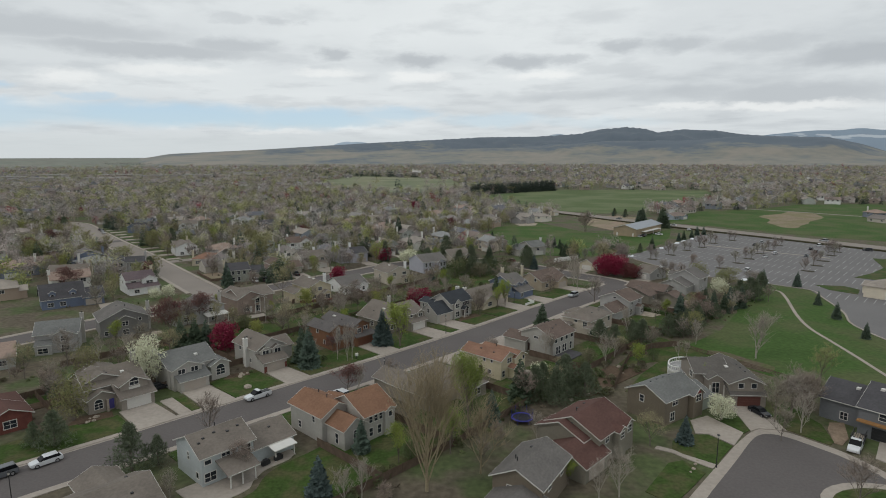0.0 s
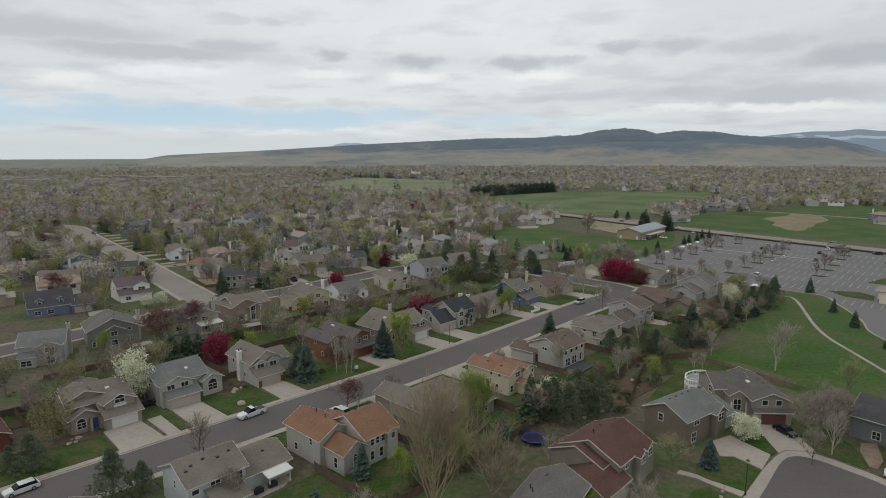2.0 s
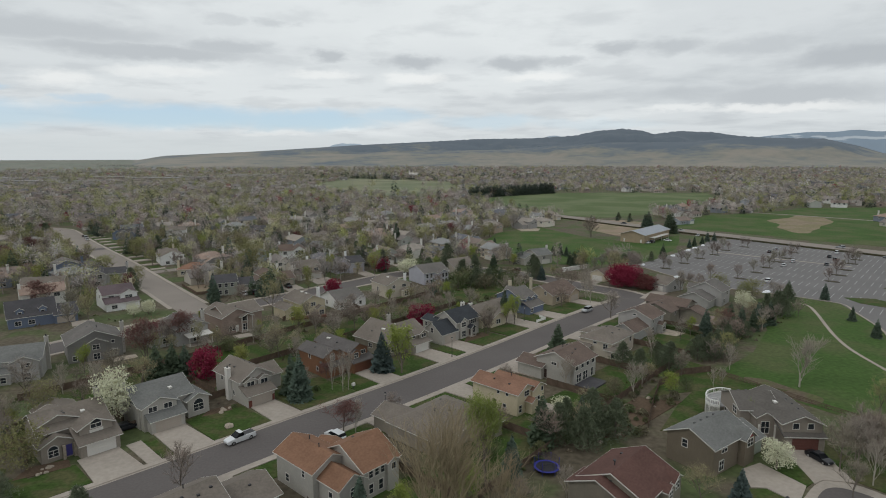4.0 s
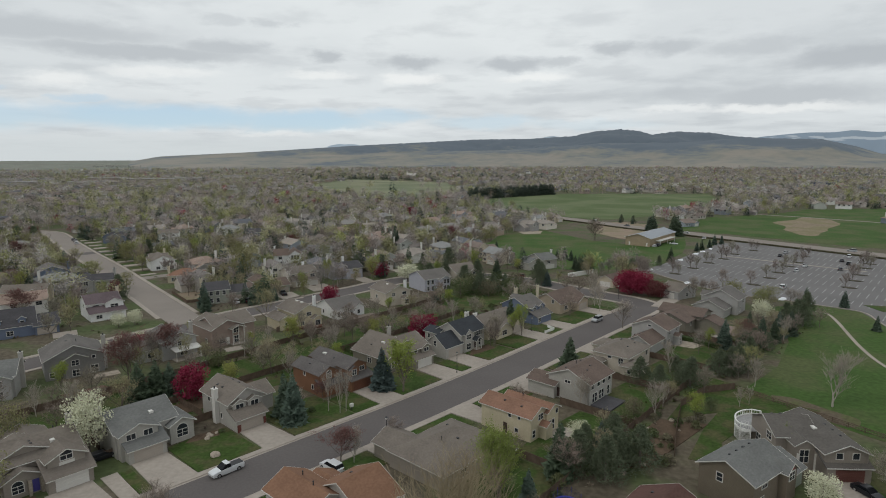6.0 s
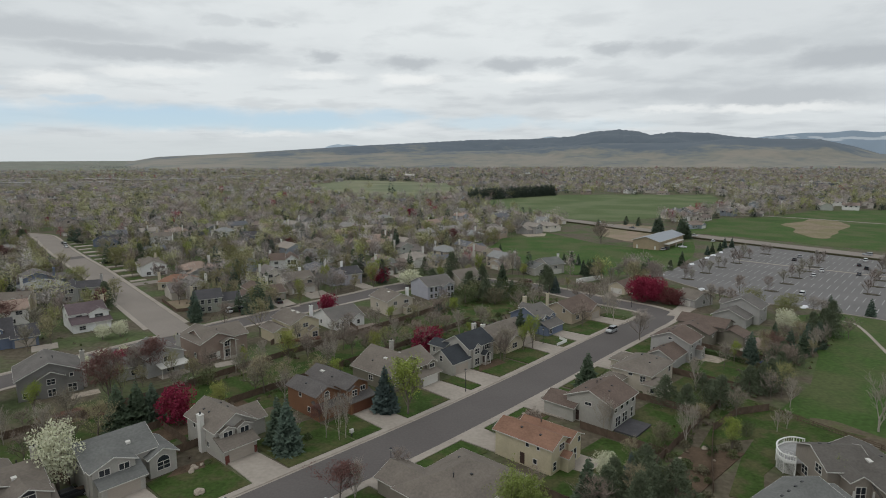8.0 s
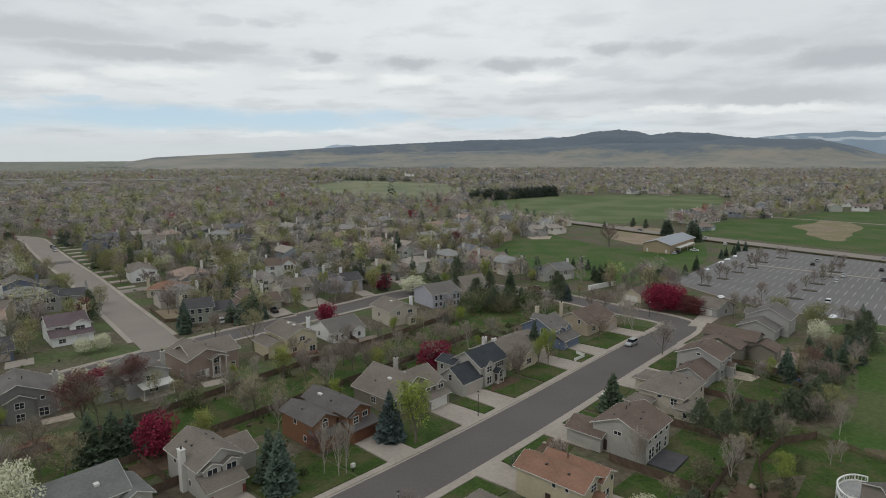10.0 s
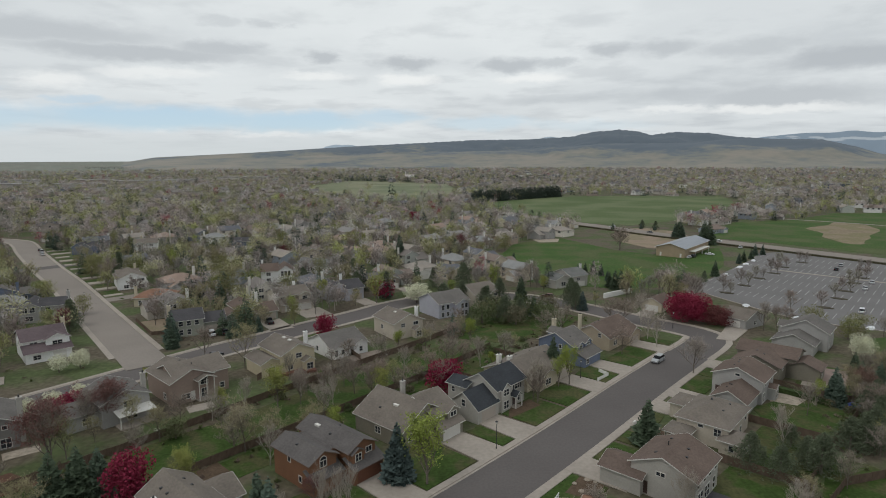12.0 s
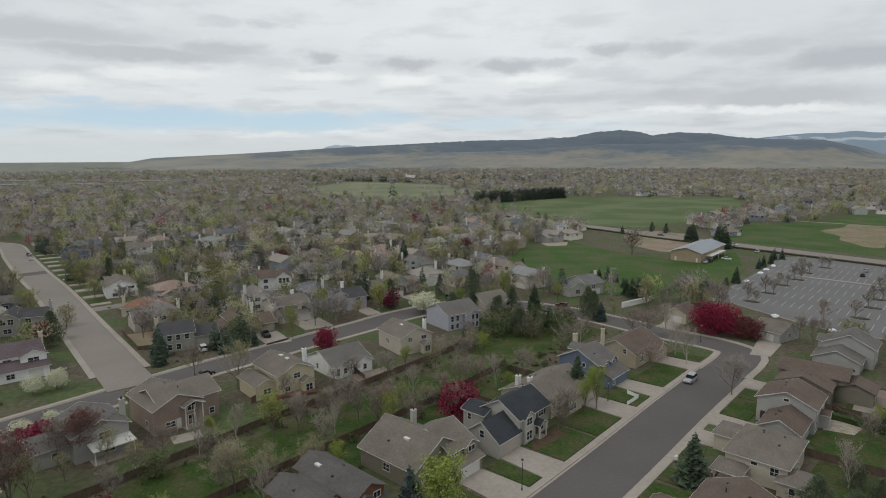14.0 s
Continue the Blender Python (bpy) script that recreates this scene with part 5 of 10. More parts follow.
# right side of the street, seen from the rear gardens
h = right_house("grey-brown house with a wide shingle roof and roof vents", -16.4, -22.2)
bl = [B(0, 16, 0, 13, 3.0, "x", 0.42), B(1, 7, -4, 4, 2.8, "y", 0.42)]
body(h, bl, W["taupe"], R["tan"])
add_window(h, bl[0], "b", 4, 1.6); add_window(h, bl[0], "b", 10, 1.6, 1.8, 1.4)
for x, y in ((3, 9), (6, 10), (9, 8), (12, 10), (2, 4)):
    add_vent(h, bl[0], x, y)

h = right_house("pale blue two-storey house with a covered rear porch", 8.2, -19.6)
bl = [B(8.0, 16.8, 0.6, 9.6, 5.0, "x", 0.46), B(0, 8.2, 0.2, 9.0, 2.7, "x", 0.42)]
body(h, bl, W["paleblue"], R["tan"])
add_window(h, bl[0], "b", 9.0, 3.8, 0.9, 1.3); add_window(h, bl[0], "b", 12.8, 3.9, 1.4, 1.1); add_window(h, bl[0], "b", 15.8, 3.9, 1.0, 0.7); add_window(h, bl[0], "b", 15.5, 1.4, 1.8, 1.4); add_window(h, bl[0], "r", 5, 3.8, 0.5, 1.2)
add_window(h, bl[0], "b", 8.9, 1.5, 1.2, 1.6); add_window(h, bl[0], "r", 8, 1.5, 0.8, 1.0)
porch(h, B(9.6, 14.2, 9.6, 13.4, 2.6, "back", 0.26, "shed"), R["tan"], [(9.8, 13.2), (12.0, 13.2), (14.0, 13.2)])
porch(h, B(1.0, 5.0, 9.0, 11.2, 2.1, "back", 0.15, "shed", 0.2), M_TRIM, [(1.2, 11.0), (4.8, 11.0)])
for x, y in ((9, 6.4), (11, 6.8), (13, 6.2), (15, 6.6), (16, 7.2)):
    add_vent(h, bl[0], x, y)
add_vent(h, bl[0], 12, 4.5, "pipe"); add_vent(h, bl[1], 3, 6)
add_garage(h, bl[1], 3.7, 4.9, 2.1, M_TRIM)

h = right_house("pale grey two-storey house with a rust-orange roof", 25, -20)
bl = [B(5.4, 12.4, 1.0, 11, 5.0, "y", 0.5), B(0, 7.0, 6.0, 16.4, 5.0, "x", 0.5), B(6.6, 11.4, 9, 16.2, 3.9, "y", 0.62), B(0.3, 2.6, 15, 17.0, 4.8, "y", 0.5, over=0.25), B(0.5, 6, 1, 8, 3.0, "y", 0.45)]
body(h, bl, W["greige"], R["orange"])
for x in (3.2, 4.4, 5.6):
    add_window(h, bl[1], "b", x, 4.0, 0.75, 1.2)
add_window(h, bl[3], "b", 1.4, 4.0, 0.8, 1.0); add_window(h, bl[1], "b", 3.6, 1.6, 0.8, 1.6); add_window(h, bl[1], "b", 5.6, 1.6, 0.8, 1.5); add_window(h, bl[0], "r", 8.5, 3.9, 0.7, 1.1); add_window(h, bl[2], "r", 14.0, 1.7, 0.8, 1.8); add_window(h, bl[2], "b", 9.0, 1.8, 0.9, 1.6, True)
add_window(h, bl[0], "r", 4, 1.6, 0.9, 1.2); add_vent(h, bl[0], 8, 4, "pipe"); add_vent(h, bl[1], 3, 9); add_vent(h, bl[0], 9.0, 8.0, "pipe"); add_garage(h, bl[4], 3.2, 4.6, 2.1, M_TRIM)

h = right_house("taupe bungalow under a broad tan-grey hipped roof", 51, -22.5)
bl = [B(0, 16, 0.5, 13, 3.1, "x", 0.45, "hip"), B(9, 15.5, -4, 4, 2.9, "y", 0.45), B(1, 7, 8, 16, 3.0, "y", 0.45, "hip")]
body(h, bl, W["taupe"], R["tan"])
add_garage(h, bl[1], 12.2, 4.9, 2.1, M_GTAN); add_window(h, bl[0], "b", 11, 1.6, 1.6, 1.3); add_window(h, bl[2], "b", 4, 1.6, 1.8, 1.3); add_vent(h, bl[0], 8, 9); add_vent(h, bl[0], 5, 4); add_vent(h, bl[0], 11, 8, "pipe")

h = right_house("butter-yellow two-storey house with a rose-tan roof", 67.4, -24.0)
bl = [B(3.6, 9.2, 0.6, 12.2, 4.8, "y", 0.48), B(0.2, 4.4, 2.4, 12.6, 4.5, "y", 0.48), B(4.2, 6.4, 11.4, 13.8, 2.6, "y", 0.55, over=0.25)]
body(h, bl, W["yellow"], R["rose"])
add_window(h, bl[0], "b", 6.0, 4.1, 1.5, 1.1); add_window(h, bl[0], "b", 8.2, 1.4, 0.9, 1.4); add_window(h, bl[1], "b", 3.4, 1.5, 0.8, 2.0); add_window(h, bl[1], "b", 2.2, 1.5, 0.8, 2.0); add_window(h, bl[1], "b", 0.9, 3.8, 0.7, 0.9)
add_window(h, bl[0], "r", 7.4, 4.1, 0.6, 0.8); add_window(h, bl[0], "r", 9.6, 4.1, 0.5, 0.6); add_window(h, bl[0], "r", 9.0, 1.5, 0.7, 0.8); add_door(h, bl[0], "r", 6.4, M_DOOR); add_vent(h, bl[0], 7.4, 5); add_vent(h, bl[0], 7.6, 9); add_vent(h, bl[1], 2.8, 6, "pipe")
add_garage(h, bl[0], 6.4, 4.9, 2.1, W["yellow"])

h = right_house("taupe two-storey house with a brown roof and a rear deck", 93.5, -24)
bl = [B(3.2, 13.4, 2.2, 12.3, 4.9, "x", 0.42), B(8.4, 14.6, -2.4, 4.4, 3.0, "y", 0.4)]
body(h, bl, W["greige"], R["brown"])
add_window(h, bl[0], "r", 7.0, 4.2, 1.3, 0.6); add_door(h, bl[0], "r", 4.6, M_DOOR)
for x in (4.6, 7.2, 9.6, 12.2):
    add_window(h, bl[0], "b", x, 4.0, 1.1, 1.0)
for x in (5.0, 7.6, 8.7, 10.6, 11.7):
    add_window(h, bl[0], "b", x, 1.4, 0.9, 1.9)
for x, y in ((5, 5.4), (7, 8.8), (9.4, 9.4), (11, 5.2)):
    add_vent(h, bl[0], x, y)
add_vent(h, bl[0], 8, 6.0, "pipe"); add_garage(h, bl[1], 11.6, 4.9, 2.1, M_GTAN)

h = right_house("beige split-level house with a hipped grey-tan roof", 117.0, -22.6)
bl = [B(1, 13.8, 2.2, 11.4, 4.2, "x", 0.45, "hip"), B(13.4, 18, 1.6, 5.6, 2.6, "x", 0.35, "hip"), B(10, 15.4, 10.4, 14.4, 2.6, "x", 0.4, "hip"), B(0, 6, -2, 4, 3.2, "y", 0.4, "hip")]
body(h, bl[:1] + bl[2:], W["beige"], R["tan"])
porch(h, bl[1], R["tan"], [(17.8, 1.8), (17.8, 3.6), (17.8, 5.4)])
add_window(h, bl[0], "r", 6.6, 3.4, 0.9, 0.5); add_window(h, bl[0], "r", 9.6, 2.9, 1.2, 1.3); add_window(h, bl[0], "b", 3, 3.0, 1.0, 1.3); add_window(h, bl[2], "r", 12.5, 1.4, 0.8, 1.0); add_window(h, bl[2], "b", 12.5, 1.4, 1.0, 1.6); add_window(h, bl[0], "b", 6.0, 1.4, 0.9, 1.4)
for x, y in ((6, 6), (7, 6.3), (5, 9), (9, 9)):
    add_vent(h, bl[0], x, y)

h = right_house("pale grey two-storey house with a brown roof and garage wing", 138.2, -22.6)
bl = [B(0, 9.0, 0.4, 10.6, 5.1, "x", 0.42), B(8.8, 18.0, 3.0, 9.8, 3.0, "x", 0.55), B(2, 4.6, 10, 12.2, 2.7, "y", 0.5, over=0.2)]
body(h, bl, W["grey"], R["brown"])
add_window(h, bl[0], "r", 5.5, 5.6, 0.9, 0.5); add_window(h, bl[0], "b", 2.2, 4.3, 0.9, 1.2); add_window(h, bl[0], "b", 7.2, 4.3, 0.9, 1.2); add_window(h, bl[0], "b", 7.6, 1.4, 1.3, 1.9); add_window(h, bl[2], "b", 3.3, 1.3, 1.2, 1.5); add_door(h, bl[0], "r", 1.6, M_DOOR)
for x, y in ((2, 4), (4, 4.3), (6, 4), (12, 5), (13, 5.6), (14, 5)):
    add_vent(h, bl[0] if x < 9 else bl[1], x, y)
add_garage(h, bl[1], 14.4, 4.9, 2.1, M_TRIM)

h = right_house("brown split-level house with dark roof and patio", 159, -21)
bl = [B(0, 8, 1, 14, 4.9, "y", 0.4), B(7, 15, 2, 12, 4.2, "x", 0.4), B(2, 8, 12, 19, 3.2, "x", 0.4)]
body(h, bl, W["olive"], R["brown"], mat("brown_trim", (0.16, 0.13, 0.11), 0.7, 0.1))
add_window(h, bl[2], "b", 5, 1.6, 1.6, 1.4); add_window(h, bl[0], "b", 5, 4.0, 1.2, 1.1); add_window(h, bl[1], "r", 6, 3.4, 1.0, 0.9); add_window(h, bl[1], "b", 11, 3.2, 1.2, 1.1)
for x, y in ((3, 5), (3, 7), (10, 6), (12, 8)):
    add_vent(h, bl[0] if x < 7 else bl[1], x, y)

h = right_house("grey two-storey house with white gable windows", 188, -25)
bl = [B(0, 9, 1, 12, 5.2, "x", 0.5), B(8, 16, 0, 10, 3.0, "x", 0.45), B(3, 7, -0.5, 5, 5.0, "y", 0.6, over=0.3)]
body(h, bl, W["grey"], R["grey"])
add_window(h, bl[2], "f", 5, 4.3); add_window(h, bl[0], "r", 5, 4.2); add_window(h, bl[0], "b", 3, 4); add_window(h, bl[0], "b", 6, 1.6); add_garage(h, bl[1], 12, 4.9, 2.1, M_TRIM)

# round the turning circle
h = facing("olive two-storey house with a red-brown shingle roof", 28.3, 88.9, 46)
bl = [B(0, 10.4, 0.8, 11.0, 5.0, "x", 0.45), B(-1.8, 3, 2.8, 11.8, 4.6, "x", 0.42), B(-6.4, 0.8, -0.4, 8, 2.9, "x", 0.48), B(4.6, 7.0, -0.4, 4, 4.8, "y", 0.55, over=0.25), B(7.8, 10.6, 0.0, 4, 4.8, "y", 0.55, over=0.25)]
body(h, bl, W["olive"], R["redbrown"])
add_window(h, bl[3], "f", 5.8, 4.0, 1.2, 1.1); add_window(h, bl[4], "f", 9.2, 4.0, 1.3, 1.2); add_window(h, bl[0], "l", 9, 4.2, 0.8, 1.0); add_window(h, bl[0], "f", 2.6, 4.0, 1.2, 1.2); add_window(h, bl[0], "f", 6, 1.5, 1.2, 1.4); add_garage(h, bl[2], -2.8, 4.9, 2.1, M_GTAN)
add_vent(h, bl[0], 3, 7, "pipe"); add_vent(h, bl[0], 5, 8); add_vent(h, bl[0], 8, 8.4); add_vent(h, bl[1], 0, 6)

h = facing("brown two-storey house with a blue-grey roof and red gable", 44.6, 103.4, 35)
bl = [B(0, 11.2, 0.8, 9.4, 5.0, "x", 0.46), B(7.6, 10.8, -0.4, 5, 4.8, "y", 0.75, over=0.3), B(10.0, 15.6, 0.6, 8.5, 2.9, "x", 0.42)]
body(h, bl, W["brown"], R["sagegrey"])
add_window(h, bl[0], "l", 6, 4.0, 0.9, 1.3); add_window(h, bl[0], "f", 3.2, 4.2, 1.6, 1.3); add_window(h, bl[1], "f", 9.2, 4.0, 1.7, 1.3); add_window(h, bl[0], "f", 2.5, 1.4, 1.3, 1.7); add_garage(h, bl[2], 13.0, 4.6, 2.1, mat("sage_garage_paint", (0.30, 0.33, 0.28), 0.6, 0.06))
bm = bmesh.new()
v = [bm.verts.new(p) for p in ((8.2, -0.43, 4.9), (10.2, -0.43, 4.9), (9.2, -0.43, 5.65))]
bm.faces.new(v); part("gable_panel", bm, mat("barn_red_paint", (0.19, 0.03, 0.035), 0.7, 0.1), h)
for x in (3, 5, 7, 9):
    add_vent(h, bl[0], x, 6.2)

h = facing("taupe house with an umber shingle roof and white deck", 56.4, 116.0, -4)
bl = [B(0, 7.0, 4.0, 13.0, 4.7, "x", 0.42), B(5.0, 11.8, -1.8, 12.4, 4.7, "y", 0.42), B(1.9, 5.0, 1.4, 6, 4.3, "y", 0.6, over=0.3), B(5.0, 12.0, -2.6, 1.0, 2.6, "front", 0.4, "shed", 0.3)]
body(h, bl, W["taupe"], R["umber"])
add_garage(h, bl[3], 8.6, 4.6, 2.1, M_GRED); add_window(h, bl[1], "f", 7.2, 4.2, 1.0, 1.0); add_window(h, bl[1], "f", 9.8, 4.2, 1.0, 1.0); add_window(h, bl[2], "f", 3.4, 2.4, 1.4, 2.2); add_window(h, bl[0], "l", 6.4, 3.7, 1.6, 1.3); add_window(h, bl[0], "l", 10.0, 1.5, 1.6, 1.5)
for x in (2.0, 4.9):
    bm = bmesh.new(); box(bm, x - 0.12, x + 0.12, 0.6, 0.84, 0, 3.2); part("porch_post", bm, M_TRIM, h)
add_vent(h, bl[1], 7.0, 5.5, "skylight")
for k in range(5):
    add_vent(h, bl[0] if k < 2 else bl[1], 2.0 + 1.5 * k if k < 2 else 9.4, 10.0 if k < 2 else 2.2 + 2.2 * (k - 2))

h = facing("dark blue house with charcoal roof and timber balcony", 76.2, 108.2, -52)
bl = [B(0, 10, 0.5, 12, 4.2, "x", 0.42), B(7.5, 16.5, -3.0, 11, 5.6, "x", 0.42)]
body(h, bl, W["darkgrey"], R["dark"])
for x in (11.2, 12.6, 14.0):
    add_window(h, bl[1], "f", x, 4.6, 1.1, 1.2, x == 12.6)
add_garage(h, bl[1], 12.2, 4.9, 2.2, M_DARK); add_window(h, bl[0], "f", 4.2, 1.5, 1.2, 1.4); add_window(h, bl[0], "l", 6, 2.4)
bm = bmesh.new(); box(bm, 7.5, 16.5, -4.0, -3.0, 3.0, 3.35); part("balcony", bm, mat("amber_timber", (0.30, 0.155, 0.055), 0.7, 0.2, streak=(0.2, 1, 1)), h)
for x, y in ((5, 5), (9.5, 2.5), (10.5, 2.2), (11.5, 2.8), (10.8, 4)):
    add_vent(h, bl[0] if x < 7 else bl[1], x, y, "skylight")

h = facing("brown-walled house with a grey shingle roof and vents", 15.8, 75.2, 58)
bl = [B(0, 11, 0, 7.8, 4.6, "x", 0.5), B(-4.5, 0.5, -1, 7.0, 2.7, "x", 0.4)]
body(h, bl, W["brown"], R["grey"])
add_window(h, bl[0], "l", 5, 3.2, 0.8, 1.0); add_window(h, bl[0], "f", 3, 3.6, 1.2, 1.1); add_window(h, bl[0], "f", 8, 3.6, 1.2, 1.1)
for x, y in ((3, 5.2), (4.2, 6.0), (8, 5)):
    add_vent(h, bl[0], x, y, "pipe" if x < 5 else "roof_vent")


# ---- front gardens, drives, fences ----
CENTRE = ((-75, -3.6), (-40, -5.2), (-12, -6.8), (25, -8.3), (57, -9.7), (90, -10.0), (125, -9.5), (152, -9.6), (200, -9.6))


def mid_street(s):
    for (s0, n0), (s1, n1) in zip(CENTRE, CENTRE[1:]):
        if s0 <= s <= s1:
            return n0 + (n1 - n0) * (s - s0) / (s1 - s0)
    return -9.6


def drive(s0, s1, n, flare=0.5):
    """a concrete drive from the street to a garage front at n"""
    side = 1 if n > mid_street(s0) else -1
    a, b = mid_street(s0) + side * 5.7, mid_street(s1) + side * 5.7
    return flat("driveway", [S(s0 - flare, a), S(s1 + flare, b), S(s1, n), S(s0, n)], 0.165, M_CONCRETE, "pale concrete driveway", 0.25, category="driveway")


def lawn(s0, s1, near, far, label="green front lawn"):
    """a lawn from the pavement to n = far"""
    side = 1 if far > mid_street(s0) else -1
    a, b = mid_street(s0) + side * (7.1 + near), mid_street(s1) + side * (7.1 + near)
    k = max(2, int((s1 - s0) / 4))
    rim = [S(s0 + (s1 - s0) * i / k, a + (b - a) * i / k) for i in range(k + 1)]
    rim += [S(s1 - (s1 - s0) * i / k, far + 0.35 * math.sin(i * 2.1 + s0)) for i in range(k + 1)]
    return flat("lawn", rim, 0.12, M_LAWN, label, 0.2, category="lawn")


for s0, s1, n in ((-7.6, -0.9, 10.0), (5.4, 11.4, 10.5), (24.2, 29.8, 7.9), (51.6, 57.2, 7.2), (71.2, 77.2, 6.5), (82.2, 88.0, 6.2), (112.4, 118.4, 6.6), (127.0, 132.8, 6.2), (149.6, 155.4, 5.6),
                  (2.2, 7.6, -19.5), (19.4, 24.4, -21), (36.4, 42.0, -26.5), (58.4, 64.0, -24.5), (78.6, 84.2, -26.4), (111.4, 117, -20.6), (121.2, 126.6, -25.6), (146, 152, -22.0)):
    drive(s0, s1, n)
flat("driveway", [S(0.2, -0.2), S(2.6, -0.3), S(2.8, 9.5), S(0.2, 9.5)], 0.15, M_CONCRETE, "narrow concrete parking strip", 0.2, category="driveway")
for s0, s1, far in ((-38, -15, 11), (-15, -8.2, 9), (2.8, 4.8, 9), (12.0, 23.4, 12), (30.6, 44.4, 12), (45, 51, 8), (58, 70.4, 9), (77.9, 81.6, 6), (89, 100.4, 6), (101.4, 111.6, 6.4), (119.2, 126.2, 6), (133.6, 148.8, 5.4), (156.2, 161, 6),
                    (-8, 1.4, -19), (8.4, 18.6, -20), (25.2, 35.6, -22), (43, 57.6, -23), (64.8, 77.8, -24), (85.2, 93, -24), (94, 99, -21), (103, 110.6, -20), (127.4, 138, -22), (139, 145, -21)):
    lawn(s0, s1, 0.15, far)
# rear gardens and the green strip behind the left-hand lots
flat("lawn", [S(s, 33 + 0.8 * math.sin(s * 0.3)) for s in range(-6, 116, 6)] + [S(s, 46 + 0.6 * math.sin(s * 0.21)) for s in range(114, -8, -6)], 0.06, M_LAWN, "long green strip between the rear fences", 0.1, category="lawn")
for s0, s1, n0, n1 in ((-24, -8, 27, 31), (2, 20, 26, 31), (58, 72, 24, 31), (100, 118, 22, 32), (-6, 10, -38, -47), (12, 27, -39, -48), (53, 62, -38, -47), (63, 76, -38, -47.5), (79, 97, -38.5, -47), (100, 116, -39, -47), (120, 142, -35, -47), (145, 165, -42, -50)):
    flat("lawn", [S(s0, n0), S((s0 + s1) / 2, n0 + 0.5), S(s1, n0), S(s1 + 0.4, (n0 + n1) / 2), S(s1, n1), S((s0 + s1) / 2, n1 - 0.3), S(s0, n1), S(s0 - 0.3, (n0 + n1) / 2)], 0.07, M_LAWN, "fenced green back lawn", 0.12, category="lawn")
for s0, s1 in ((11.8, 27.6), (28.4, 52), (53, 76.8), (77.6, 98), (99, 118.6), (119.4, 143), (144, 166)):
    flat("lawn", [S(s0, -36), S((s0 + s1) / 2, -35.2), S(s1, -36), S(s1, -47.4), S((s0 + s1) / 2, -46.8), S(s0, -47.4)], 0.045, M_LAWN, "fenced green back lawn", 0.1, category="lawn")
for s0, s1 in ((-16.5, 3), (4, 22), (23, 60.5), (61.5, 98.5), (99.5, 118.5)):
    flat("lawn", [S(s0, 31), S((s0 + s1) / 2, 30.4), S(s1, 31), S(s1, 23), S((s0 + s1) / 2, 23.6), S(s0, 23)], 0.045, M_LAWN, "green back lawn with worn patches", 0.1, category="lawn")
flat("lawn", [(44, 136), (56, 152), (63, 160.5), (72, 149), (64, 141), (52, 139)], 0.05, M_LAWN, "wide green back lawn", 0.1, category="lawn")
flat("lawn", [(-1, 231), (14, 225), (34, 242), (42, 252), (30, 264), (8, 252)], 0.055, M_LAWN, "shaded green back gardens under pines", 0.1, category="lawn")
ribbon("hedge", [(68, 191), (72, 186.5), (76.5, 180.2)], -0.8, 0.8, 1.1, mat("clipped_green_hedge", (0.045, 0.068, 0.024), 0.95, 0.5, 2.5), "clipped dark green garden hedge", 1.1, kind="", category="hedge")
flat("lawn", [(42, 121), (50, 132.5), (57, 140.5), (66, 150), (78, 140), (70, 134), (57, 132), (51, 127), (46.5, 119)], 0.08, M_LAWN, "back lawn of a corner garden", 0.12, category="lawn")
flat("driveway", [(75.5, 91.5), (78.5, 86.8), (88.5, 97.0), (83.6, 101.0)], 0.16, M_CONCRETE, "pale concrete driveway", 0.2, category="driveway")
flat("lawn", [(43.5, 98.2), (45.8, 98.9), (48.6, 100.6), (51.1, 100.6), (53.4, 96.2), (47.6, 90.0), (45.4, 91.6), (42.2, 95.2)], 0.12, M_LAWN, "front lawn at the turning circle", 0.2, category="lawn")
flat("lawn", [(55.5, 106.7), (60.4, 108.3), (59.7, 102.3), (57.7, 100.9)], 0.12, M_LAWN, "small lawn under the blossom tree", 0.2, category="lawn")
flat("lawn", [(66.0, 106.2), (66.6, 102.6), (71.0, 96.4), (72.4, 97.5), (74.6, 104.5), (74.0, 110.2), (70.4, 117.6), (68.4, 113.4)], 0.1, M_LAWN, "shaded lawn beside the drive", 0.2, category="lawn")
flat("lawn", [(39.8, 90.5), (42.6, 91.4), (44.6, 87.2), (40.6, 83.0), (36, 78.5), (33, 82)], 0.12, M_LAWN, "thin front lawn at the turning circle", 0.2, category="lawn")
flat("path", [(40.0, 96.4), (42.3, 95.0), (43.5, 93.4), (47.6, 89.8), (46.4, 88.6), (43.0, 92.3), (41.8, 93.9), (39.2, 95.4)], 0.14, M_CONCRETE, "narrow concrete garden path", 0.2, category="path")
flat("driveway", [(50.2, 106.5), (54.4, 108.5), (57.9, 101.2), (53.8, 96.4), (51.2, 100.8), (48.9, 101.0)], 0.16, M_CONCRETE, "wide pale concrete driveway", 0.2, category="driveway")
flat("driveway", [(61.2, 114.9), (67.6, 114.6), (66.4, 102.0), (61.6, 102.9), (59.6, 101.8), (60.6, 108.6)], 0.16, M_CONCRETE, "pale concrete driveway", 0.2, category="driveway")
flat("planting_bed", [(76.6, 105.3), (79.4, 105.2), (75.9, 98.8), (73.0, 96.2), (72.2, 97.2), (74.4, 102.4)], 0.13, mat("tan_gravel_bed", (0.24, 0.18, 0.13), 0.95, 0.3, 3.0, 0.5), "tan gravel bed with low shrubs", 0.2, category="flower bed")
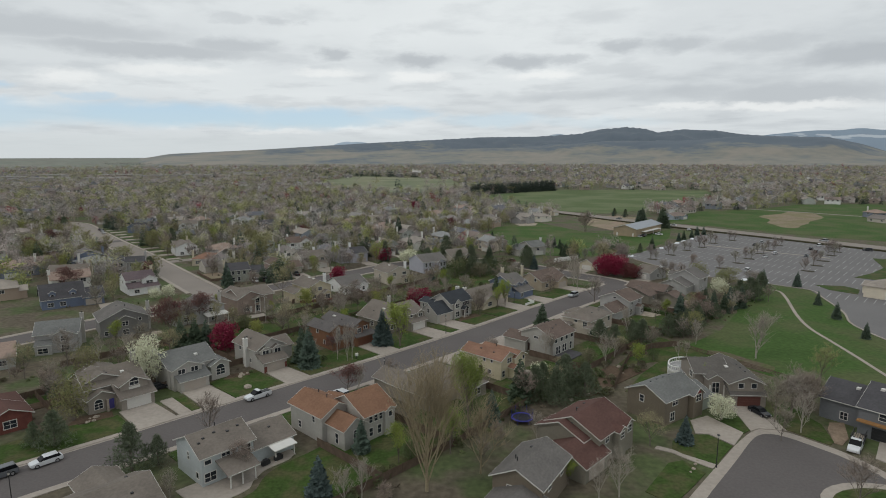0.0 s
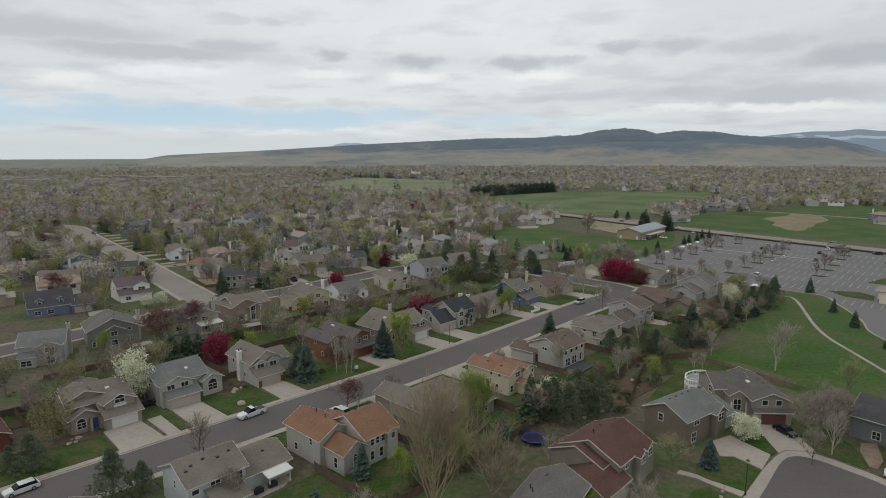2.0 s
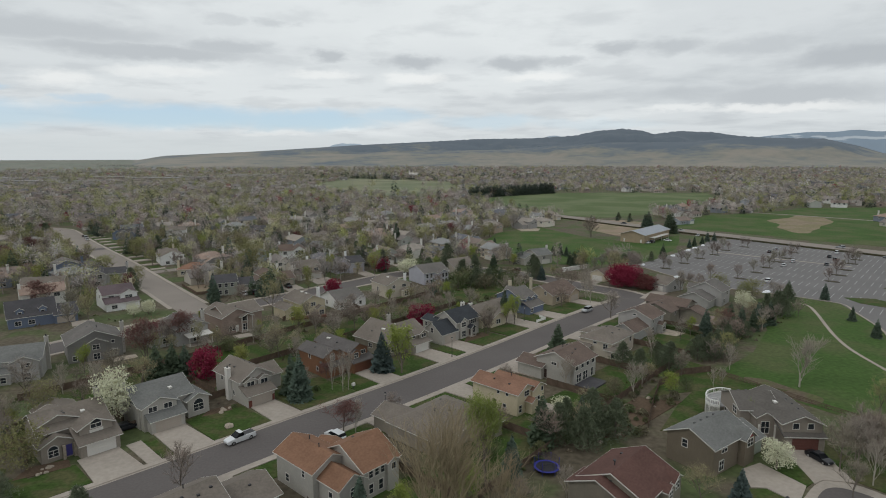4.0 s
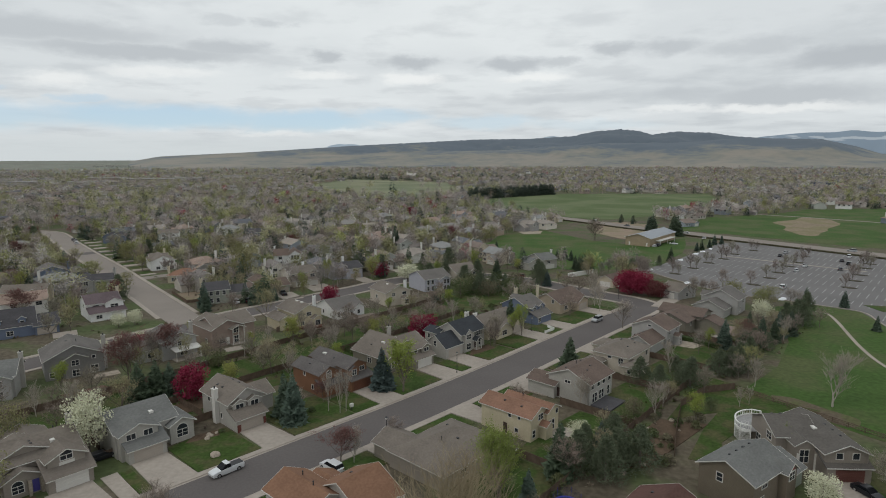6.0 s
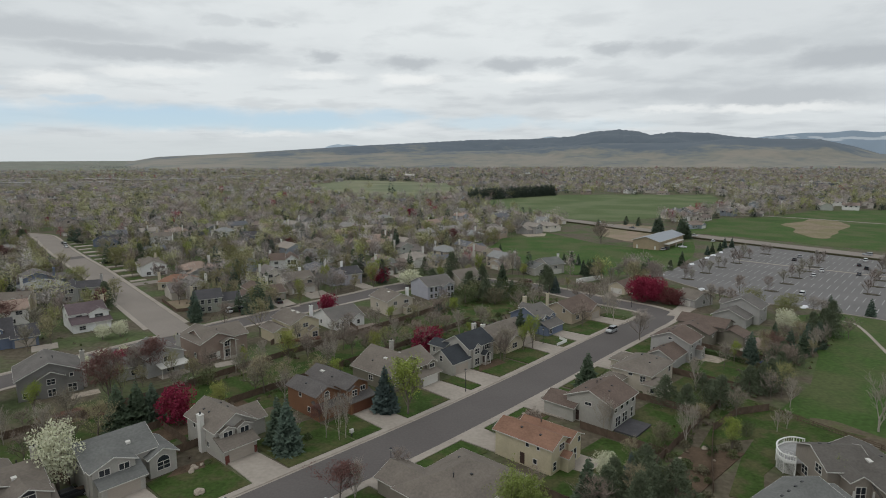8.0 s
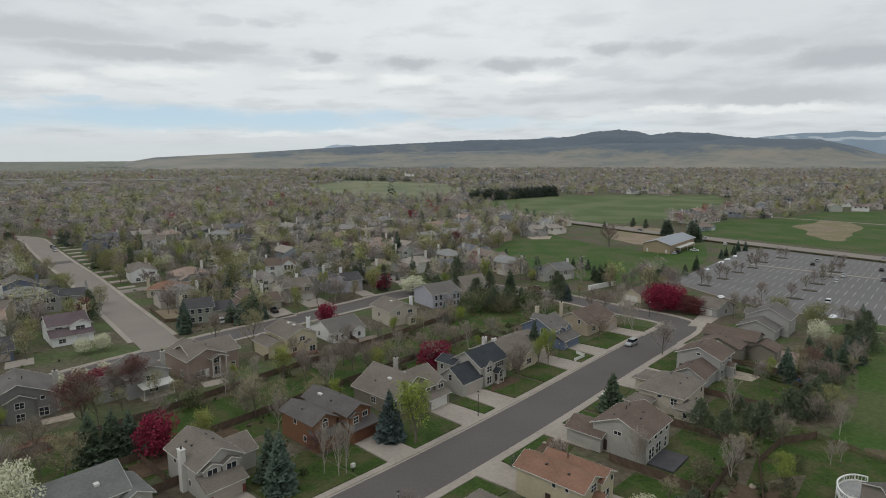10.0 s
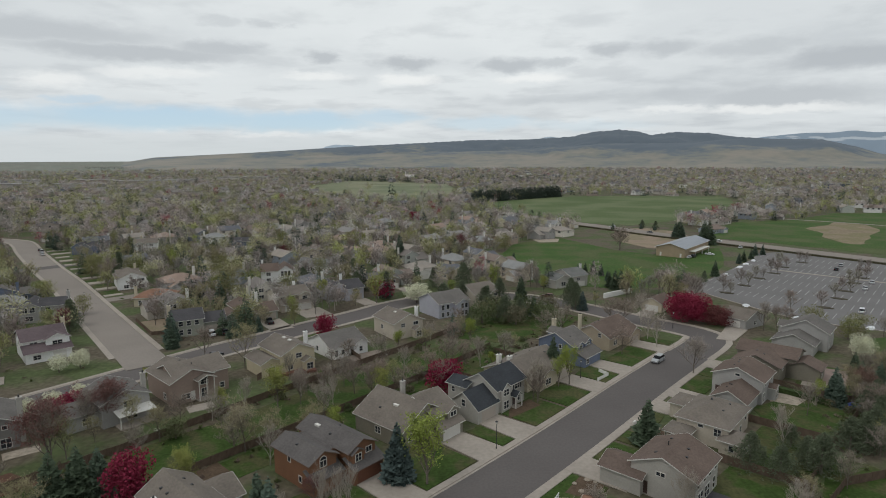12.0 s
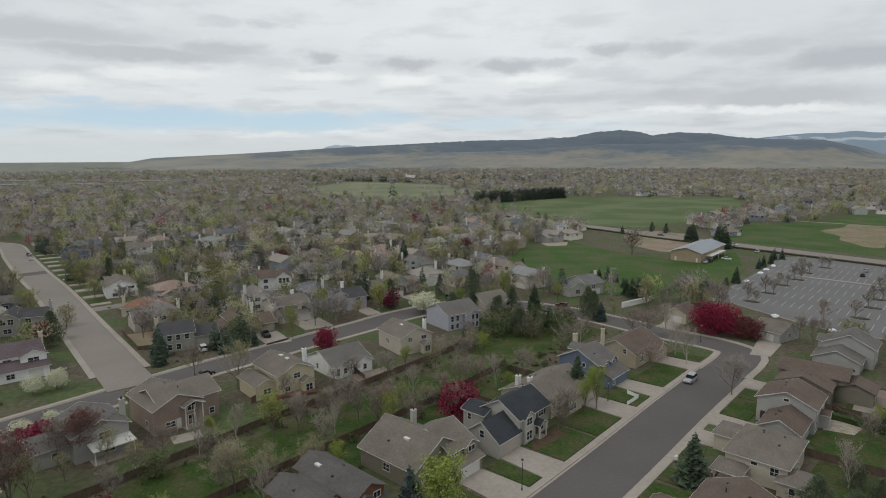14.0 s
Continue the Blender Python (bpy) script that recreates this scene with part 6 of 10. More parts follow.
flat("driveway", [(74.5, 227.5), (79, 225.5), (88.5, 236), (84.5, 241)], 0.17, M_CONCRETE, "pale concrete driveway at the bend", 0.2, category="driveway")
flat("driveway", [(60.4, 255.4), (64.6, 252.0), (69.6, 258.6), (65.4, 262)], 0.17, M_CONCRETE, "pale concrete driveway at the bend", 0.2, category="driveway")
# mulch and gravel beds
for pts in ([S(15, 11), S(21, 9.5), S(22, 12), S(17.6, 13)], [S(88, 3.2), S(98, 2.0), S(99, 5.6), S(92, 6)], [S(95, -19.5), S(103, -18), S(104, -24), S(96, -24)], [S(-17, 10.4), S(-9, 8.5), S(-8.4, 11.5), S(-14, 13.5)], [S(72, -19.2), S(78, -18.5), S(78, -23), S(73, -23)], [S(57, -48), S(84, -50), S(88, -58), S(64, -56)], [S(-30, 27), S(40, 31), S(40, 24), S(-30, 24)]):
    flat("planting_bed", pts, 0.13, M_MULCH, "brown mulched planting bed", 0.2, category="flower bed")


def fence(points, label="weathered wooden privacy fence", height=1.6, material=None, rail=False):
    """posts every 3 m with a board panel between"""
    material = material or M_FENCE
    first = Vector(points[0])
    ob = thing("fence", label, "fence", pose(first.x, first.y, 0))
    key = ("fence", material.name, height, rail)
    if key not in _cache:
        p, q = bmesh.new(), bmesh.new()
        box(p, -0.06, 0.06, -0.06, 0.06, 0, height + 0.08)
        if rail:
            for z in (0.35, 0.75, height):
                box(q, 0, 1, -0.03, 0.03, z - 0.07, z + 0.07)
        else:
            n = 12
            prev = None
            for i in range(n * 2 + 1):
                x, y = i / (2 * n), (0.02 if i % 2 else -0.02)
                cur = [q.verts.new((x, y + o, z)) for o, z in ((-0.012, 0.05), (0.012, 0.05), (0.012, height), (-0.012, height))]
                if prev:
                    for k in range(4):
                        q.faces.new((prev[k], prev[(k + 1) % 4], cur[(k + 1) % 4], cur[k]))
                prev = cur
        _cache[key] = (mesh_of("post", p, material), mesh_of("panel", q, material))
    post_mesh, panel_mesh = _cache[key]
    for a, b in zip(points, points[1:]):
        a, b = Vector(a), Vector(b)
        n = max(1, round((b - a).length / 3.0))
        turn = math.degrees(math.atan2(b.y - a.y, b.x - a.x))
        step = (b - a).length / n
        for i in range(n):
            c = a.lerp(b, i / n) - first
            part("post", post_mesh, None, ob).matrix_local = pose(c.x, c.y, 0)
            part("panel", panel_mesh, None, ob).matrix_local = pose(c.x, c.y, 0, 0, 0, turn) @ Matrix.Diagonal((step, 1, 1, 1))
    c = Vector(points[-1]) - first
    part("post", post_mesh, None, ob).matrix_local = pose(c.x, c.y, 0)
    return ob


fence([S(-34, 32), S(0, 31.5), S(24, 31), S(60, 31.5), S(100, 32), S(122, 34)])
fence([S(-8, 48), S(31, 47.5), S(62, 49.5), S(104, 50.5), S(128, 52)])
for s in (-17, 3.5, 22.5, 61, 99, 119):
    fence([S(s, 31.4), S(s, 20)])
fence([S(-12, -48), S(28, -49), S(60, -48), S(98, -47.5), S(120, -48), S(144, -50), S(166, -54)])
for s in (11.5, 28, 52.5, 77.2, 98.5, 119, 143.5):
    fence([S(s, -48.3), S(s, -31)])
fence([(40, 122), (44, 131), (50, 143), (58, 150), (66, 152)])
fence([(66, 152), (80, 130), (88, 118)], "weathered wooden rail fence beside the park", 1.05, M_FENCE, True)
fence([S(-13.5, 16), S(-13.5, 31.5)])
fence([S(3, 16), S(6, 16)]); fence([S(18, 18), S(24, 18)])
fence([(-50, 199), (-43, 222)]); fence([(-27, 212), (-36, 228)]); fence([(-64, 190), (-72, 206)])
fence([(88, 118), (100, 106), (118, 84)], "weathered wooden rail fence beside the park", 1.05, M_FENCE, True)


def picket(s0, n0, s1, n1):
    ob = fence([S(s0, n0), S(s1, n1)], "white-painted picket fence beside the lawn", 0.95, M_WHITE)
    return ob


picket(118.6, -0.6, 123.6, -0.8)
fence([S(123.6, -0.8), S(124.6, 2.2)], "white-painted picket fence beside the lawn", 0.95, M_WHITE)
fence([S(66, -20), S(70, -19.2)], "white rail fence beside a round bush", 0.95, M_WHITE, True)
tagged(flat("garden_wall", [(57, 279), (70.4, 288), (70.1, 288.4), (56.7, 279.4)], 1.9, M_WHITE, "long white garden wall", 1.9, kind="", category="wall"))


def lamp_post(x, y, height=5.4):
    ob = thing("street_lamp", "black post-top street lamp", "street lamp", pose(x, y, 0), "street lamps")
    bm = bmesh.new()
    tube(bm, Vector((0, 0, 0)), Vector((0, 0, 0.5)), 0.13, 0.12, 10)
    tube(bm, Vector((0, 0, 0.5)), Vector((0, 0, height - 0.5)), 0.075, 0.055, 10)
    part("pole", bm, M_DARK, ob)
    bm = bmesh.new()
    tube(bm, Vector((0, 0, height - 0.5)), Vector((0, 0, height - 0.1)), 0.10, 0.24, 10)
    part("lantern", bm, M_TRIM, ob)
    bm = bmesh.new()
    tube(bm, Vector((0, 0, height - 0.1)), Vector((0, 0, height + 0.12)), 0.30, 0.06, 10)
    part("cap", bm, M_DARK, ob)
    return ob


lamp_post(3.2, 163.8); lamp_post(47.2, 89.1, 5.8); lamp_post(27.3, 198.0, 4.6); lamp_post(66.5, 239.0, 5.2); lamp_post(*S(-30, -13.0)); lamp_post(*S(40, -16.8)); lamp_post(-132, 272); lamp_post(-104, 262, 5)

# patios, deck, trampoline, play things
flat("patio", [S(80.4, -36.5), S(87.4, -36.5), S(87.4, -41.0), S(80.4, -41.0)], 0.4, mat("dark_deck_boards", (0.075, 0.072, 0.078), 0.8, 0.25, 4.0, 0.7), "dark grey wooden rear deck", 0.5, kind="", category="deck")
flat("patio", curve([S(-12, -27), S(-11.5, -31.5), S(-8.5, -34.6), S(-4.2, -34.8), S(-2.0, -33.0), S(1.0, -31.6), S(6.0, -31.2), S(6.0, -28), S(-12, -27)]), 0.1, M_CONCRETE, "curved concrete rear patio under a porch roof", 0.2, category="patio")
flat("lawn", curve([S(-10, -36.4), S(-4, -36), S(-1, -33.8), S(2, -32.4), S(8, -32), S(14, -33), S(15, -45), S(4, -47), S(-9, -46), S(-10, -36.4)], 4), 0.06, M_LAWN, "green back lawn behind the pale house", 0.1, category="lawn")
flat("patio", [S(62, -36), S(68, -36), S(68.5, -41), S(63, -40)], 0.1, M_CONCRETE, "pale concrete rear patio", 0.2, category="patio")
flat("patio", [S(133, -34), S(139, -34), S(140, -40), S(134, -39)], 0.1, M_STONE, "pale flagstone patio", 0.2, category="patio")
flat("patio", [S(152, -38), S(164, -38), S(166, -46), S(154, -45)], 0.1, mat("red_flagstone", (0.25, 0.19, 0.165), 0.9, 0.2, 2.0), "reddish flagstone patio", 0.2, category="patio")
flat("patio", [(-59, 181), (-54.5, 184), (-56.5, 187), (-61, 184)], 0.1, M_CONCRETE, "pale concrete rear patio", 0.2, category="patio")
flat("patio", [(-28, 210), (-20, 215.5), (-23, 220), (-31, 214.5)], 0.5, M_WOOD, "grey wooden rear deck", 0.5, kind="", category="deck")
flat("patio", [(-47.5, 200.5), (-37, 204.5), (-38.5, 208), (-49, 204)], 0.6, mat("red_deck_stain", (0.15, 0.075, 0.055), 0.8, 0.2), "red-stained wooden rear deck", 0.6, kind="", category="deck")
M_BLUEPAD = mat("blue_safety_pad", (0.035, 0.04, 0.30), 0.6, 0.1)


def trampoline(x, y):
    ob = thing("trampoline", "round trampoline with blue pad and netting poles", "trampoline", pose(x, y, 0))
    n = 28
    bm = bmesh.new()
    rings = [[bm.verts.new((r * math.cos(2 * math.pi * k / n), r * math.sin(2 * math.pi * k / n), z)) for k in range(n)] for r, z in ((2.15, 0.86), (2.15, 0.92), (1.75, 0.93), (1.75, 0.88))]
    for a, b in zip(rings, rings[1:]):
        for k in range(n):
            bm.faces.new((a[k], a[(k + 1) % n], b[(k + 1) % n], b[k]))
    part("pad", bm, M_BLUEPAD, ob)
    bm = bmesh.new()
    bm.faces.new([bm.verts.new((1.75 * math.cos(2 * math.pi * k / n), 1.75 * math.sin(2 * math.pi * k / n), 0.885)) for k in range(n)])
    part("mat", bm, M_DARK, ob)
    for k in range(6):
        a = 2 * math.pi * k / 6
        bm = bmesh.new()
        tube(bm, Vector((2.1 * math.cos(a), 2.1 * math.sin(a), 0)), Vector((2.1 * math.cos(a), 2.1 * math.sin(a), 2.5)), 0.035, 0.035, 6)
        part("pole", bm, M_BLUEPAD, ob)
    # netting: thin cords all round
    bm = bmesh.new()
    for k in range(72):
        a, b = 2 * math.pi * k / 72, 2 * math.pi * (k + 1) / 72
        p, q = Vector((2.06 * math.cos(a), 2.06 * math.sin(a), 0)), Vector((2.06 * math.cos(b), 2.06 * math.sin(b), 0))
        w = (q - p) * 0.16
        quad(bm, p + Vector((0, 0, 0.93)), p + w + Vector((0, 0, 0.93)), p + w + Vector((0, 0, 2.35)), p + Vector((0, 0, 2.35)))
        for z in (1.1, 1.3, 1.5, 1.7, 1.9, 2.1, 2.33):
            quad(bm, p + Vector((0, 0, z)), q + Vector((0, 0, z)), q + Vector((0, 0, z + 0.03)), p + Vector((0, 0, z + 0.03)))
    part("net", bm, mat("dark_violet_netting", (0.045, 0.038, 0.075), 0.8, 0.1), ob, "dark safety netting")
    return ob


def barbecue(x, y, turn):
    ob = thing("barbecue", "black covered gas barbecue on a patio", "barbecue", pose(x, y, 0.1, 0, 0, turn))
    bm = bmesh.new(); box(bm, -0.75, 0.75, -0.3, 0.3, 0.1, 0.85); bmesh.ops.bevel(bm, geom=bm.edges[:], offset=0.05, segments=2, affect="EDGES"); part("cart", bm, M_DARK, ob)
    bm = bmesh.new(); box(bm, -0.45, 0.45, -0.3, 0.3, 0.85, 1.2); bmesh.ops.bevel(bm, geom=[e for e in bm.edges if min(v.co.z for v in e.verts) > 1.1], offset=0.16, segments=3, affect="EDGES"); part("lid", bm, M_DARK, ob)


barbecue(*S(1.6, -30.4), STREET)
barbecue(*S(4.0, -30.4), STREET)


trampoline(17.4, 106.6)


def curved_deck(edge, back, floor):
    """white raised deck with a rounded rail, against the rear of a house"""
    first = Vector(edge[0])
    ob = thing("deck", "white curved raised deck with railings behind a house", "deck", pose(first.x, first.y, 0))
    line = [Vector(p) - first for p in curve(edge, 4)]
    inner = [Vector(p) - first for p in back]
    bm = bmesh.new()
    loop_ = [(p.x, p.y) for p in line + inner]
    top = [bm.verts.new((*p, floor)) for p in loop_]
    low = [bm.verts.new((*p, floor - 0.18)) for p in loop_]
    bm.faces.new(top); bm.faces.new(low[::-1])
    for i in range(len(top)):
        bm.faces.new((top[i], low[i], low[(i + 1) % len(low)], top[(i + 1) % len(top)]))
    bmesh.ops.recalc_face_normals(bm, faces=bm.faces[:])
    part("platform", bm, mat("pale_deck_boards", (0.30, 0.295, 0.29), 0.8, 0.2, 4.0, 0.7), ob, "pale grey deck boards")
    for name, z0, z1, thick in (("handrail", floor + 0.95, floor + 1.1, 0.10), ("rail", floor + 0.10, floor + 0.22, 0.06), ("stringer", floor - 0.34, floor + 0.02, 0.05)):
        bm = bmesh.new()
        prev = None
        for i, p in enumerate(line):
            d = (line[min(i + 1, len(line) - 1)] - line[max(i - 1, 0)]).normalized()
            side = Vector((-d.y, d.x)) * thick
            cur = [bm.verts.new((q.x, q.y, z)) for q, z in ((p - side, z0), (p + side, z0), (p + side, z1), (p - side, z1))]
            if prev:
                for k in range(4):
                    bm.faces.new((prev[k], prev[(k + 1) % 4], cur[(k + 1) % 4], cur[k]))
            prev = cur
        part(name, bm, M_WHITE, ob)
    for i, p in enumerate(line):
        post = i % 4 == 0
        bm = bmesh.new()
        tube(bm, Vector((p.x, p.y, 0 if post else floor)), Vector((p.x, p.y, floor + 1.1)), 0.10 if post else 0.04, 0.10 if post else 0.04, 6)
        part("post" if post else "baluster", bm, M_WHITE, ob)
    for p, q in zip(line[:9], line[1:9]):
        bm = bmesh.new()
        for k in range(3):
            a, b = p.lerp(q, k / 3 + 0.04), p.lerp(q, (k + 1) / 3 - 0.04)
            quad(bm, Vector((*a, 0.1)), Vector((*b, 0.1)), Vector((*b, floor - 0.3)), Vector((*a, floor - 0.3)))
        bmesh.ops.solidify(bm, geom=bm.faces[:], thickness=0.03)
        part("skirt_board", bm, M_WHITE, ob)
    return ob


curved_deck([(55.9, 126.6), (54.5, 127.6), (54.5, 129.5), (55.8, 131.9), (57.9, 133.3), (59.8, 133.6), (61.2, 132.8)], [(61.3, 128.85), (57.27, 129.15), (57.05, 126.6)], 2.4)
ob = thing("patio_table", "round white table on the curved deck", "table", pose(55.9, 128.6, 2.4))
bm = bmesh.new(); tube(bm, Vector((0, 0, 0.68)), Vector((0, 0, 0.74)), 0.7, 0.7, 16); part("tabletop", bm, M_WHITE, ob)
bm = bmesh.new(); tube(bm, Vector((0, 0, 0)), Vector((0, 0, 0.68)), 0.12, 0.07, 8); part("pedestal", bm, M_WHITE, ob)


def rock(x, y, r, seed):
    rng = random.Random(seed)
    bm = bmesh.new()
    bmesh.ops.create_icosphere(bm, subdivisions=2, radius=r)
    for v in bm.verts:
        v.co *= 1 + 0.35 * noise.noise(v.co / r * 1.3 + Vector((seed, 0, 0)))
        v.co.z = v.co.z * 0.62 + r * 0.25
    ob = tagged(new("rock", mesh_of("rock", bm, M_STONE)), "pale sandstone landscape boulder", "rock", "garden rocks")
    ob.matrix_world = pose(x, y, 0.08, 0, 0, rng.uniform(0, 360))
    return ob


for i in range(34):
    r = random.Random(900 + i)
    s, n = r.choice(((r.uniform(15, 22), r.uniform(9.5, 12)), (r.uniform(95, 104), r.uniform(-24, -18.5)), (r.uniform(73, 78), r.uniform(-22, -19)), (r.uniform(58, 86), r.uniform(-57, -50)), (r.uniform(-16, -9), r.uniform(8.8, 11))))
    rock(*S(s, n), r.uniform(0.25, 0.6), i)
rock(*S(16.6, 2.6), 0.9, 77)
for i in range(4):
    rock(45 - i * 0.9, 91.2 - 1.3 * i + 0.4 * math.sin(i * 3), 0.22 + 0.06 * (i % 3), 50 + i)


def mailbox(x, y):
    ob = thing("mailbox", "white mailbox cluster on a post", "mailbox", pose(x, y, 0, 0, 0, STREET))
    bm = bmesh.new(); box(bm, -0.1, 0.1, -0.1, 0.1, 0, 0.8); part("post", bm, M_DARK, ob)
    bm = bmesh.new(); box(bm, -0.4, 0.4, -0.25, 0.25, 0.8, 1.5); bmesh.ops.bevel(bm, geom=bm.edges[:], offset=0.05, segments=2, affect="EDGES"); part("box", bm, M_TRIM, ob)


mailbox(*S(45.2, -0.2)); mailbox(*S(101, -17.6))

SHRUBS = [shrub("shrub", "small rounded garden shrub", 300 + i, 0.9, 1.0, M_SHRUB) for i in range(3)]
_first = set()
for i in range(110):
    r = random.Random(1200 + i)
    if i < 50:
        s = r.uniform(-35, 160)
        n = r.choice((r.uniform(8, 12), r.uniform(3, 8), r.uniform(27, 31), r.uniform(46, 49)))
        if n < 13 and any(a - 1.2 < s < b + 1.2 for a, b in ((-13.6, 17.6), (23.6, 37), (44, 57.5), (63, 97), (100, 131.6), (139, 155))):
            n = r.uniform(28, 31)
    elif i < 85:
        s, n = r.uniform(-10, 160), r.uniform(-49.5, -46)
    else:
        s, n = r.uniform(57, 90), r.uniform(-58, -49)
    x, y = S(s, n)
    k = r.uniform(0.7, 1.7)
    p = SHRUBS[i % 3]
    ob = p if p.name not in _first else copy_thing(p, Matrix())
    _first.add(p.name)
    ob.matrix_basis = pose(x, y, 0.05, 0, 0, r.uniform(0, 360)) @ Matrix.Diagonal((k, k, k * r.uniform(0.7, 1.2), 1))
ball = shrub("round_bush", "clipped dark round bush by a white rail fence", 333, 1.1, 1.7, M_PINE, 420, 0.12)
ball.matrix_world = pose(*S(65.0, -19.6), 0.1)


# ---- houses of the street behind ----
BACK = 34.0


def rear_house(label, x, y, depth, yaw=BACK + 180, group="back street houses"):
    """a house whose rear wall stands at x, y and whose front looks away"""
    m = pose(x, y, 0, 0, 0, yaw) @ pose(0, -depth, 0)
    return thing("house", label, "house", m, group)


def front_house(label, x, y, yaw=BACK, group="back street houses"):
    return thing("house", label, "house", pose(x, y, 0, 0, 0, yaw), group)


h = rear_house("brown-rose two-storey house with a columned rear balcony", -59.3, 189.0, 12.5, 226)
bl = [B(-2.6, 6.6, 0, 12.5, 5.2, "y", 0.44), B(-6.8, 5, 1.0, 11.5, 5.2, "x", 0.42)]
body(h, bl, W["pink"], R["tan"])
porch(h, B(-2.4, 1.4, 12.5, 14.2, 4.8, "y", 0.4, "gable", 0.3), R["tan"], [(-2.2, 14.0), (-0.5, 14.0), (1.2, 14.0)])
add_window(h, bl[0], "b", 3.6, 1.5, 1.8, 1.1); add_window(h, bl[0], "b", -0.6, 3.9, 1.6, 1.4); add_window(h, bl[1], "b", -5.2, 1.4, 1.0, 1.2); add_window(h, bl[0], "b", -0.6, 1.3, 1.4, 1.9); add_door(h, bl[0], "b", 2.0, M_TRIM); add_window(h, bl[0], "r", 9, 1.5); add_window(h, bl[1], "l", 6, 4.1)
add_vent(h, bl[0], 1, 4); add_vent(h, bl[0], 0, 8, "pipe")

h = rear_house("grey two-storey house with a pale awning over the rear deck", -69.8, 177.2, 11, 226)
bl = [B(-4.5, 4.5, 0, 11, 5.0, "y", 0.42), B(3, 10, 1, 8.5, 3.2, "x", 0.42)]
body(h, bl, W["grey"], R["grey"])
porch(h, B(-4.4, 2.4, 11, 14.2, 2.6, "back", 0.12, "shed", 0.15), M_TRIM, [(-4.2, 14), (2.2, 14)])
add_window(h, bl[0], "b", -0.4, 3.9, 1.8, 1.2); add_window(h, bl[0], "b", -1.0, 1.4, 1.8, 1.6); add_window(h, bl[1], "b", 6.5, 1.6, 1.6, 1.3); add_window(h, bl[0], "l", 5, 3.8, 1, 1)
add_chimney(h, -4.9, 7, 0, 8.0, W["greige"]); add_vent(h, bl[0], 1, 4); add_vent(h, bl[0], -2, 6)

h = rear_house("grey two-storey house with white-trimmed rear gables", -89.5, 164.0, 11.5, 216.5)
bl = [B(-6.2, 6.2, 0, 11.5, 4.9, "y", 0.46), B(-2.4, 2.2, 10, 12.3, 4.7, "y", 0.5)]
body(h, bl, siding("warm_grey", (0.20, 0.192, 0.182)), R["grey"])
add_window(h, bl[1], "b", 0, 3.6, 1.5, 1.2); add_window(h, bl[0], "b", -4.0, 1.2, 1.6, 1.7); add_window(h, bl[0], "b", 4.8, 1.2, 0.9, 1.2); add_window(h, bl[1], "b", 0, 1.1, 1.4, 1.5); add_window(h, bl[0], "b", -4.0, 4.2, 0.7, 0.7)
add_chimney(h, -6.6, 9.5, 0, 8.6, W["greige"]); add_vent(h, bl[0], 1, 5); add_vent(h, bl[0], -1, 7, "pipe")
flat("patio", [(-86, 164.5), (-81.5, 168), (-79.5, 165.5), (-84, 162)], 0.08, M_STONE, "pale stone rear patio", 0.1, category="patio")
h = rear_house("grey two-storey house with a stepped rear and roof vents", -99.5, 147.5, 12, 204)
bl = [B(-5.4, 4.4, 0, 10, 5.0, "x", 0.45), B(-5.0, 0.4, 6, 11.4, 4.8, "y", 0.45), B(0.4, 4.2, 10, 12.5, 2.6, "back", 0.3, "shed", 0.2)]
body(h, bl, W["grey"], R["sagegrey"])
add_window(h, bl[1], "b", -2.5, 3.8, 1.8, 1.2); add_window(h, bl[1], "b", -2.5, 1.2, 1.8, 1.6); add_window(h, bl[2], "b", 2.4, 1.2, 2.2, 1.3); add_window(h, bl[0], "l", 3, 3.9, 1.0, 1.2)
add_chimney(h, -5.8, 4, 0, 8.4, W["greige"])
for k in range(4):
    add_vent(h, bl[0], 0.6 + 1.1 * k, 3.5)

h = rear_house("yellow-beige two-storey house with bay window and deck", -41.6, 205.3, 12, 221)
bl = [B(-4.6, 4.4, 0, 12, 5.0, "y", 0.45), B(4, 9, 2, 10.5, 3.4, "y", 0.42), B(-3.6, -0.8, 11.5, 13.8, 2.8, "y", 0.6, over=0.25)]
body(h, bl, W["yellow"], R["tan"])
add_window(h, bl[0], "b", -0.2, 4.1, 1.5, 1.1); add_window(h, bl[2], "b", -2.2, 1.4, 1.6, 1.5); add_window(h, bl[0], "b", 2.2, 1.5, 1.2, 1.0); add_window(h, bl[1], "b", 6.4, 1.6, 1.6, 1.2); add_window(h, bl[0], "l", 6, 4.0, 1.0, 1.2); add_chimney(h, -4.4, 8.0, 4, 8.4, W["white"]); add_vent(h, bl[0], 0, 5, "skylight"); add_vent(h, bl[0], 0, 8, "skylight")

h = rear_house("white bungalow with a broad grey roof and rear porch", -30.0, 216.4, 13, 221)
bl = [B(-5.5, 5.5, 0, 12.0, 3.0, "x", 0.42), B(-5.0, -0.6, 8, 13.6, 3.0, "y", 0.5), B(0.4, 5.0, 8, 13, 2.9, "y", 0.42)]
body(h, bl, W["white"], R["grey"])
add_window(h, bl[1], "b", -2.8, 1.6, 0.9, 1.2); add_window(h, bl[2], "b", 2.5, 1.6, 0.9, 1.2); add_window(h, bl[2], "b", 4.5, 1.6, 0.8, 1.6); add_window(h, bl[0], "r", 5, 1.5, 0.8, 1.2); add_window(h, bl[0], "l", 6, 1.6, 1.4, 1.6); add_vent(h, bl[0], 3, 4); add_vent(h, bl[0], -3, 5)

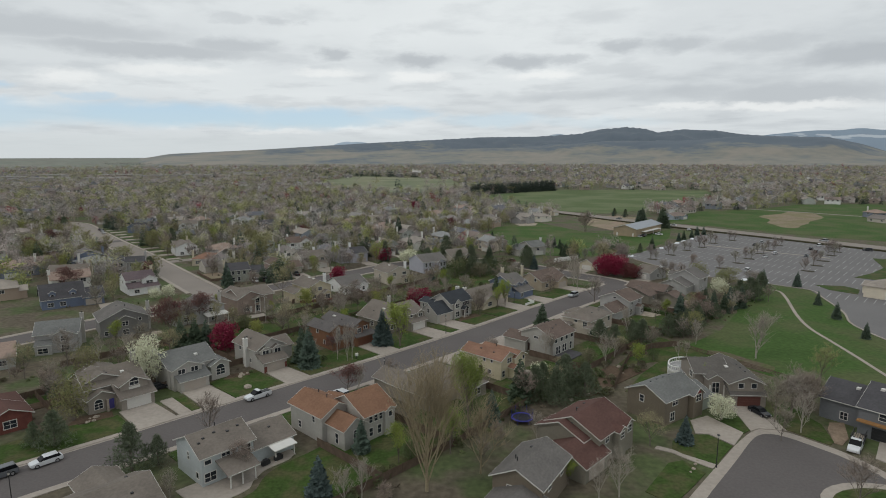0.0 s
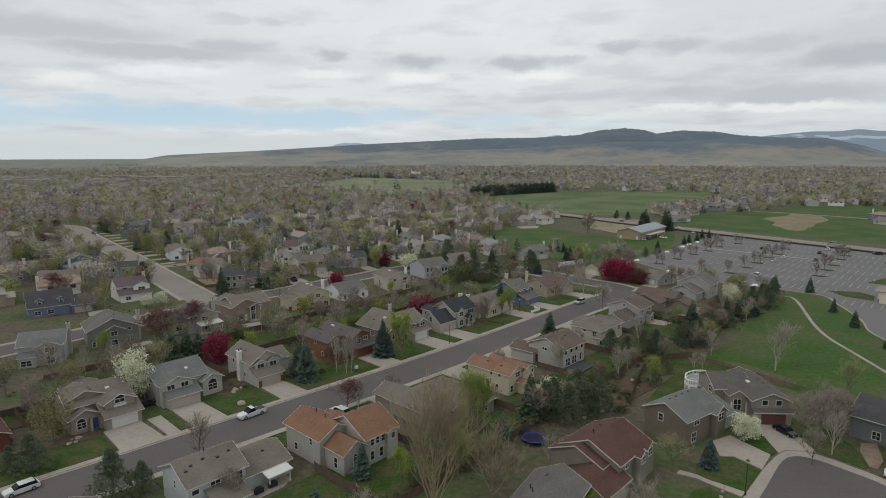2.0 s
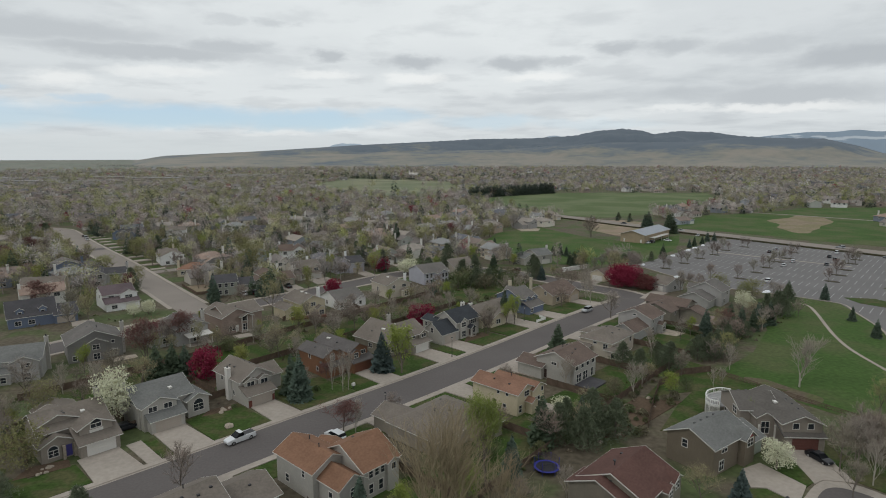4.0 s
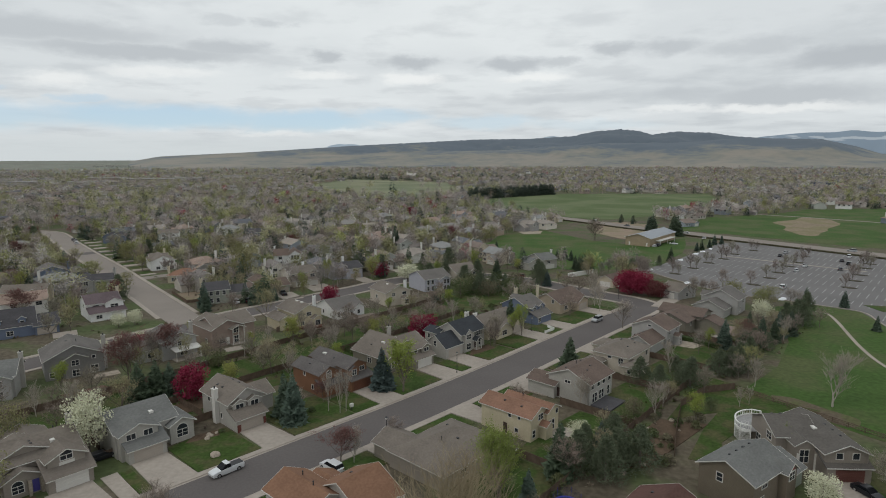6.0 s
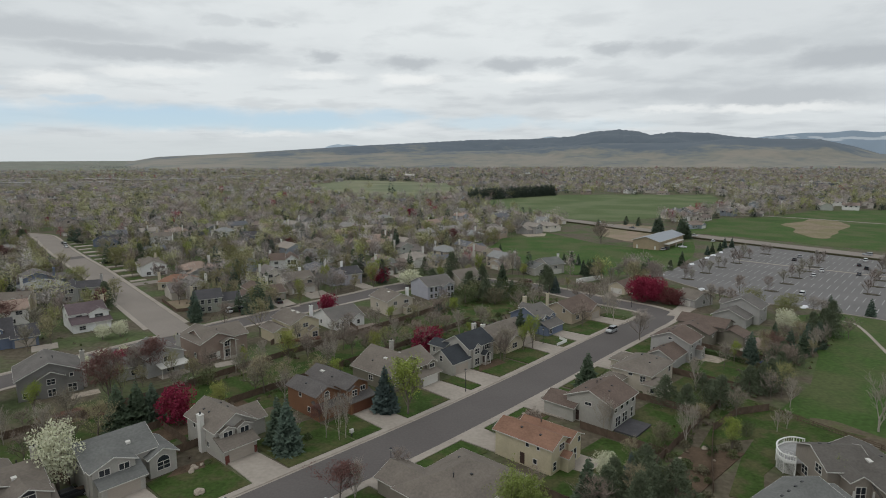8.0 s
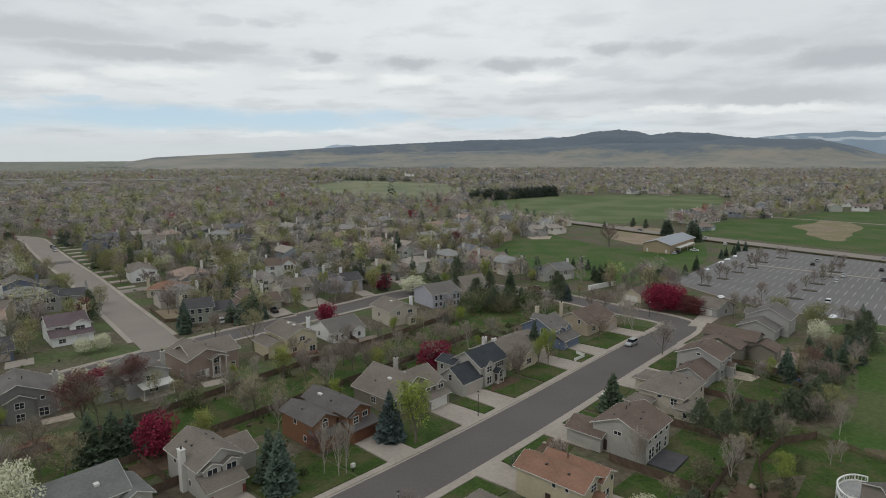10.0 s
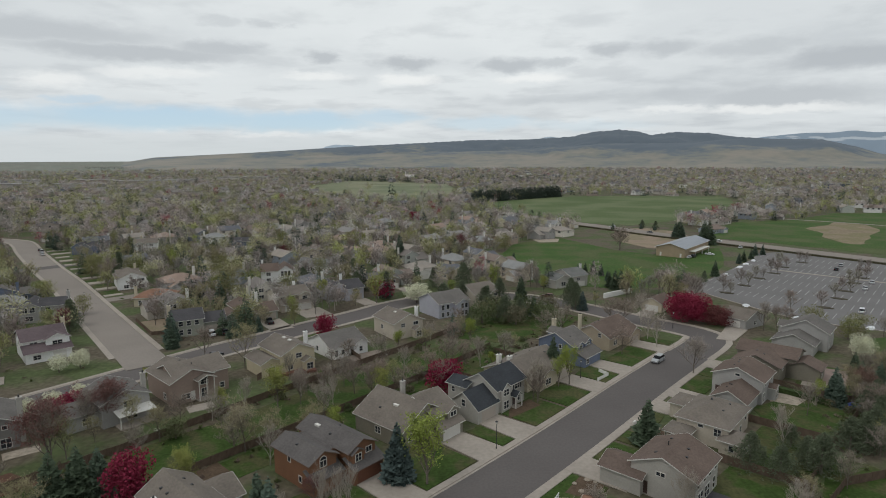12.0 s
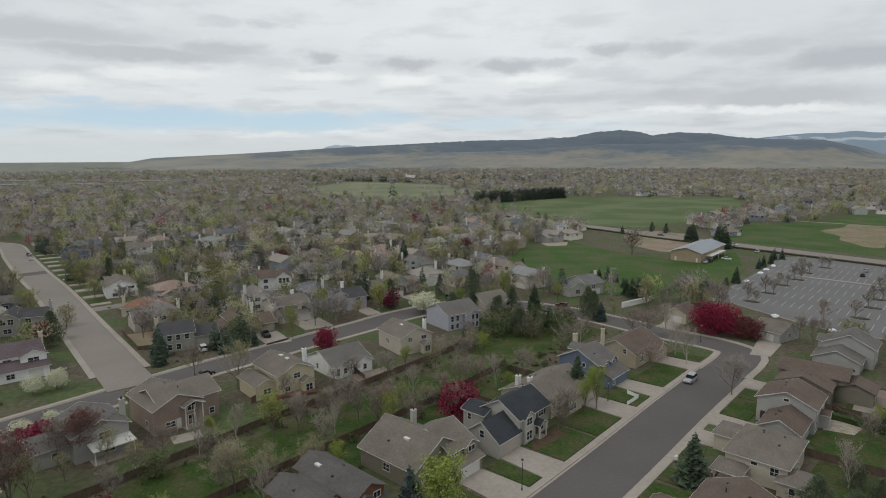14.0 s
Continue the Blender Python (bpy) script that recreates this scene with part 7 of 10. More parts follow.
h = rear_house("beige two-storey house with a small gabled rear porch", -15.0, 232.4, 12)
bl = [B(-5.0, 5, 0, 12, 4.9, "y", 0.42), B(-3.6, -1.0, 11.5, 14.0, 2.6, "y", 0.55, over=0.25)]
body(h, bl, W["beige"], R["tan"])
add_window(h, bl[0], "b", -2.4, 4.1, 1.6, 1.0); add_window(h, bl[1], "b", -2.3, 1.4, 1.5, 1.5); add_window(h, bl[0], "b", 2.0, 4.0, 1.2, 1.1); add_window(h, bl[0], "r", 5, 2.6, 1.2, 1.2); add_chimney(h, -4.6, 9, 5, 8.0, W["white"]); add_vent(h, bl[0], 1, 6, "skylight")

h = rear_house("lavender-grey two-storey house behind tall pines", -1.5, 255.0, 12)
bl = [B(-7, 5, 0, 12, 5.0, "x", 0.42), B(-6, -1, 8, 13.5, 4.6, "y", 0.5)]
body(h, bl, W["lavender"], R["grey"])
for x in (-5, -3.4, 1.5, 3.5):
    add_window(h, bl[1] if x < -1 else bl[0], "b", x, 3.6, 1.0, 1.6)
    add_window(h, bl[1] if x < -1 else bl[0], "b", x, 1.2, 1.0, 1.4)

h = rear_house("beige two-storey house with tall gable windows", 10.5, 267.0, 12)
bl = [B(-7, 4, 0, 12, 5.0, "x", 0.45), B(-6.5, -1, 7, 13.5, 5.0, "y", 0.55)]
body(h, bl, W["beige"], R["tan"])
add_window(h, bl[1], "b", -4, 4.6, 1.4, 1.0); add_window(h, bl[1], "b", -5, 1.5, 1.0, 1.8); add_window(h, bl[1], "b", -3, 1.5, 1.0, 1.8); add_window(h, bl[0], "b", 2, 3.4, 1.2, 1.4)

h = front_house("sage two-storey house with stepped gables and dark cars", -70, 247.5)
bl = [B(0, 8, 2.5, 11, 4.8, "y", 0.42), B(6, 13, 0, 10, 3.0, "x", 0.42), B(-3, 3, 1, 8, 3.2, "y", 0.42)]
body(h, bl, W["sage"], R["brown"])
add_garage(h, bl[1], 10, 4.9, 2.1, M_GTAN); add_window(h, bl[0], "f", 4, 4.0, 1.8, 1.2); add_window(h, bl[2], "f", 0, 1.6, 1.8, 1.3); add_chimney(h, 8.3, 7, 3, 8.2, M_TRIM); add_vent(h, bl[0], 3, 7)

h = front_house("pale beige two-storey house with a wide double garage", -60, 261.5)
bl = [B(0, 12, 3, 13, 5.2, "x", 0.42), B(7.5, 11.8, 1.5, 8, 5.2, "y", 0.42), B(0.5, 12.2, 0, 3.4, 2.7, "front", 0.45, "shed")]
body(h, bl, W["beige"], R["tan"])
add_garage(h, bl[2], 8.8, 4.9, 2.1, M_TRIM); add_garage(h, bl[2], 3.0, 2.6, 2.1, M_TRIM); add_window(h, bl[1], "f", 9.6, 4.1, 1.8, 1.1); add_window(h, bl[0], "f", 5.4, 4.1, 1.6, 1.1); add_window(h, bl[0], "f", 2.0, 4.1, 1.2, 1.1); add_chimney(h, 8.5, 9, 5, 8.6, W["white"])

h = front_house("lavender-grey two-storey house with a blue-grey roof", -44.5, 275.0)
bl = [B(0, 7, 2, 12, 5.2, "y", 0.45), B(5.5, 13, 0, 10.5, 4.6, "x", 0.45)]
body(h, bl, W["lavender"], R["dark"])
add_garage(h, bl[1], 9.6, 4.9, 2.1, M_GTAN); add_window(h, bl[0], "f", 3.5, 4.1, 1.8, 1.2); add_window(h, bl[0], "f", 3.5, 1.6, 1.8, 1.4); add_window(h, bl[1], "f", 9.5, 3.8, 1.6, 0.9); add_chimney(h, 7.4, 8, 5, 8.8, W["white"])

h = front_house("taupe house with dark-trimmed front gables", -31.5, 293.0)
bl = [B(0, 13, 2.5, 11.5, 4.2, "x", 0.45), B(7, 12.5, 0, 8, 3.8, "y", 0.5), B(1, 5, 1, 7, 3.8, "y", 0.5)]
body(h, bl, W["taupe"], R["grey"])
add_window(h, bl[1], "f", 9.7, 3.2, 1.8, 1.0); add_garage(h, bl[1], 9.7, 4.6, 2.1, M_TRIM); add_window(h, bl[2], "f", 3, 1.7, 1.8, 1.4); add_chimney(h, 1, 8, 3, 7.6, W["cream"])

# houses along the wide side street, each from its front left corner
def town_house(label, x, y, yaw, blocks, wall, roof, openings=(), door=None, chimney=None, skylights=()):
    ob = front_house(label, x, y, yaw, "side street houses")
    body(ob, blocks, W[wall], R[roof])
    for i, side, along, z, w, hh in openings:
        add_window(ob, blocks[i], side, along, z, w, hh)
    if door:
        add_garage(ob, blocks[door[0]], door[1], door[2], 2.1, door[3])
    if chimney:
        add_chimney(ob, *chimney)
    for i, along, across in skylights:
        add_vent(ob, blocks[i], along, across, "skylight")
    TOWN.append((x + 6 * math.cos(radians(yaw)) - 5 * math.sin(radians(yaw)), y + 6 * math.sin(radians(yaw)) + 5 * math.cos(radians(yaw))))
    return ob


TOWN = [(-10, 262), (0, 285)]
town_house("slate-blue cottage with steep dark roof and white dormers", -131, 190.5, 38, [B(0, 12.5, 1, 10, 3.6, "x", 0.95), B(12, 18.2, 0, 9, 3.0, "x", 0.55), B(2.2, 4.2, 1.6, 5.5, 5.4, "y", 0.7, over=0.2), B(8.2, 10.2, 1.6, 5.5, 5.4, "y", 0.7, over=0.2)], "blue", "dark", ((2, "f", 3.2, 4.3, 0.9, 1.0), (3, "f", 9.2, 4.3, 0.9, 1.0), (0, "f", 2.5, 1.5, 1.6, 1.3), (0, "f", 6, 1.5, 1.6, 1.3), (0, "r", 6, 4.4, 1.0, 1.2)), (1, 15, 4.9, M_GTAN))
town_house("white two-storey house with a plum-brown roof and brick chimney", -114, 213, 42, [B(0, 10, 2, 12, 5.2, "x", 0.45), B(5, 10.4, 0.4, 8, 5.2, "y", 0.45), B(0, 10.4, -1.6, 2, 2.7, "front", 0.4, "shed")], "white", "plum", ((1, "f", 7.6, 4.0, 2.2, 1.2), (0, "f", 2.5, 4.0, 1.6, 1.2), (2, "f", 2.5, 1.4, 1.6, 1.1), (0, "r", 7, 1.6, 1.4, 1.2), (0, "l", 7, 4, 1.2, 1.2)), (2, 7.6, 3.0, M_TRIM), (10.6, 8, 3, 8.8, W["cream"]))
town_house("blue-grey two-storey house with a white-framed gable window", -141, 250.5, 22, [B(0, 6, 0, 10, 5.2, "y", 0.6), B(5.5, 13, 2, 10, 5.0, "x", 0.45)], "grey", "dark", ((0, "f", 2, 4.3, 1.4, 1.6), (0, "f", 4, 4.3, 1.4, 1.6), (0, "f", 3, 1.5, 2.0, 1.3), (1, "f", 8, 3.8, 1.4, 1.2), (1, "f", 11, 1.4, 1.4, 1.2)), None, (13.4, 6, 0, 8.6, W["grey"]))
town_house("slate-blue two-storey house with a broad gable", -169, 271, 40, [B(0, 12, 0, 11, 4.6, "y", 0.42), B(11, 17, 2, 10, 3.2, "x", 0.42)], "blue", "grey", ((0, "f", 4, 3.4, 1.4, 1.2), (0, "f", 8, 3.4, 1.4, 1.2), (1, "f", 14, 1.5, 1.6, 1.2)), None, (12.2, 2, 0, 8.0, W["blue"]))
town_house("yellow-beige two-storey house with a low tan roof", -157, 233.5, 16, [B(0, 14, 0, 9, 5.0, "x", 0.4), B(8, 13.6, -2, 5, 4.8, "y", 0.4)], "yellow", "tan", ((0, "f", 2.5, 3.9, 1.6, 1.2), (0, "f", 5.6, 3.9, 1.6, 1.2), (1, "f", 10.8, 3.8, 1.8, 1.2), (0, "f", 3, 1.5, 2.0, 1.3), (1, "f", 10.8, 1.4, 2.4, 1.4)), None, (14.3, 5, 0, 8.2, W["cream"]))
ob = town_house("white house with a low gable and a corner balcony", -134.5, 299.6, 33, [B(0, 10.5, 0, 15, 4.4, "y", 0.42), B(1, 9, 9, 17, 4.6, "x", 0.42)], "white", "tan", ((0, "f", 3, 1.2, 1.6, 1.2), (0, "f", 6.0, 3.3, 1.2, 1.2), (0, "f", 8.6, 3.2, 2.2, 1.7), (0, "l", 4, 3.2, 1.4, 1.2), (0, "f", 8.6, 0.9, 2.2, 1.5)), None, (8, 13, 3, 8.4, W["cream"]))
bm = bmesh.new(); box(bm, 6.2, 10.7, -2.2, 0, 2.35, 2.55); part("balcony", bm, M_TRIM, ob)
bm = bmesh.new(); box(bm, 6.2, 10.7, -2.25, -2.15, 2.55, 3.5); part("balcony_rail", bm, M_TRIM, ob)
for x in (6.3, 10.5):
    bm = bmesh.new(); box(bm, x, x + 0.16, -2.2, -2.04, 0, 2.35); part("balcony_post", bm, M_TRIM, ob)
town_house("cream bungalow under a low rust-tan hipped roof", -115, 272.5, 8, [B(0, 13, 0, 10, 3.2, "x", 0.42, "hip"), B(8, 12.4, -2, 4, 3.0, "y", 0.45)], "cream", "rose", ((0, "f", 2.5, 1.5, 1.8, 1.3), (0, "f", 5.6, 1.5, 1.6, 1.3), (1, "f", 10.2, 1.5, 1.8, 1.3)), None, (-0.4, 4, 0, 6.6, W["cream"]))
town_house("sage two-storey house with a dark roof and stone end chimney", -84.6, 233.8, 28, [B(0, 8.5, 0, 9, 5.1, "x", 0.5), B(8, 15, 1.5, 9.5, 3.4, "x", 0.5)], "sage", "dark", ((0, "f", 2.2, 4.0, 1.1, 1.4), (0, "f", 4.4, 4.0, 1.1, 1.4), (0, "f", 6.6, 4.0, 1.1, 1.4), (0, "f", 2.2, 1.4, 1.1, 1.5), (0, "f", 4.4, 1.4, 1.1, 1.5), (0, "l", 6.5, 4.0, 0.9, 1.2)), (1, 11.6, 4.6, M_GTAN), (-0.5, 4.5, 0, 8.9, W["cream"]))
town_house("white two-storey house with tall gable windows and brown roof", -79.5, 308.5, 16, [B(0, 7, 2, 12, 5.2, "x", 0.5), B(7, 13, 0, 12, 5.4, "y", 0.7)], "white", "brown", ((1, "f", 8.6, 4.3, 1.0, 1.9), (1, "f", 10.0, 4.3, 1.0, 1.9), (1, "f", 11.4, 4.3, 1.0, 1.9), (1, "f", 10, 1.4, 2.2, 1.4), (0, "f", 3, 3.9, 1.6, 1.2), (0, "f", 3, 1.5, 1.6, 1.2)), None, (0.6, 9, 3, 9, W["white"]))
town_house("white bungalow with a grey roof and four skylights", -71.5, 338, -22, [B(0, 17, 0, 11, 3.3, "x", 0.45), B(0, 6, -2, 6, 3.2, "y", 0.5)], "white", "sagegrey", ((1, "f", 3, 1.5, 2.0, 1.4), (0, "f", 9, 1.6, 1.6, 1.2), (0, "f", 13, 1.6, 1.6, 1.2)), None, None, ((0, 8, 2.4), (0, 10, 2.4), (0, 12, 2.4)))
town_house("cream house with two low gables behind the turning place", -74, 369, 34, [B(0, 8, 0, 10, 4.0, "y", 0.45), B(7, 14, 3, 12, 4.6, "y", 0.5)], "cream", "tan", ((0, "f", 4, 1.6, 1.8, 1.4), (1, "f", 10.5, 3.4, 1.6, 1.2)), None, (-0.4, 6, 0, 8, W["cream"]))
town_house("navy two-storey house with a charcoal roof", -123, 403.5, 14, [B(0, 13, 0, 9, 5, "x", 0.45), B(2, 6.5, -1.5, 5, 5, "y", 0.5)], "blue", "dark", ((1, "f", 3.6, 4.1, 1.2, 1.4), (1, "f", 5.0, 4.1, 1.2, 1.4), (0, "f", 10, 3.8, 1.6, 1.2)), (0, 10, 4.8, M_TRIM))
town_house("slate-blue house with three stepped white-trimmed gables", -207, 389, 6, [B(0, 6, 3, 13, 4.2, "y", 0.7), B(5, 11, 1.5, 13, 4.2, "y", 0.7), B(10, 16, 0, 12, 3.6, "y", 0.7)], "blue", "dark", ((0, "f", 3, 3.2, 1.4, 1.2), (1, "f", 8, 3.2, 1.4, 1.2), (2, "f", 13, 1.5, 1.6, 1.2)), None, (16.4, 5, 0, 8.5, W["grey"]))
town_house("white stucco house with a shallow tan roof", -178, 402, 18, [B(0, 12, 0, 10, 4.6, "x", 0.4), B(1, 6, -2, 5, 4.4, "y", 0.4)], "white", "tan", ((1, "f", 3.5, 3.5, 1.4, 1.3), (0, "f", 9, 3.5, 1.6, 1.2), (1, "f", 3.5, 1.3, 1.8, 1.3)), (0, 9.3, 4.6, M_TRIM), (3, 9, 3, 8, W["cream"]))
town_house("beige two-storey house by the far end of the street", -217, 457, -20, [B(0, 14, 0, 10, 4.8, "x", 0.42), B(8, 13, -2, 6, 4.6, "y", 0.45)], "beige", "tan", ((0, "f", 3, 3.6, 1.6, 1.2), (1, "f", 10.5, 3.6, 1.6, 1.2)), (1, 10.5, 4.4, M_TRIM), (6, 8, 3, 8.4, W["cream"]))
flat("road", [(-93, 343), (-78, 338), (-70, 345), (-74, 356), (-84, 364), (-88, 398), (-105, 398), (-103, 372), (-100, 352)], 0.05, M_ASPHALT_OLD, "pale concrete turning place between houses", 0.1)
ribbon("road", [(-137, 277), (-126, 287), (-110, 303), (-95, 318)], -3.3, 3.3, 0.04, M_ASPHALT_OLD, "narrow pale side lane", 0.1)
fence([(-104.5, 252.5), (-92.5, 237), (-88, 238.5)], "low plank fence round a sand yard", 1.2)
flat("patio", [(-103.5, 252), (-92.3, 238.2), (-86.5, 241), (-95, 257)], 0.06, M_DIRT, "bare sandy yard behind a plank fence", 0.1, category="yard")

h = front_house("pale house by the field with a grey roof and tall chimney", 42.5, 294.5, 28)
bl = [B(0, 8, 1, 9, 3.6, "y", 0.45), B(7, 16, 0, 11, 4.6, "x", 0.42)]
body(h, bl, W["greige"], R["sagegrey"])
add_window(h, bl[0], "f", 4, 1.8, 2.2, 1.6); add_window(h, bl[1], "f", 11, 3.2, 1.6, 1.1); add_garage(h, bl[1], 12, 4.9, 2.1, M_TRIM); add_chimney(h, 16.4, 5, 0, 8.2, M_TRIM)

h = front_house("small beige garage with a white front gable", 65.0, 262.0, 317)
bl = [B(0, 7, 0, 10, 3.0, "y", 0.5)]
body(h, bl, W["cream"], R["brown"]); add_garage(h, bl[0], 3.5, 4.6, 2.1, M_TRIM); add_window(h, bl[0], "l", 5, 1.6)
h = front_house("grey garage house beside the crimson trees", 84, 243.5, 300)
bl = [B(0, 8, 0, 10, 3.0, "x", 0.45)]
body(h, bl, W["grey"], R["tan"]); add_garage(h, bl[0], 4, 4.6, 2.1, M_TRIM); add_window(h, bl[0], "r", 5, 1.6)

# ---- plainer houses of the neighbourhood ----
M_ANYWALL = mat("assorted_siding", (0.4, 0.36, 0.3), 0.75, 0.1, 3.0, 0.5, palette=[(0.44, 0.40, 0.35), (0.60, 0.53, 0.42), (0.30, 0.29, 0.28), (0.50, 0.43, 0.34), (0.17, 0.19, 0.235), (0.68, 0.66, 0.62), (0.34, 0.26, 0.20), (0.38, 0.39, 0.36), (0.66, 0.61, 0.54), (0.28, 0.31, 0.35)])
M_ANYROOF = mat("assorted_shingles", (0.14, 0.13, 0.12), 0.92, 0.2, 2.2, 0.25, bump=0.4, palette=[(0.24, 0.228, 0.215), (0.275, 0.245, 0.215), (0.20, 0.16, 0.138), (0.125, 0.128, 0.14), (0.29, 0.255, 0.22), (0.185, 0.165, 0.152), (0.29, 0.215, 0.175), (0.245, 0.245, 0.24)])


def plain_house(label, kind):
    """wall and roof in one piece each, so that each house has one colour"""
    ob = thing("house", label, "house", Matrix(), "neighbourhood houses")
    if kind == 0:
        bl = [B(-6.5, 6.5, -4.5, 5.5, 5.1, "x", 0.45), B(-0.5, 6.0, -7, 0, 3.0, "y", 0.45)]
        wins = ((0, "f", -4.5, 4.0), (0, "f", -4.5, 1.5), (0, "b", -4, 4.0), (0, "b", 3, 4.0), (0, "b", -2, 1.5), (0, "l", 0, 4.0), (0, "r", 1, 4.0))
        gar = (1, 2.8)
    elif kind == 1:
        bl = [B(-7.5, 7.5, -5, 6, 3.0, "x", 0.42), B(1.0, 7.2, -7.5, 0, 2.9, "y", 0.42)]
        wins = ((0, "f", -5, 1.6), (0, "f", -2, 1.6), (0, "b", -5, 1.6), (0, "b", 4, 1.6), (0, "l", 0, 1.6), (0, "r", 2, 1.6))
        gar = (1, 4.1)
    elif kind == 2:
        bl = [B(-6, 2, -4, 7, 5.2, "y", 0.5), B(0, 7, -6, 4, 3.1, "x", 0.5)]
        wins = ((0, "f", -4, 4.1), (0, "f", -4, 1.6), (0, "b", -4, 4.1), (0, "b", -0.5, 4.1), (0, "l", 0, 4.1), (0, "l", 4, 1.6), (1, "r", 0, 1.6), (0, "b", -2, 1.5))
        gar = (1, 3.6)
    else:
        bl = [B(-7, 7, -5, 6, 4.4, "x", 0.4, "hip"), B(-6.4, 0, -7.5, 0, 3.0, "y", 0.42)]
        wins = ((0, "f", 4, 3.3), (0, "f", 4, 1.3), (0, "b", -4, 3.3), (0, "b", 2, 3.3), (0, "l", 0, 3.3), (0, "r", 0, 3.3))
        gar = (1, -3.2)
    w, r = bmesh.new(), bmesh.new()
    for b in bl:
        prism(w, *b[:4], -0.3, b[4], b[5], b[6], b[7])
        roof_body(r, *b[:4], b[4], b[5], b[6], b[8], b[7])
    part("wall", w, M_ANYWALL, ob)
    top = part("roof", r, M_ANYROOF, ob)
    for b in bl:
        boards(top, *b[:4], b[4], b[5], b[6], b[8], b[7], M_TRIM, rakes_only=True)
    for i, side, along, z in wins[:5]:
        add_window(ob, bl[i], side, along, z, 1.7, 1.2)
    add_garage(ob, bl[gar[0]], gar[1], 4.7, 2.1, M_TRIM)
    if kind != 1:
        add_chimney(ob, 6.6 if kind != 2 else -6.3, 2, 0, 8.4, M_TRIM)
    return ob


PLAIN = [plain_house("two-storey frame house with a garage wing", 0), plain_house("low frame bungalow with a front garage", 1), plain_house("two-storey gabled frame house with shingle roof", 2), plain_house("hip-roofed frame house with a garage", 3)]
_placed = set()
HOUSES = list(TOWN) + [(-64, 254), (-54, 268), (-38, 282), (-25, 300), (50, 300)]


def place_house(x, y, yaw, kind=None):
    kind = random.Random(int(x * 7 + y * 13)).randrange(4) if kind is None else kind
    p = PLAIN[kind]
    ob = p if p.name not in _placed else copy_thing(p, Matrix())
    _placed.add(p.name)
    ob.matrix_basis = pose(x, y, 0, 0, 0, yaw)
    HOUSES.append((x, y))
    return ob


for x, y, yaw, kind in ((-24, 310, 34, 2), (-13, 325, 34, 3), (-18, 356, 34, 2), (0, 324, 124, 1), (24, 340, 34, 2), (30, 318, 304, 0)):
    place_house(x, y, yaw, kind)
for x, y, yaw, kind in ((-112, 138, 214, 1), (-182, 252, 40, 3), (204, 541, 30, 2), (218, 556, 30, 2), (233, 575, 40, 0), (255, 598, 40, 1), (275, 590, 130, 3), (297, 596, 20, 1), (360, 632, 20, 2), (388, 616, 70, 0), (340, 446, 100, 1), (300, 620, 30, 2), (330, 640, 60, 0), (360, 480, 100, 3)):
    place_house(x, y, yaw, kind)


def near_line(x, y, line, gap):
    p = Vector((x, y))
    for a, b in zip(line, line[1:]):
        a, b = Vector(a), Vector(b)
        d = b - a
        t = max(0.0, min(1.0, (p - a).dot(d) / d.length_squared))
        if (a + d * t - p).length < gap:
            return True
    return False


def inside(x, y, poly):
    hit = False
    for (x0, y0), (x1, y1) in zip(poly, poly[1:] + poly[:1]):
        if (y0 > y) != (y1 > y) and x < (x1 - x0) * (y - y0) / (y1 - y0) + x0:
            hit = not hit
    return hit


OPEN = [  # land without houses or garden trees
    [(84, 408), (120, 394), (160, 396), (192, 440), (176, 512), (130, 524), (98, 500), (84, 450)],
    [(22, 340), (33, 306), (72, 290), (98, 296), (150, 372), (165, 410), (128, 400), (78, 450), (44, 425)],
    [(42, 734), (90, 800), (160, 868), (385, 850), (330, 690), (205, 550), (165, 490), (121, 500), (90, 570), (70, 650)],
    [(-241, 1170), (-193, 1486), (28, 1267), (44, 861), (-56, 777), (-153, 912)],
    [(165, 430), (236, 530), (300, 552), (380, 610), (500, 600), (420, 440), (340, 360), (300, 235), (360, 140), (240, 130), (90, 290), (100, 300), (150, 372)],
    [(60, 148), (99, 186), (150, 235), (200, 130), (185, 60), (92, 110)],
    [(84, 225), (100, 212), (150, 232), (122, 300), (97, 296)],
    [(-102, 92), (-40, 60), (120, 60), (110, 240), (45, 290), (-20, 275), (-110, 195)],
]


def in_view(x, y, slack=3.0):
    """whether the place can be seen from somewhere on the flight"""
    return abs(math.degrees(math.atan2(x + 5, y - 5 + 0.001))) < 38 + slack or abs(math.degrees(math.atan2(x + 11, y - 77))) < 38 + slack


def free(x, y, road=11):
    if any(inside(x, y, p) for p in OPEN):
        return False
    return not (near_line(x, y, LONG, road + 4) or near_line(x, y, BEND, road) or near_line(x, y, ARTERY, road + 6) or near_line(x, y, CROSS, road) or near_line(x, y, MAIN, road))


def forecourt(x, y):
    """the open side of a house, where drives and lawns keep tall trees away"""
    for a, b in TOWN + [(50, 300), (-24, 310), (-13, 325), (-18, 356), (0, 324), (24, 340), (30, 318), (204, 541), (218, 556), (233, 575), (255, 598), (275, 590)]:
        u = Vector((-8 - a, 55 - b)).normalized()
        v = Vector((x - a, y - b))
        if -3 < v.dot(u) < 20 and abs(v.cross(u)) < 7.5:
            return True
    return False


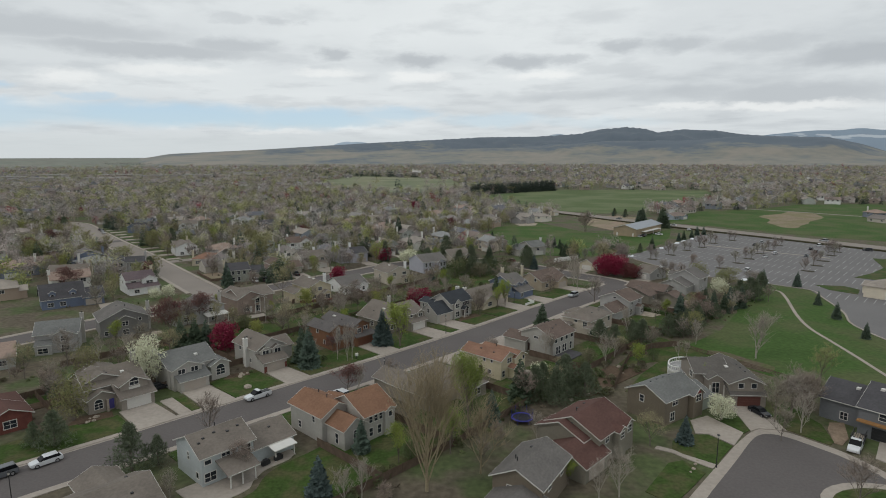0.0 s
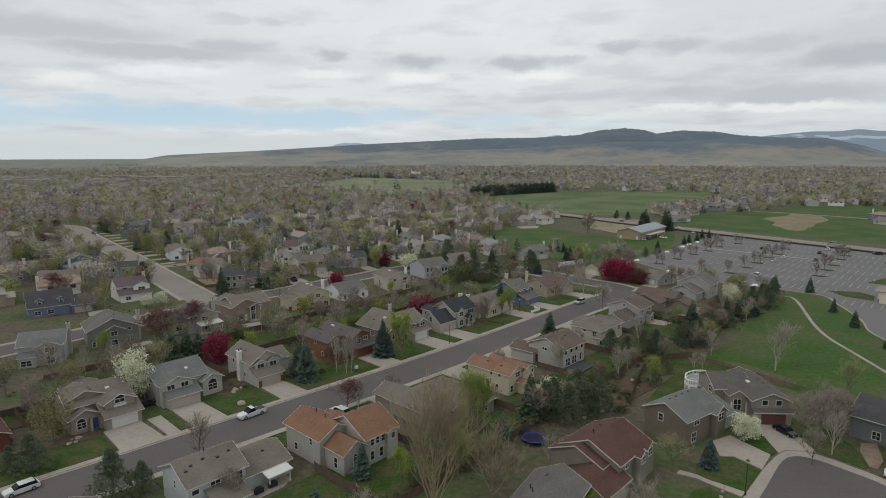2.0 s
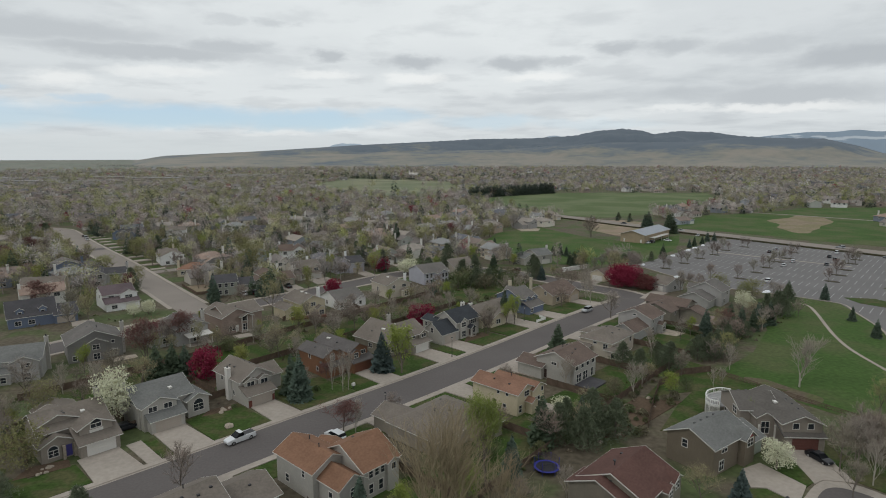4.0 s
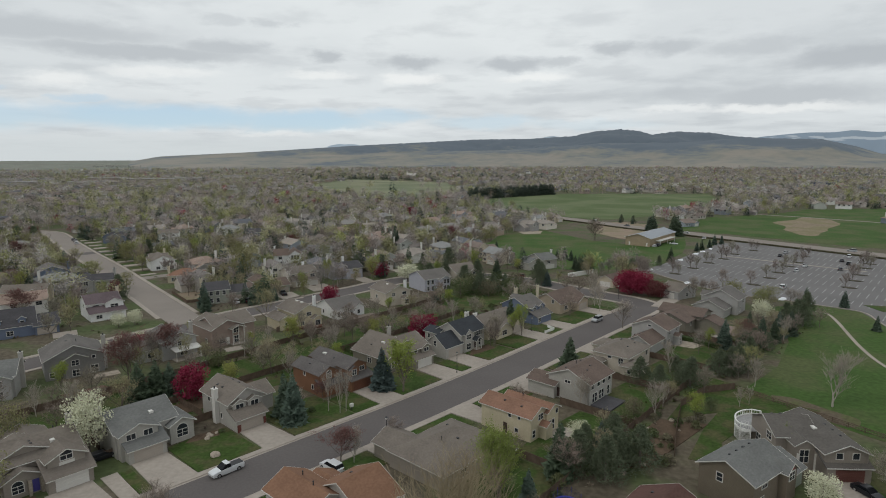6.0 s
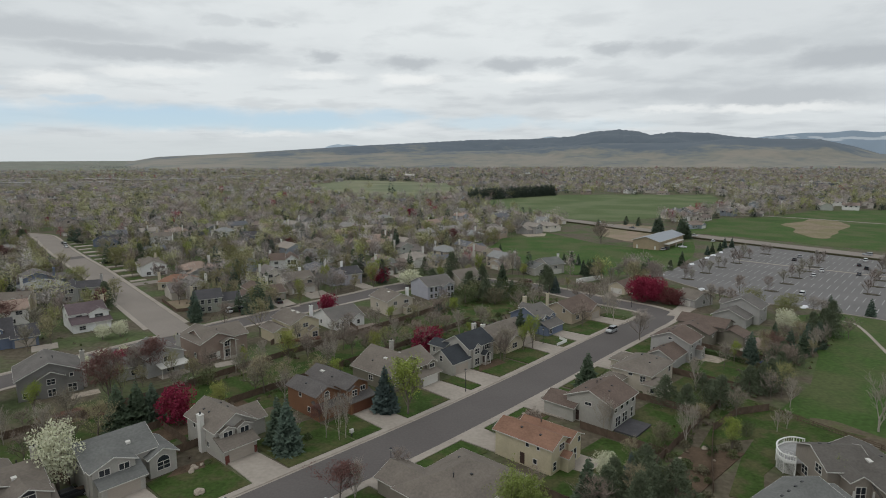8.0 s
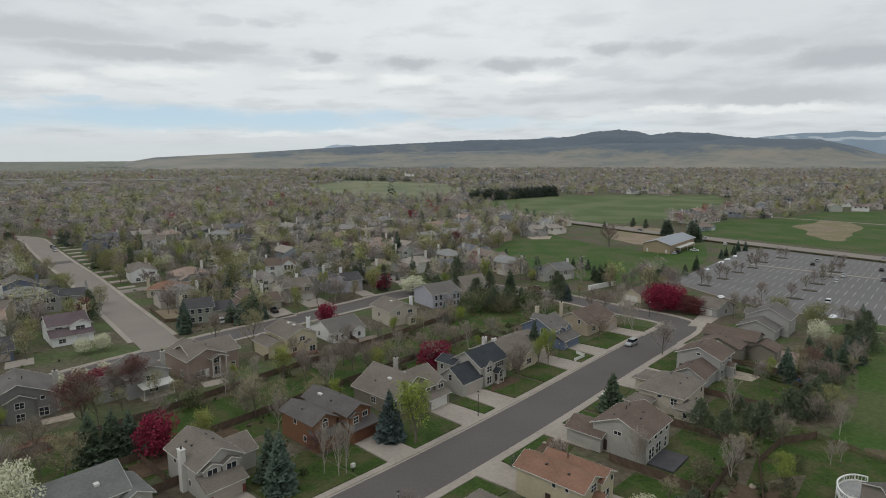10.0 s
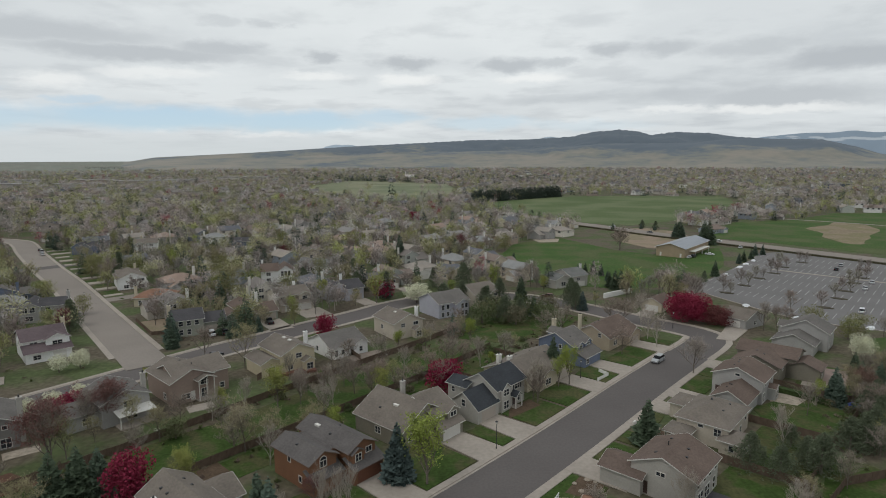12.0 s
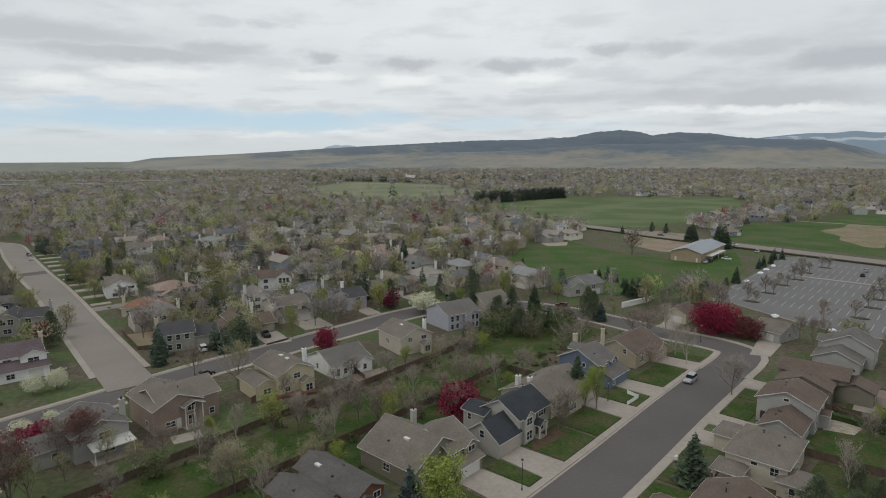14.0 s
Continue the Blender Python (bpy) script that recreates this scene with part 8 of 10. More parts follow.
# rows of houses laid out like the streets
rng = random.Random(21)
spots = []
cx, sx = math.cos(radians(40)), math.sin(radians(40))
for row in range(-14, 30):
    v = row * 31.0 + (7 if row % 2 else 0)
    for k in range(-30, 34):
        u = k * 19.0 + rng.uniform(-2.5, 2.5)
        x, y = -100 + u * cx - v * sx, 260 + u * sx + v * cx
        if 190 < y < 620 and in_view(x, y) and free(x, y, 14) and all((x - a) ** 2 + (y - b) ** 2 > 330 for a, b in HOUSES + spots):
            spots.append((x, y))
spots.sort(key=lambda p: math.hypot(p[0], p[1] - 77))
for i, (x, y) in enumerate(spots[:72]):
    place_house(x, y, rng.choice((40, 220, 40, 220, 130, 310)) + rng.uniform(-8, 8), rng.randrange(4))
FARTHEST = math.hypot(spots[min(71, len(spots) - 1)][0], spots[min(71, len(spots) - 1)][1] - 77)

# ---- school hall by the field ----
hall = thing("hall", "tan brick hall with a pale blue-grey metal roof", "building", Matrix())
hall.matrix_world = pose(113.6, 376.0, 0, 0, 0, -41)
bl = [B(0, 15, 0, 42, 5.0, "y", 0.30, over=0.7)]
body(hall, bl, mat("tan_brick", (0.32, 0.255, 0.175), 0.9, 0.15, 4.0, 0.4), mat("ribbed_metal_roof", (0.24, 0.26, 0.29), 0.45, 0.1, 1.0, 0.2, metal=0.2, streak=(1, 0.1, 1)))
add_door(hall, bl[0], "f", 2.5, M_TRIM); add_door(hall, bl[0], "f", 13.0, M_TRIM)
bm = bmesh.new(); box(bm, 15, 18, 8, 34, 2.6, 2.9); part("canopy", bm, M_TRIM, hall)
for y in (9, 21, 33):
    bm = bmesh.new(); box(bm, 17.6, 17.9, y, y + 0.3, 0, 2.6); part("canopy_post", bm, M_TRIM, hall)


# ---- cars ----
def paint(name, colour):
    return mat("car_paint_" + name, colour, 0.3, 0.05, 2.0, metal=0.2)


PAINT = {k: paint(k, c) for k, c in {"white": (0.62, 0.63, 0.64), "black": (0.015, 0.016, 0.02), "silver": (0.36, 0.37, 0.38), "grey": (0.12, 0.125, 0.135), "red": (0.20, 0.02, 0.025), "blue": (0.03, 0.05, 0.14), "green": (0.05, 0.15, 0.06), "maroon": (0.10, 0.018, 0.022)}.items()}
M_CARGLASS = mat("tinted_car_glass", (0.008, 0.009, 0.011), 0.2, 0.2)
M_CARGLASS.node_tree.nodes["Principled BSDF"].inputs["Specular IOR Level"].default_value = 0.15
M_LIGHT = mat("headlamp_glass", (0.6, 0.6, 0.58), 0.15, 0.1)
M_TAIL = mat("tail_lamp_glass", (0.25, 0.01, 0.01), 0.2, 0.1)


def loft(bm, sections):
    """skin over closed rings of equal length, with ends"""
    rings = [[bm.verts.new(p) for p in s] for s in sections]
    for a, b in zip(rings, rings[1:]):
        n = len(a)
        for k in range(n):
            bm.faces.new((a[k], a[(k + 1) % n], b[(k + 1) % n], b[k]))
    bm.faces.new(rings[0][::-1])
    bm.faces.new(rings[-1])


def car(kind, colour, label):
    """x ahead; wheels on z = 0"""
    ob = thing("car", label, "car", Matrix(), "parked cars")
    ln, wd, ht, hood, deckz = {"wagon": (4.8, 1.85, 1.55, 1.0, 1.05), "suv": (4.8, 1.9, 1.8, 1.15, 1.15), "sedan": (4.7, 1.82, 1.45, 0.95, 1.0), "pickup": (5.7, 1.98, 1.9, 1.2, 1.25), "van": (5.2, 2.0, 2.0, 1.1, 1.2)}[kind]
    h = ln / 2
    bm = bmesh.new()
    belt = {"wagon": 0.98, "suv": 1.12, "sedan": 0.95, "pickup": 1.15, "van": 1.15}[kind]

    def ring(x, z0, z1, w):
        return [(x, -w, z0), (x, w, z0), (x, w * 1.0, (z0 + z1) / 2), (x, w * 0.93, z1), (x, -w * 0.93, z1), (x, -w, (z0 + z1) / 2)]
    w = wd / 2
    loft(bm, [ring(-h, 0.42, belt * 0.86, w * 0.86), ring(-h + 0.18, 0.28, belt * 0.97, w * 0.97), ring(-h * 0.4, 0.25, belt, w), ring(h * 0.25, 0.25, belt, w), ring(h * 0.55, 0.26, belt * 0.94, w * 0.98), ring(h - 0.2, 0.28, belt * 0.80, w * 0.93), ring(h, 0.42, belt * 0.66, w * 0.8)])
    part("body", bm, PAINT[colour], ob, smooth=False)
    rear = {"wagon": -h + 0.25, "suv": -h + 0.15, "sedan": -h * 0.66, "pickup": -h * 0.18, "van": -h + 0.15}[kind]
    rear_top = {"wagon": -h + 0.7, "suv": -h + 0.4, "sedan": -h * 0.36, "pickup": -h * 0.12, "van": -h + 0.3}[kind]
    front, front_top = h * 0.46, h * 0.12 + 0.05
    if kind == "van":
        front, front_top = h * 0.7, h * 0.42
    bm = bmesh.new()
    loft(bm, [[(rear, -w * 0.92, belt - 0.02), (rear, w * 0.92, belt - 0.02), (front, w * 0.92, belt - 0.04), (front, -w * 0.92, belt - 0.04)], [(rear_top, -w * 0.76, ht - 0.09), (rear_top, w * 0.76, ht - 0.09), (front_top, w * 0.76, ht - 0.09), (front_top, -w * 0.76, ht - 0.09)]])
    part("cabin_glass", bm, M_CARGLASS, ob)
    bm = bmesh.new()
    loft(bm, [[(rear_top - 0.05, -w * 0.78, ht - 0.10), (rear_top - 0.05, w * 0.78, ht - 0.10), (front_top + 0.05, w * 0.78, ht - 0.10), (front_top + 0.05, -w * 0.78, ht - 0.10)], [(rear_top + 0.1, -w * 0.70, ht), (rear_top + 0.1, w * 0.70, ht), (front_top - 0.1, w * 0.70, ht), (front_top - 0.1, -w * 0.70, ht)]])
    part("roof", bm, PAINT[colour], ob)
    if kind == "pickup":
        bm = bmesh.new()
        box(bm, -h + 0.15, rear - 0.1, -w * 0.78, w * 0.78, belt - 0.25, belt + 0.012)
        part("load_bed", bm, M_DARK, ob)
    r = 0.36 if kind in ("suv", "pickup") else 0.33
    for x in (-h * 0.60, h * 0.62):
        for side in (-1, 1):
            bm = bmesh.new()
            bmesh.ops.create_cone(bm, cap_ends=True, segments=14, radius1=r, radius2=r, depth=0.24, matrix=pose(x, side * (w - 0.1), r, 90))
            wheel = part("wheel", bm, M_RUBBER, ob)
            bm = bmesh.new()
            bmesh.ops.create_cone(bm, cap_ends=True, segments=12, radius1=r * 0.62, radius2=r * 0.62, depth=0.26, matrix=pose(x, side * (w - 0.1), r, 90))
            part("rim", bm, M_STEEL, wheel)
    for side in (-1, 1):
        bm = bmesh.new()
        box(bm, h - 0.16, h + 0.015, side * w * 0.62 - 0.16, side * w * 0.62 + 0.16, belt * 0.56, belt * 0.68)
        part("headlight", bm, M_LIGHT, ob)
        bm = bmesh.new()
        box(bm, -h - 0.015, -h + 0.1, side * w * 0.70 - 0.1, side * w * 0.70 + 0.1, belt * 0.62, belt * 0.82)
        part("tail_light", bm, M_TAIL, ob)
    return ob


_cars = {}


def park(kind, colour, x, y, turn, label=""):
    names = {"wagon": "estate car", "suv": "sport utility vehicle", "sedan": "saloon car", "pickup": "crew-cab pickup truck", "van": "panel delivery van"}
    key = (kind, colour)
    if key not in _cars:
        ob = _cars[key] = car(kind, colour, f"{colour} parked {names[kind]}")
    else:
        ob = copy_thing(_cars[key], Matrix())
    ob.matrix_basis = pose(x, y, 0.05, 0, 0, turn)
    if label:
        ob["label"] = label
    return ob


park("pickup", "white", *S(15.3, -4.0), STREET + 180, "white crew-cab pickup truck with dark load bed at the kerb")
park("wagon", "white", *S(-23.2, -2.6), STREET + 182, "white estate car with roof rails parked at the kerb")
park("suv", "grey", *S(-29.4, -2.2), STREET + 182, "dark grey sport utility vehicle parked at the kerb")
park("suv", "silver", *S(141.5, -5.7), STREET + 180, "silver sport utility vehicle parked at the kerb")
park("sedan", "black", 65.2, 109.3, 285, "black saloon car on a concrete drive")
truck = park("pickup", "white", 74.6, 95.2, 227, "white work truck with a rack of timber on its flat bed")
for y in (-0.95, 0.95):
    bm = bmesh.new()
    for x in (-4.8, -3.4, -2.0, -0.7):
        box(bm, x, x + 0.08, y - 0.04, y + 0.04, 0.9, 2.0)
    box(bm, -4.9, -0.6, y - 0.05, y + 0.05, 1.92, 2.02)
    part("rack", bm, M_DARK, truck)
bm = bmesh.new(); box(bm, -5.0, -0.6, -1.05, 1.05, 0.85, 1.0); part("flat_bed", bm, M_DARK, truck)
for k in range(5):
    bm = bmesh.new(); box(bm, -4.7 + 0.2 * k, -0.9 - 0.15 * k, -0.8 + 0.34 * k, -0.6 + 0.34 * k, 1.0, 1.12 + 0.06 * (k % 3)); part("plank", bm, M_STONE, truck)

park("suv", "white", *S(27.6, -16.6), STREET + 90, "white sport utility vehicle beside an orange-roofed house")
park("wagon", "black", *S(2.8, 16.5), STREET, "dark estate car parked between two houses")
for kind, colour, x, y, turn in (("pickup", "black", -60.5, 249.0, 120), ("sedan", "black", -66.4, 216.6, 47), ("suv", "white", -74.5, 236.5, 120), ("suv", "black", -71, 238, 120), ("wagon", "maroon", 36, 281.5, 150), ("suv", "black", -3.5, 296, 60), ("sedan", "silver", -117, 285, 130),
                                 ("suv", "white", -116, 295, 20), ("sedan", "red", -121, 318, 20), ("sedan", "maroon", -119, 315, 20), ("sedan", "red", -103, 288, 60), ("sedan", "black", -97, 290, 60), ("suv", "silver", -229.4, 400.6, 128), ("sedan", "black", -234.6, 407.0, 128), ("sedan", "white", -223, 391, 130), ("van", "white", -83, 373, 20)):
    park(kind, colour, x, y, turn)
for kind, colour, x, y, turn in (("suv", "white", 138, 255, 50), ("sedan", "white", 176, 301, 50), ("sedan", "black", 203, 314, 50), ("suv", "black", 200, 305, 50), ("sedan", "grey", 187, 292, 50), ("suv", "black", 231, 310, 140), ("sedan", "white", 165, 290, 50), ("sedan", "silver", 190, 340, 50), ("suv", "white", 215, 326, 50), ("sedan", "black", 181, 330, 50),
                                 ("sedan", "white", 143, 376, -37), ("suv", "black", 131, 369, 50), ("sedan", "white", 128, 367, 50), ("sedan", "white", 172, 426, 122), ("sedan", "grey", 146, 472, 122), ("suv", "white", 130, 505, 122), ("sedan", "white", 172, 399, 50), ("suv", "silver", 230, 345, 122)):
    park(kind, colour, x, y, turn)

# drives of the back street
for (x0, y0), (x1, y1), run in (((-64.9, 250.8), (-58.6, 254.4), 13), ((-56.2, 264.2), (-48.4, 269.4), 11.5), ((-37.8, 279.6), (-33.2, 282.6), 10), ((-22.8, 298.8), (-18.6, 301.6), 20), ((-117.5, 199.4), (-112.6, 203.4), 6)):
    flat("driveway", [(x0, y0), (x1, y1), (x1 + 0.56 * run, y1 - 0.83 * run), (x0 + 0.56 * run, y0 - 0.83 * run)], 0.15, M_CONCRETE, "pale concrete driveway", 0.2, category="driveway")
# drives along the wide street
for k in range(11):
    t = k / 10
    x, y = -140 - 94 * t, 283 + 115 * t
    ux, uy = -0.63, 0.777
    px, py = x + 0.777 * 8.1, y + 0.63 * 8.1
    wide, deep = 3.4 + 1.5 * ((k * 7) % 5) / 4, 6.5 + 3.0 * ((k * 3) % 4) / 3
    ex, ey = 0.777 * deep, 0.63 * deep
    flat("driveway", [(px, py), (px + ux * wide, py + uy * wide), (px + ux * wide + ex, py + uy * wide + ey), (px + ex, py + ey)], 0.16, M_CONCRETE, "pale concrete driveway", 0.2, category="driveway")
    flat("lawn", [(px + ux * (wide + 0.1), py + uy * (wide + 0.1)), (px + ux * 11.4, py + uy * 11.4), (px + ux * 11.4 + ex, py + uy * 11.4 + ey), (px + ux * (wide + 0.1) + ex, py + uy * (wide + 0.1) + ey)], 0.12, M_LAWN, "green front lawn", 0.15, category="lawn")
for k in range(9):
    t = k / 8
    x, y = -112 - 130 * t - 0.777 * rng.uniform(10, 15), 247 + 160 * t - 0.63 * rng.uniform(10, 15)
    plant(rng.choice(("bud_far", "bare_far", "bare_far", "fresh_far")), x, y, rng.uniform(6, 9.5))
# ---- car park markings ----
bm = bmesh.new()
PK = Vector((112.0, 300.0))
du = Vector((math.cos(radians(47)), math.sin(radians(47))))
dv = Vector((du.y, -du.x))
LOT = [(97, 296), (122, 322), (157, 360), (172, 380), (186, 384), (225, 340), (262, 285), (300, 215), (260, 150), (200, 110), (150, 120), (126, 150), (127, 171), (134, 186), (140, 206), (143, 218), (133, 229), (126, 236), (112, 247), (102, 272)]


def in_lot(p):
    return inside(p.x, p.y, LOT)


def stripe(p, d, length, width=0.16):
    e = Vector((-d.y, d.x)) * width / 2
    a, b = p, p + d * length
    if in_lot(a + d * 0.5) and in_lot(b + d * 0.5) and in_lot(a - d):
        quad(bm, *[(q.x, q.y, 0.10) for q in (a - e, a + e, b + e, b - e)])


for row in range(-2, 9):
    base = Vector((114.6, 284.1)) + du * 16.9 * row
    for k in range(-14, 62):
        stripe(base + dv * k * 2.8 - du * 4.5, du, 9.0, 0.24)
tagged(new("parking_lines", mesh_of("parking_lines", bm, mat("worn_white_road_paint", (0.34, 0.335, 0.33), 0.8, 0.3, 1.5))), "worn white parking bay lines", "road marking", kind="structure")
flat("footpath", [(151.4, 332.6), (152.8, 334.0), (197, 288.4), (195.6, 287.0)], 0.112, M_CONCRETE, "pale concrete walk across the car park", category="footpath")
M_ISLAND = mat("dull_planted_island", (0.07, 0.06, 0.042), 0.95, 0.35, 2.0)
ISLANDS = ((107, 286), (121, 299), (135, 313), (148, 324), (161, 339), (178, 351), (130, 262), (144, 275), (155, 287), (169, 302), (180, 312), (194, 330), (165, 255), (177, 268), (188, 280), (202, 296), (212, 307))
for x, y in ISLANDS:
    p = Vector((x, y))
    flat("planting_island", [tuple(p + dv * 2.8 * math.cos(a) + du * 1.5 * math.sin(a)) for a in [i * math.pi / 6 for i in range(12)]], 0.22, M_ISLAND, "kerbed planting island", 0.2, category="planting island")
    plant("bare_far", p.x - dv.x * 1.3, p.y - dv.y * 1.3, rng.uniform(5.5, 8.5))
    if y > 280:
        plant("bare_far", p.x + dv.x * 1.5, p.y + dv.y * 1.5, rng.uniform(5, 8))




def snow_mound(x, y, wide, seed):
    """ploughed snow left at the edge of the tarmac"""
    bm = bmesh.new()
    bmesh.ops.create_icosphere(bm, subdivisions=3, radius=1.0)
    for v in bm.verts:
        k = 1 + 0.45 * noise.noise(v.co * 1.6 + Vector((seed, 0, 0)))
        v.co = Vector((v.co.x * wide * k, v.co.y * 1.1 * k, max(-0.05, v.co.z * 0.55 * k)))
    ob = tagged(new("snow_mound", mesh_of("snow_mound", bm, M_SNOW, True)), "low heap of old white snow at the car park edge", "snow heap", "old snow")
    ob.matrix_world = pose(x, y, 0.1, 0, 0, 47 + 20 * math.sin(seed))


M_SNOW = mat("old_snow", (0.70, 0.71, 0.73), 0.8, 0.15, 2.0, 0.6)
for i, (x, y, wide) in enumerate(((99, 295, 2.6), (124.5, 321.5, 2.2), (140, 339, 2.6), (147.5, 347.5, 1.8), (156.5, 357, 2.4), (104, 266, 2.0), (111.5, 249, 1.6), (127, 236.5, 2.4), (133.5, 231.5, 2.0))):
    snow_mound(x, y, wide, i * 1.7)


# ---- neighbourhood trees ----
bpy.context.view_layer.update()
WALLS = [(o.matrix_world.inverted(), [Vector(c) for c in o.bound_box]) for o in bpy.data.objects if o.type == "MESH" and o.name.split(".")[0] == "wall"]


def indoors(x, y, gap=1.2):
    for inv, box_ in WALLS:
        p = inv @ Vector((x, y, 1.0))
        if box_[0].x - gap < p.x < box_[6].x + gap and box_[0].y - gap < p.y < box_[6].y + gap:
            return True
    return False


def scatter(count, test, kinds, low, high, seed, gap=4.0, wall=2.0):
    r = random.Random(seed)
    done, tries = 0, 0
    taken = []
    while done < count and tries < count * 60:
        tries += 1
        p = test(r)
        if p is None:
            continue
        x, y = p
        if any((x - a) ** 2 + (y - b) ** 2 < gap * gap for a, b in taken) or indoors(x, y, wall):
            continue
        taken.append((x, y))
        kind = r.choice(kinds)
        plant(kind, x, y, r.uniform(low, high) * (0.45 if "bush" in kind else 1.0), wide=r.uniform(0.9, 1.25))
        done += 1


def near_gardens(r):
    s, n = r.uniform(-45, 150), r.choice((r.uniform(18, 32), r.uniform(41, 56)))
    x, y = S(s, n)
    return None if (x + 73) ** 2 + (y - 149) ** 2 < 110 or (x + 64) ** 2 + (y - 148) ** 2 < 60 else (x, y)


def right_gardens(r):
    s, n = r.uniform(-5, 165), r.uniform(-58, -38)
    x, y = S(s, n)
    return (x, y) if not near_line(x, y, [(40, 80), (63, 88)], 18) and not near_line(x, y, [(62, 101), (67, 114)], 6) else None


def strip_trees(r):
    return S(r.uniform(-30, 125), r.choice((r.gauss(32.5, 1.2), r.gauss(46.5, 1.5), r.uniform(33, 46))))


def park_edge(r):
    t = r.random()
    x, y = 80 + 29 * t + r.gauss(0, 3), 176 + 28 * t + r.gauss(0, 3)
    return (x, y)


def middle(r):
    y = 195 + 260 * r.random() ** 1.15
    x = r.uniform(-0.82, 0.4) * (y - 40)
    return (x, y) if in_view(x, y) and free(x, y, 7) and not forecourt(x, y) else None


scatter(58, near_gardens, ["bare", "bare", "bud", "birch", "bare", "bud", "greenbush", "fresh"], 5, 10, 5, 4.5)
scatter(30, strip_trees, ["bare", "bud", "bare", "birch", "bare", "bush"], 6, 9.5, 12, 4)
scatter(18, right_gardens, ["bare", "bud", "birch", "bare", "fresh", "greenbush"], 5, 9, 6, 5)
scatter(34, park_edge, ["bush", "bare", "bud", "birch", "bare", "spruce", "pine"], 4.5, 8.5, 8, 2.8)
scatter(360, middle, ["bare_far"] * 10 + ["bud_far"] * 8 + ["fresh_far"] + ["spruce_far"] * 3 + ["pine"] + ["willow"] * 4 + ["plum"], 6.5, 12, 7, 4.6)


def hedge(points, high, wide, seed, label):
    """a clipped hedge: woody core under a skin of leaves"""
    ob = thing("hedge", label, "hedge", Matrix())
    r = random.Random(seed)
    core, crown = bmesh.new(), bmesh.new()
    for a, b in zip(points, points[1:]):
        a, b = Vector((*a, 0)), Vector((*b, 0))
        d = (b - a).normalized()
        side = Vector((-d.y, d.x, 0))
        steps = int((b - a).length / 0.5)
        for k in range(steps + 1):
            p = a.lerp(b, k / steps)
            tube(core, p, p + Vector((r.uniform(-0.2, 0.2), r.uniform(-0.2, 0.2), high * 0.8)), 0.05, 0.02, 3)
        for _ in range(int((b - a).length * 150)):
            ang_ = r.uniform(0, math.pi)
            p = a.lerp(b, r.random()) + side * math.cos(ang_) * wide * r.uniform(0.75, 1.05) + Vector((0, 0, (0.15 + math.sin(ang_) * 0.85) * high * r.uniform(0.75, 1.05)))
            leaf(crown, p, r.uniform(0.08, 0.16), r)
    part("stem", core, M_BARK, ob)
    part("crown", crown, M_SHRUB, ob)


hedge([(72.3, 191.0), (74.2, 184.9), (76.5, 179.3)], 1.5, 1.0, 31, "dark clipped hedge between two back gardens")
flat("lawn", [(59.2, 180.0), (64.0, 182.4), (69.9, 184.6), (74.7, 177.6), (71.8, 169.9), (63.4, 166.2), (58.0, 171.4)], 0.06, M_LAWN, "green back lawn beside a hedge", 0.1, category="lawn")
flat("patio", curve([(77.0, 192.0), (78.9, 188.3), (83.1, 190.4), (84.6, 194.6), (90.0, 199.0), (87.0, 201.0), (82.0, 197.5), (77.0, 192.0)]), 0.08, M_CONCRETE, "pale curved stone patio in a back garden", 0.1, category="patio")
flat("dirt_patch", curve([(72.4, 148.4), (76.5, 146.6), (79.9, 140.7), (83.0, 135.6), (79.0, 132.4), (74.5, 137.9), (70.6, 143.6), (72.4, 148.4)]), 0.065, mat("worn_park_soil", (0.125, 0.10, 0.07), 0.95, 0.35, 1.2, 0.15, tint=(0.085, 0.09, 0.04)), "worn brown soil at the park edge", 0.06, category="dirt")
# blue plastic sheet over garden things
ob = thing("tarpaulin", "crumpled bright blue tarpaulin on the grass", "tarpaulin", pose(81.2, 180.4, 0, 0, 0, 25))
bm = bmesh.new()
mesh_rows = [[bm.verts.new((1.5 * u * (1 + 0.15 * math.sin(5 * v)), 1.1 * v * (1 + 0.12 * math.cos(4 * u)), 0.06 + 0.75 * (1 - u * u) * (1 - v * v) + 0.12 * noise.noise(Vector((u * 2.2, v * 2.2, 3))))) for u in [i / 5 - 1 for i in range(11)]] for v in [j / 4 - 1 for j in range(9)]]
for p, q in zip(mesh_rows, mesh_rows[1:]):
    for i in range(10):
        bm.faces.new((p[i], p[i + 1], q[i + 1], q[i]))
part("sheet", bm, mat("blue_plastic_sheet", (0.04, 0.075, 0.42), 0.45, 0.2, 2.0), ob)
for x, y in ((-61.8, 172.4), (-60.0, 172.6)):
    ob = thing("garden_table", "small round white garden table on the lawn", "table", pose(x, y, 0))
    bm = bmesh.new(); tube(bm, Vector((0, 0, 0.66)), Vector((0, 0, 0.72)), 0.55, 0.55, 14); part("tabletop", bm, M_TRIM, ob)
    bm = bmesh.new(); tube(bm, Vector((0, 0, 0)), Vector((0, 0, 0.66)), 0.10, 0.06, 8); part("pedestal", bm, M_TRIM, ob)
flat("mulch_bed", [(-86, 152), (-79.2, 148.6), (-74.8, 143.4), (-67.5, 146), (-69.0, 150.6), (-72.6, 154.6), (-80, 158)], 0.055, mat("reddish_mulch", (0.115, 0.062, 0.045), 0.95, 0.4, 3.0, 0.3), "rough reddish mulch at the end of a garden", 0.08, category="mulch")


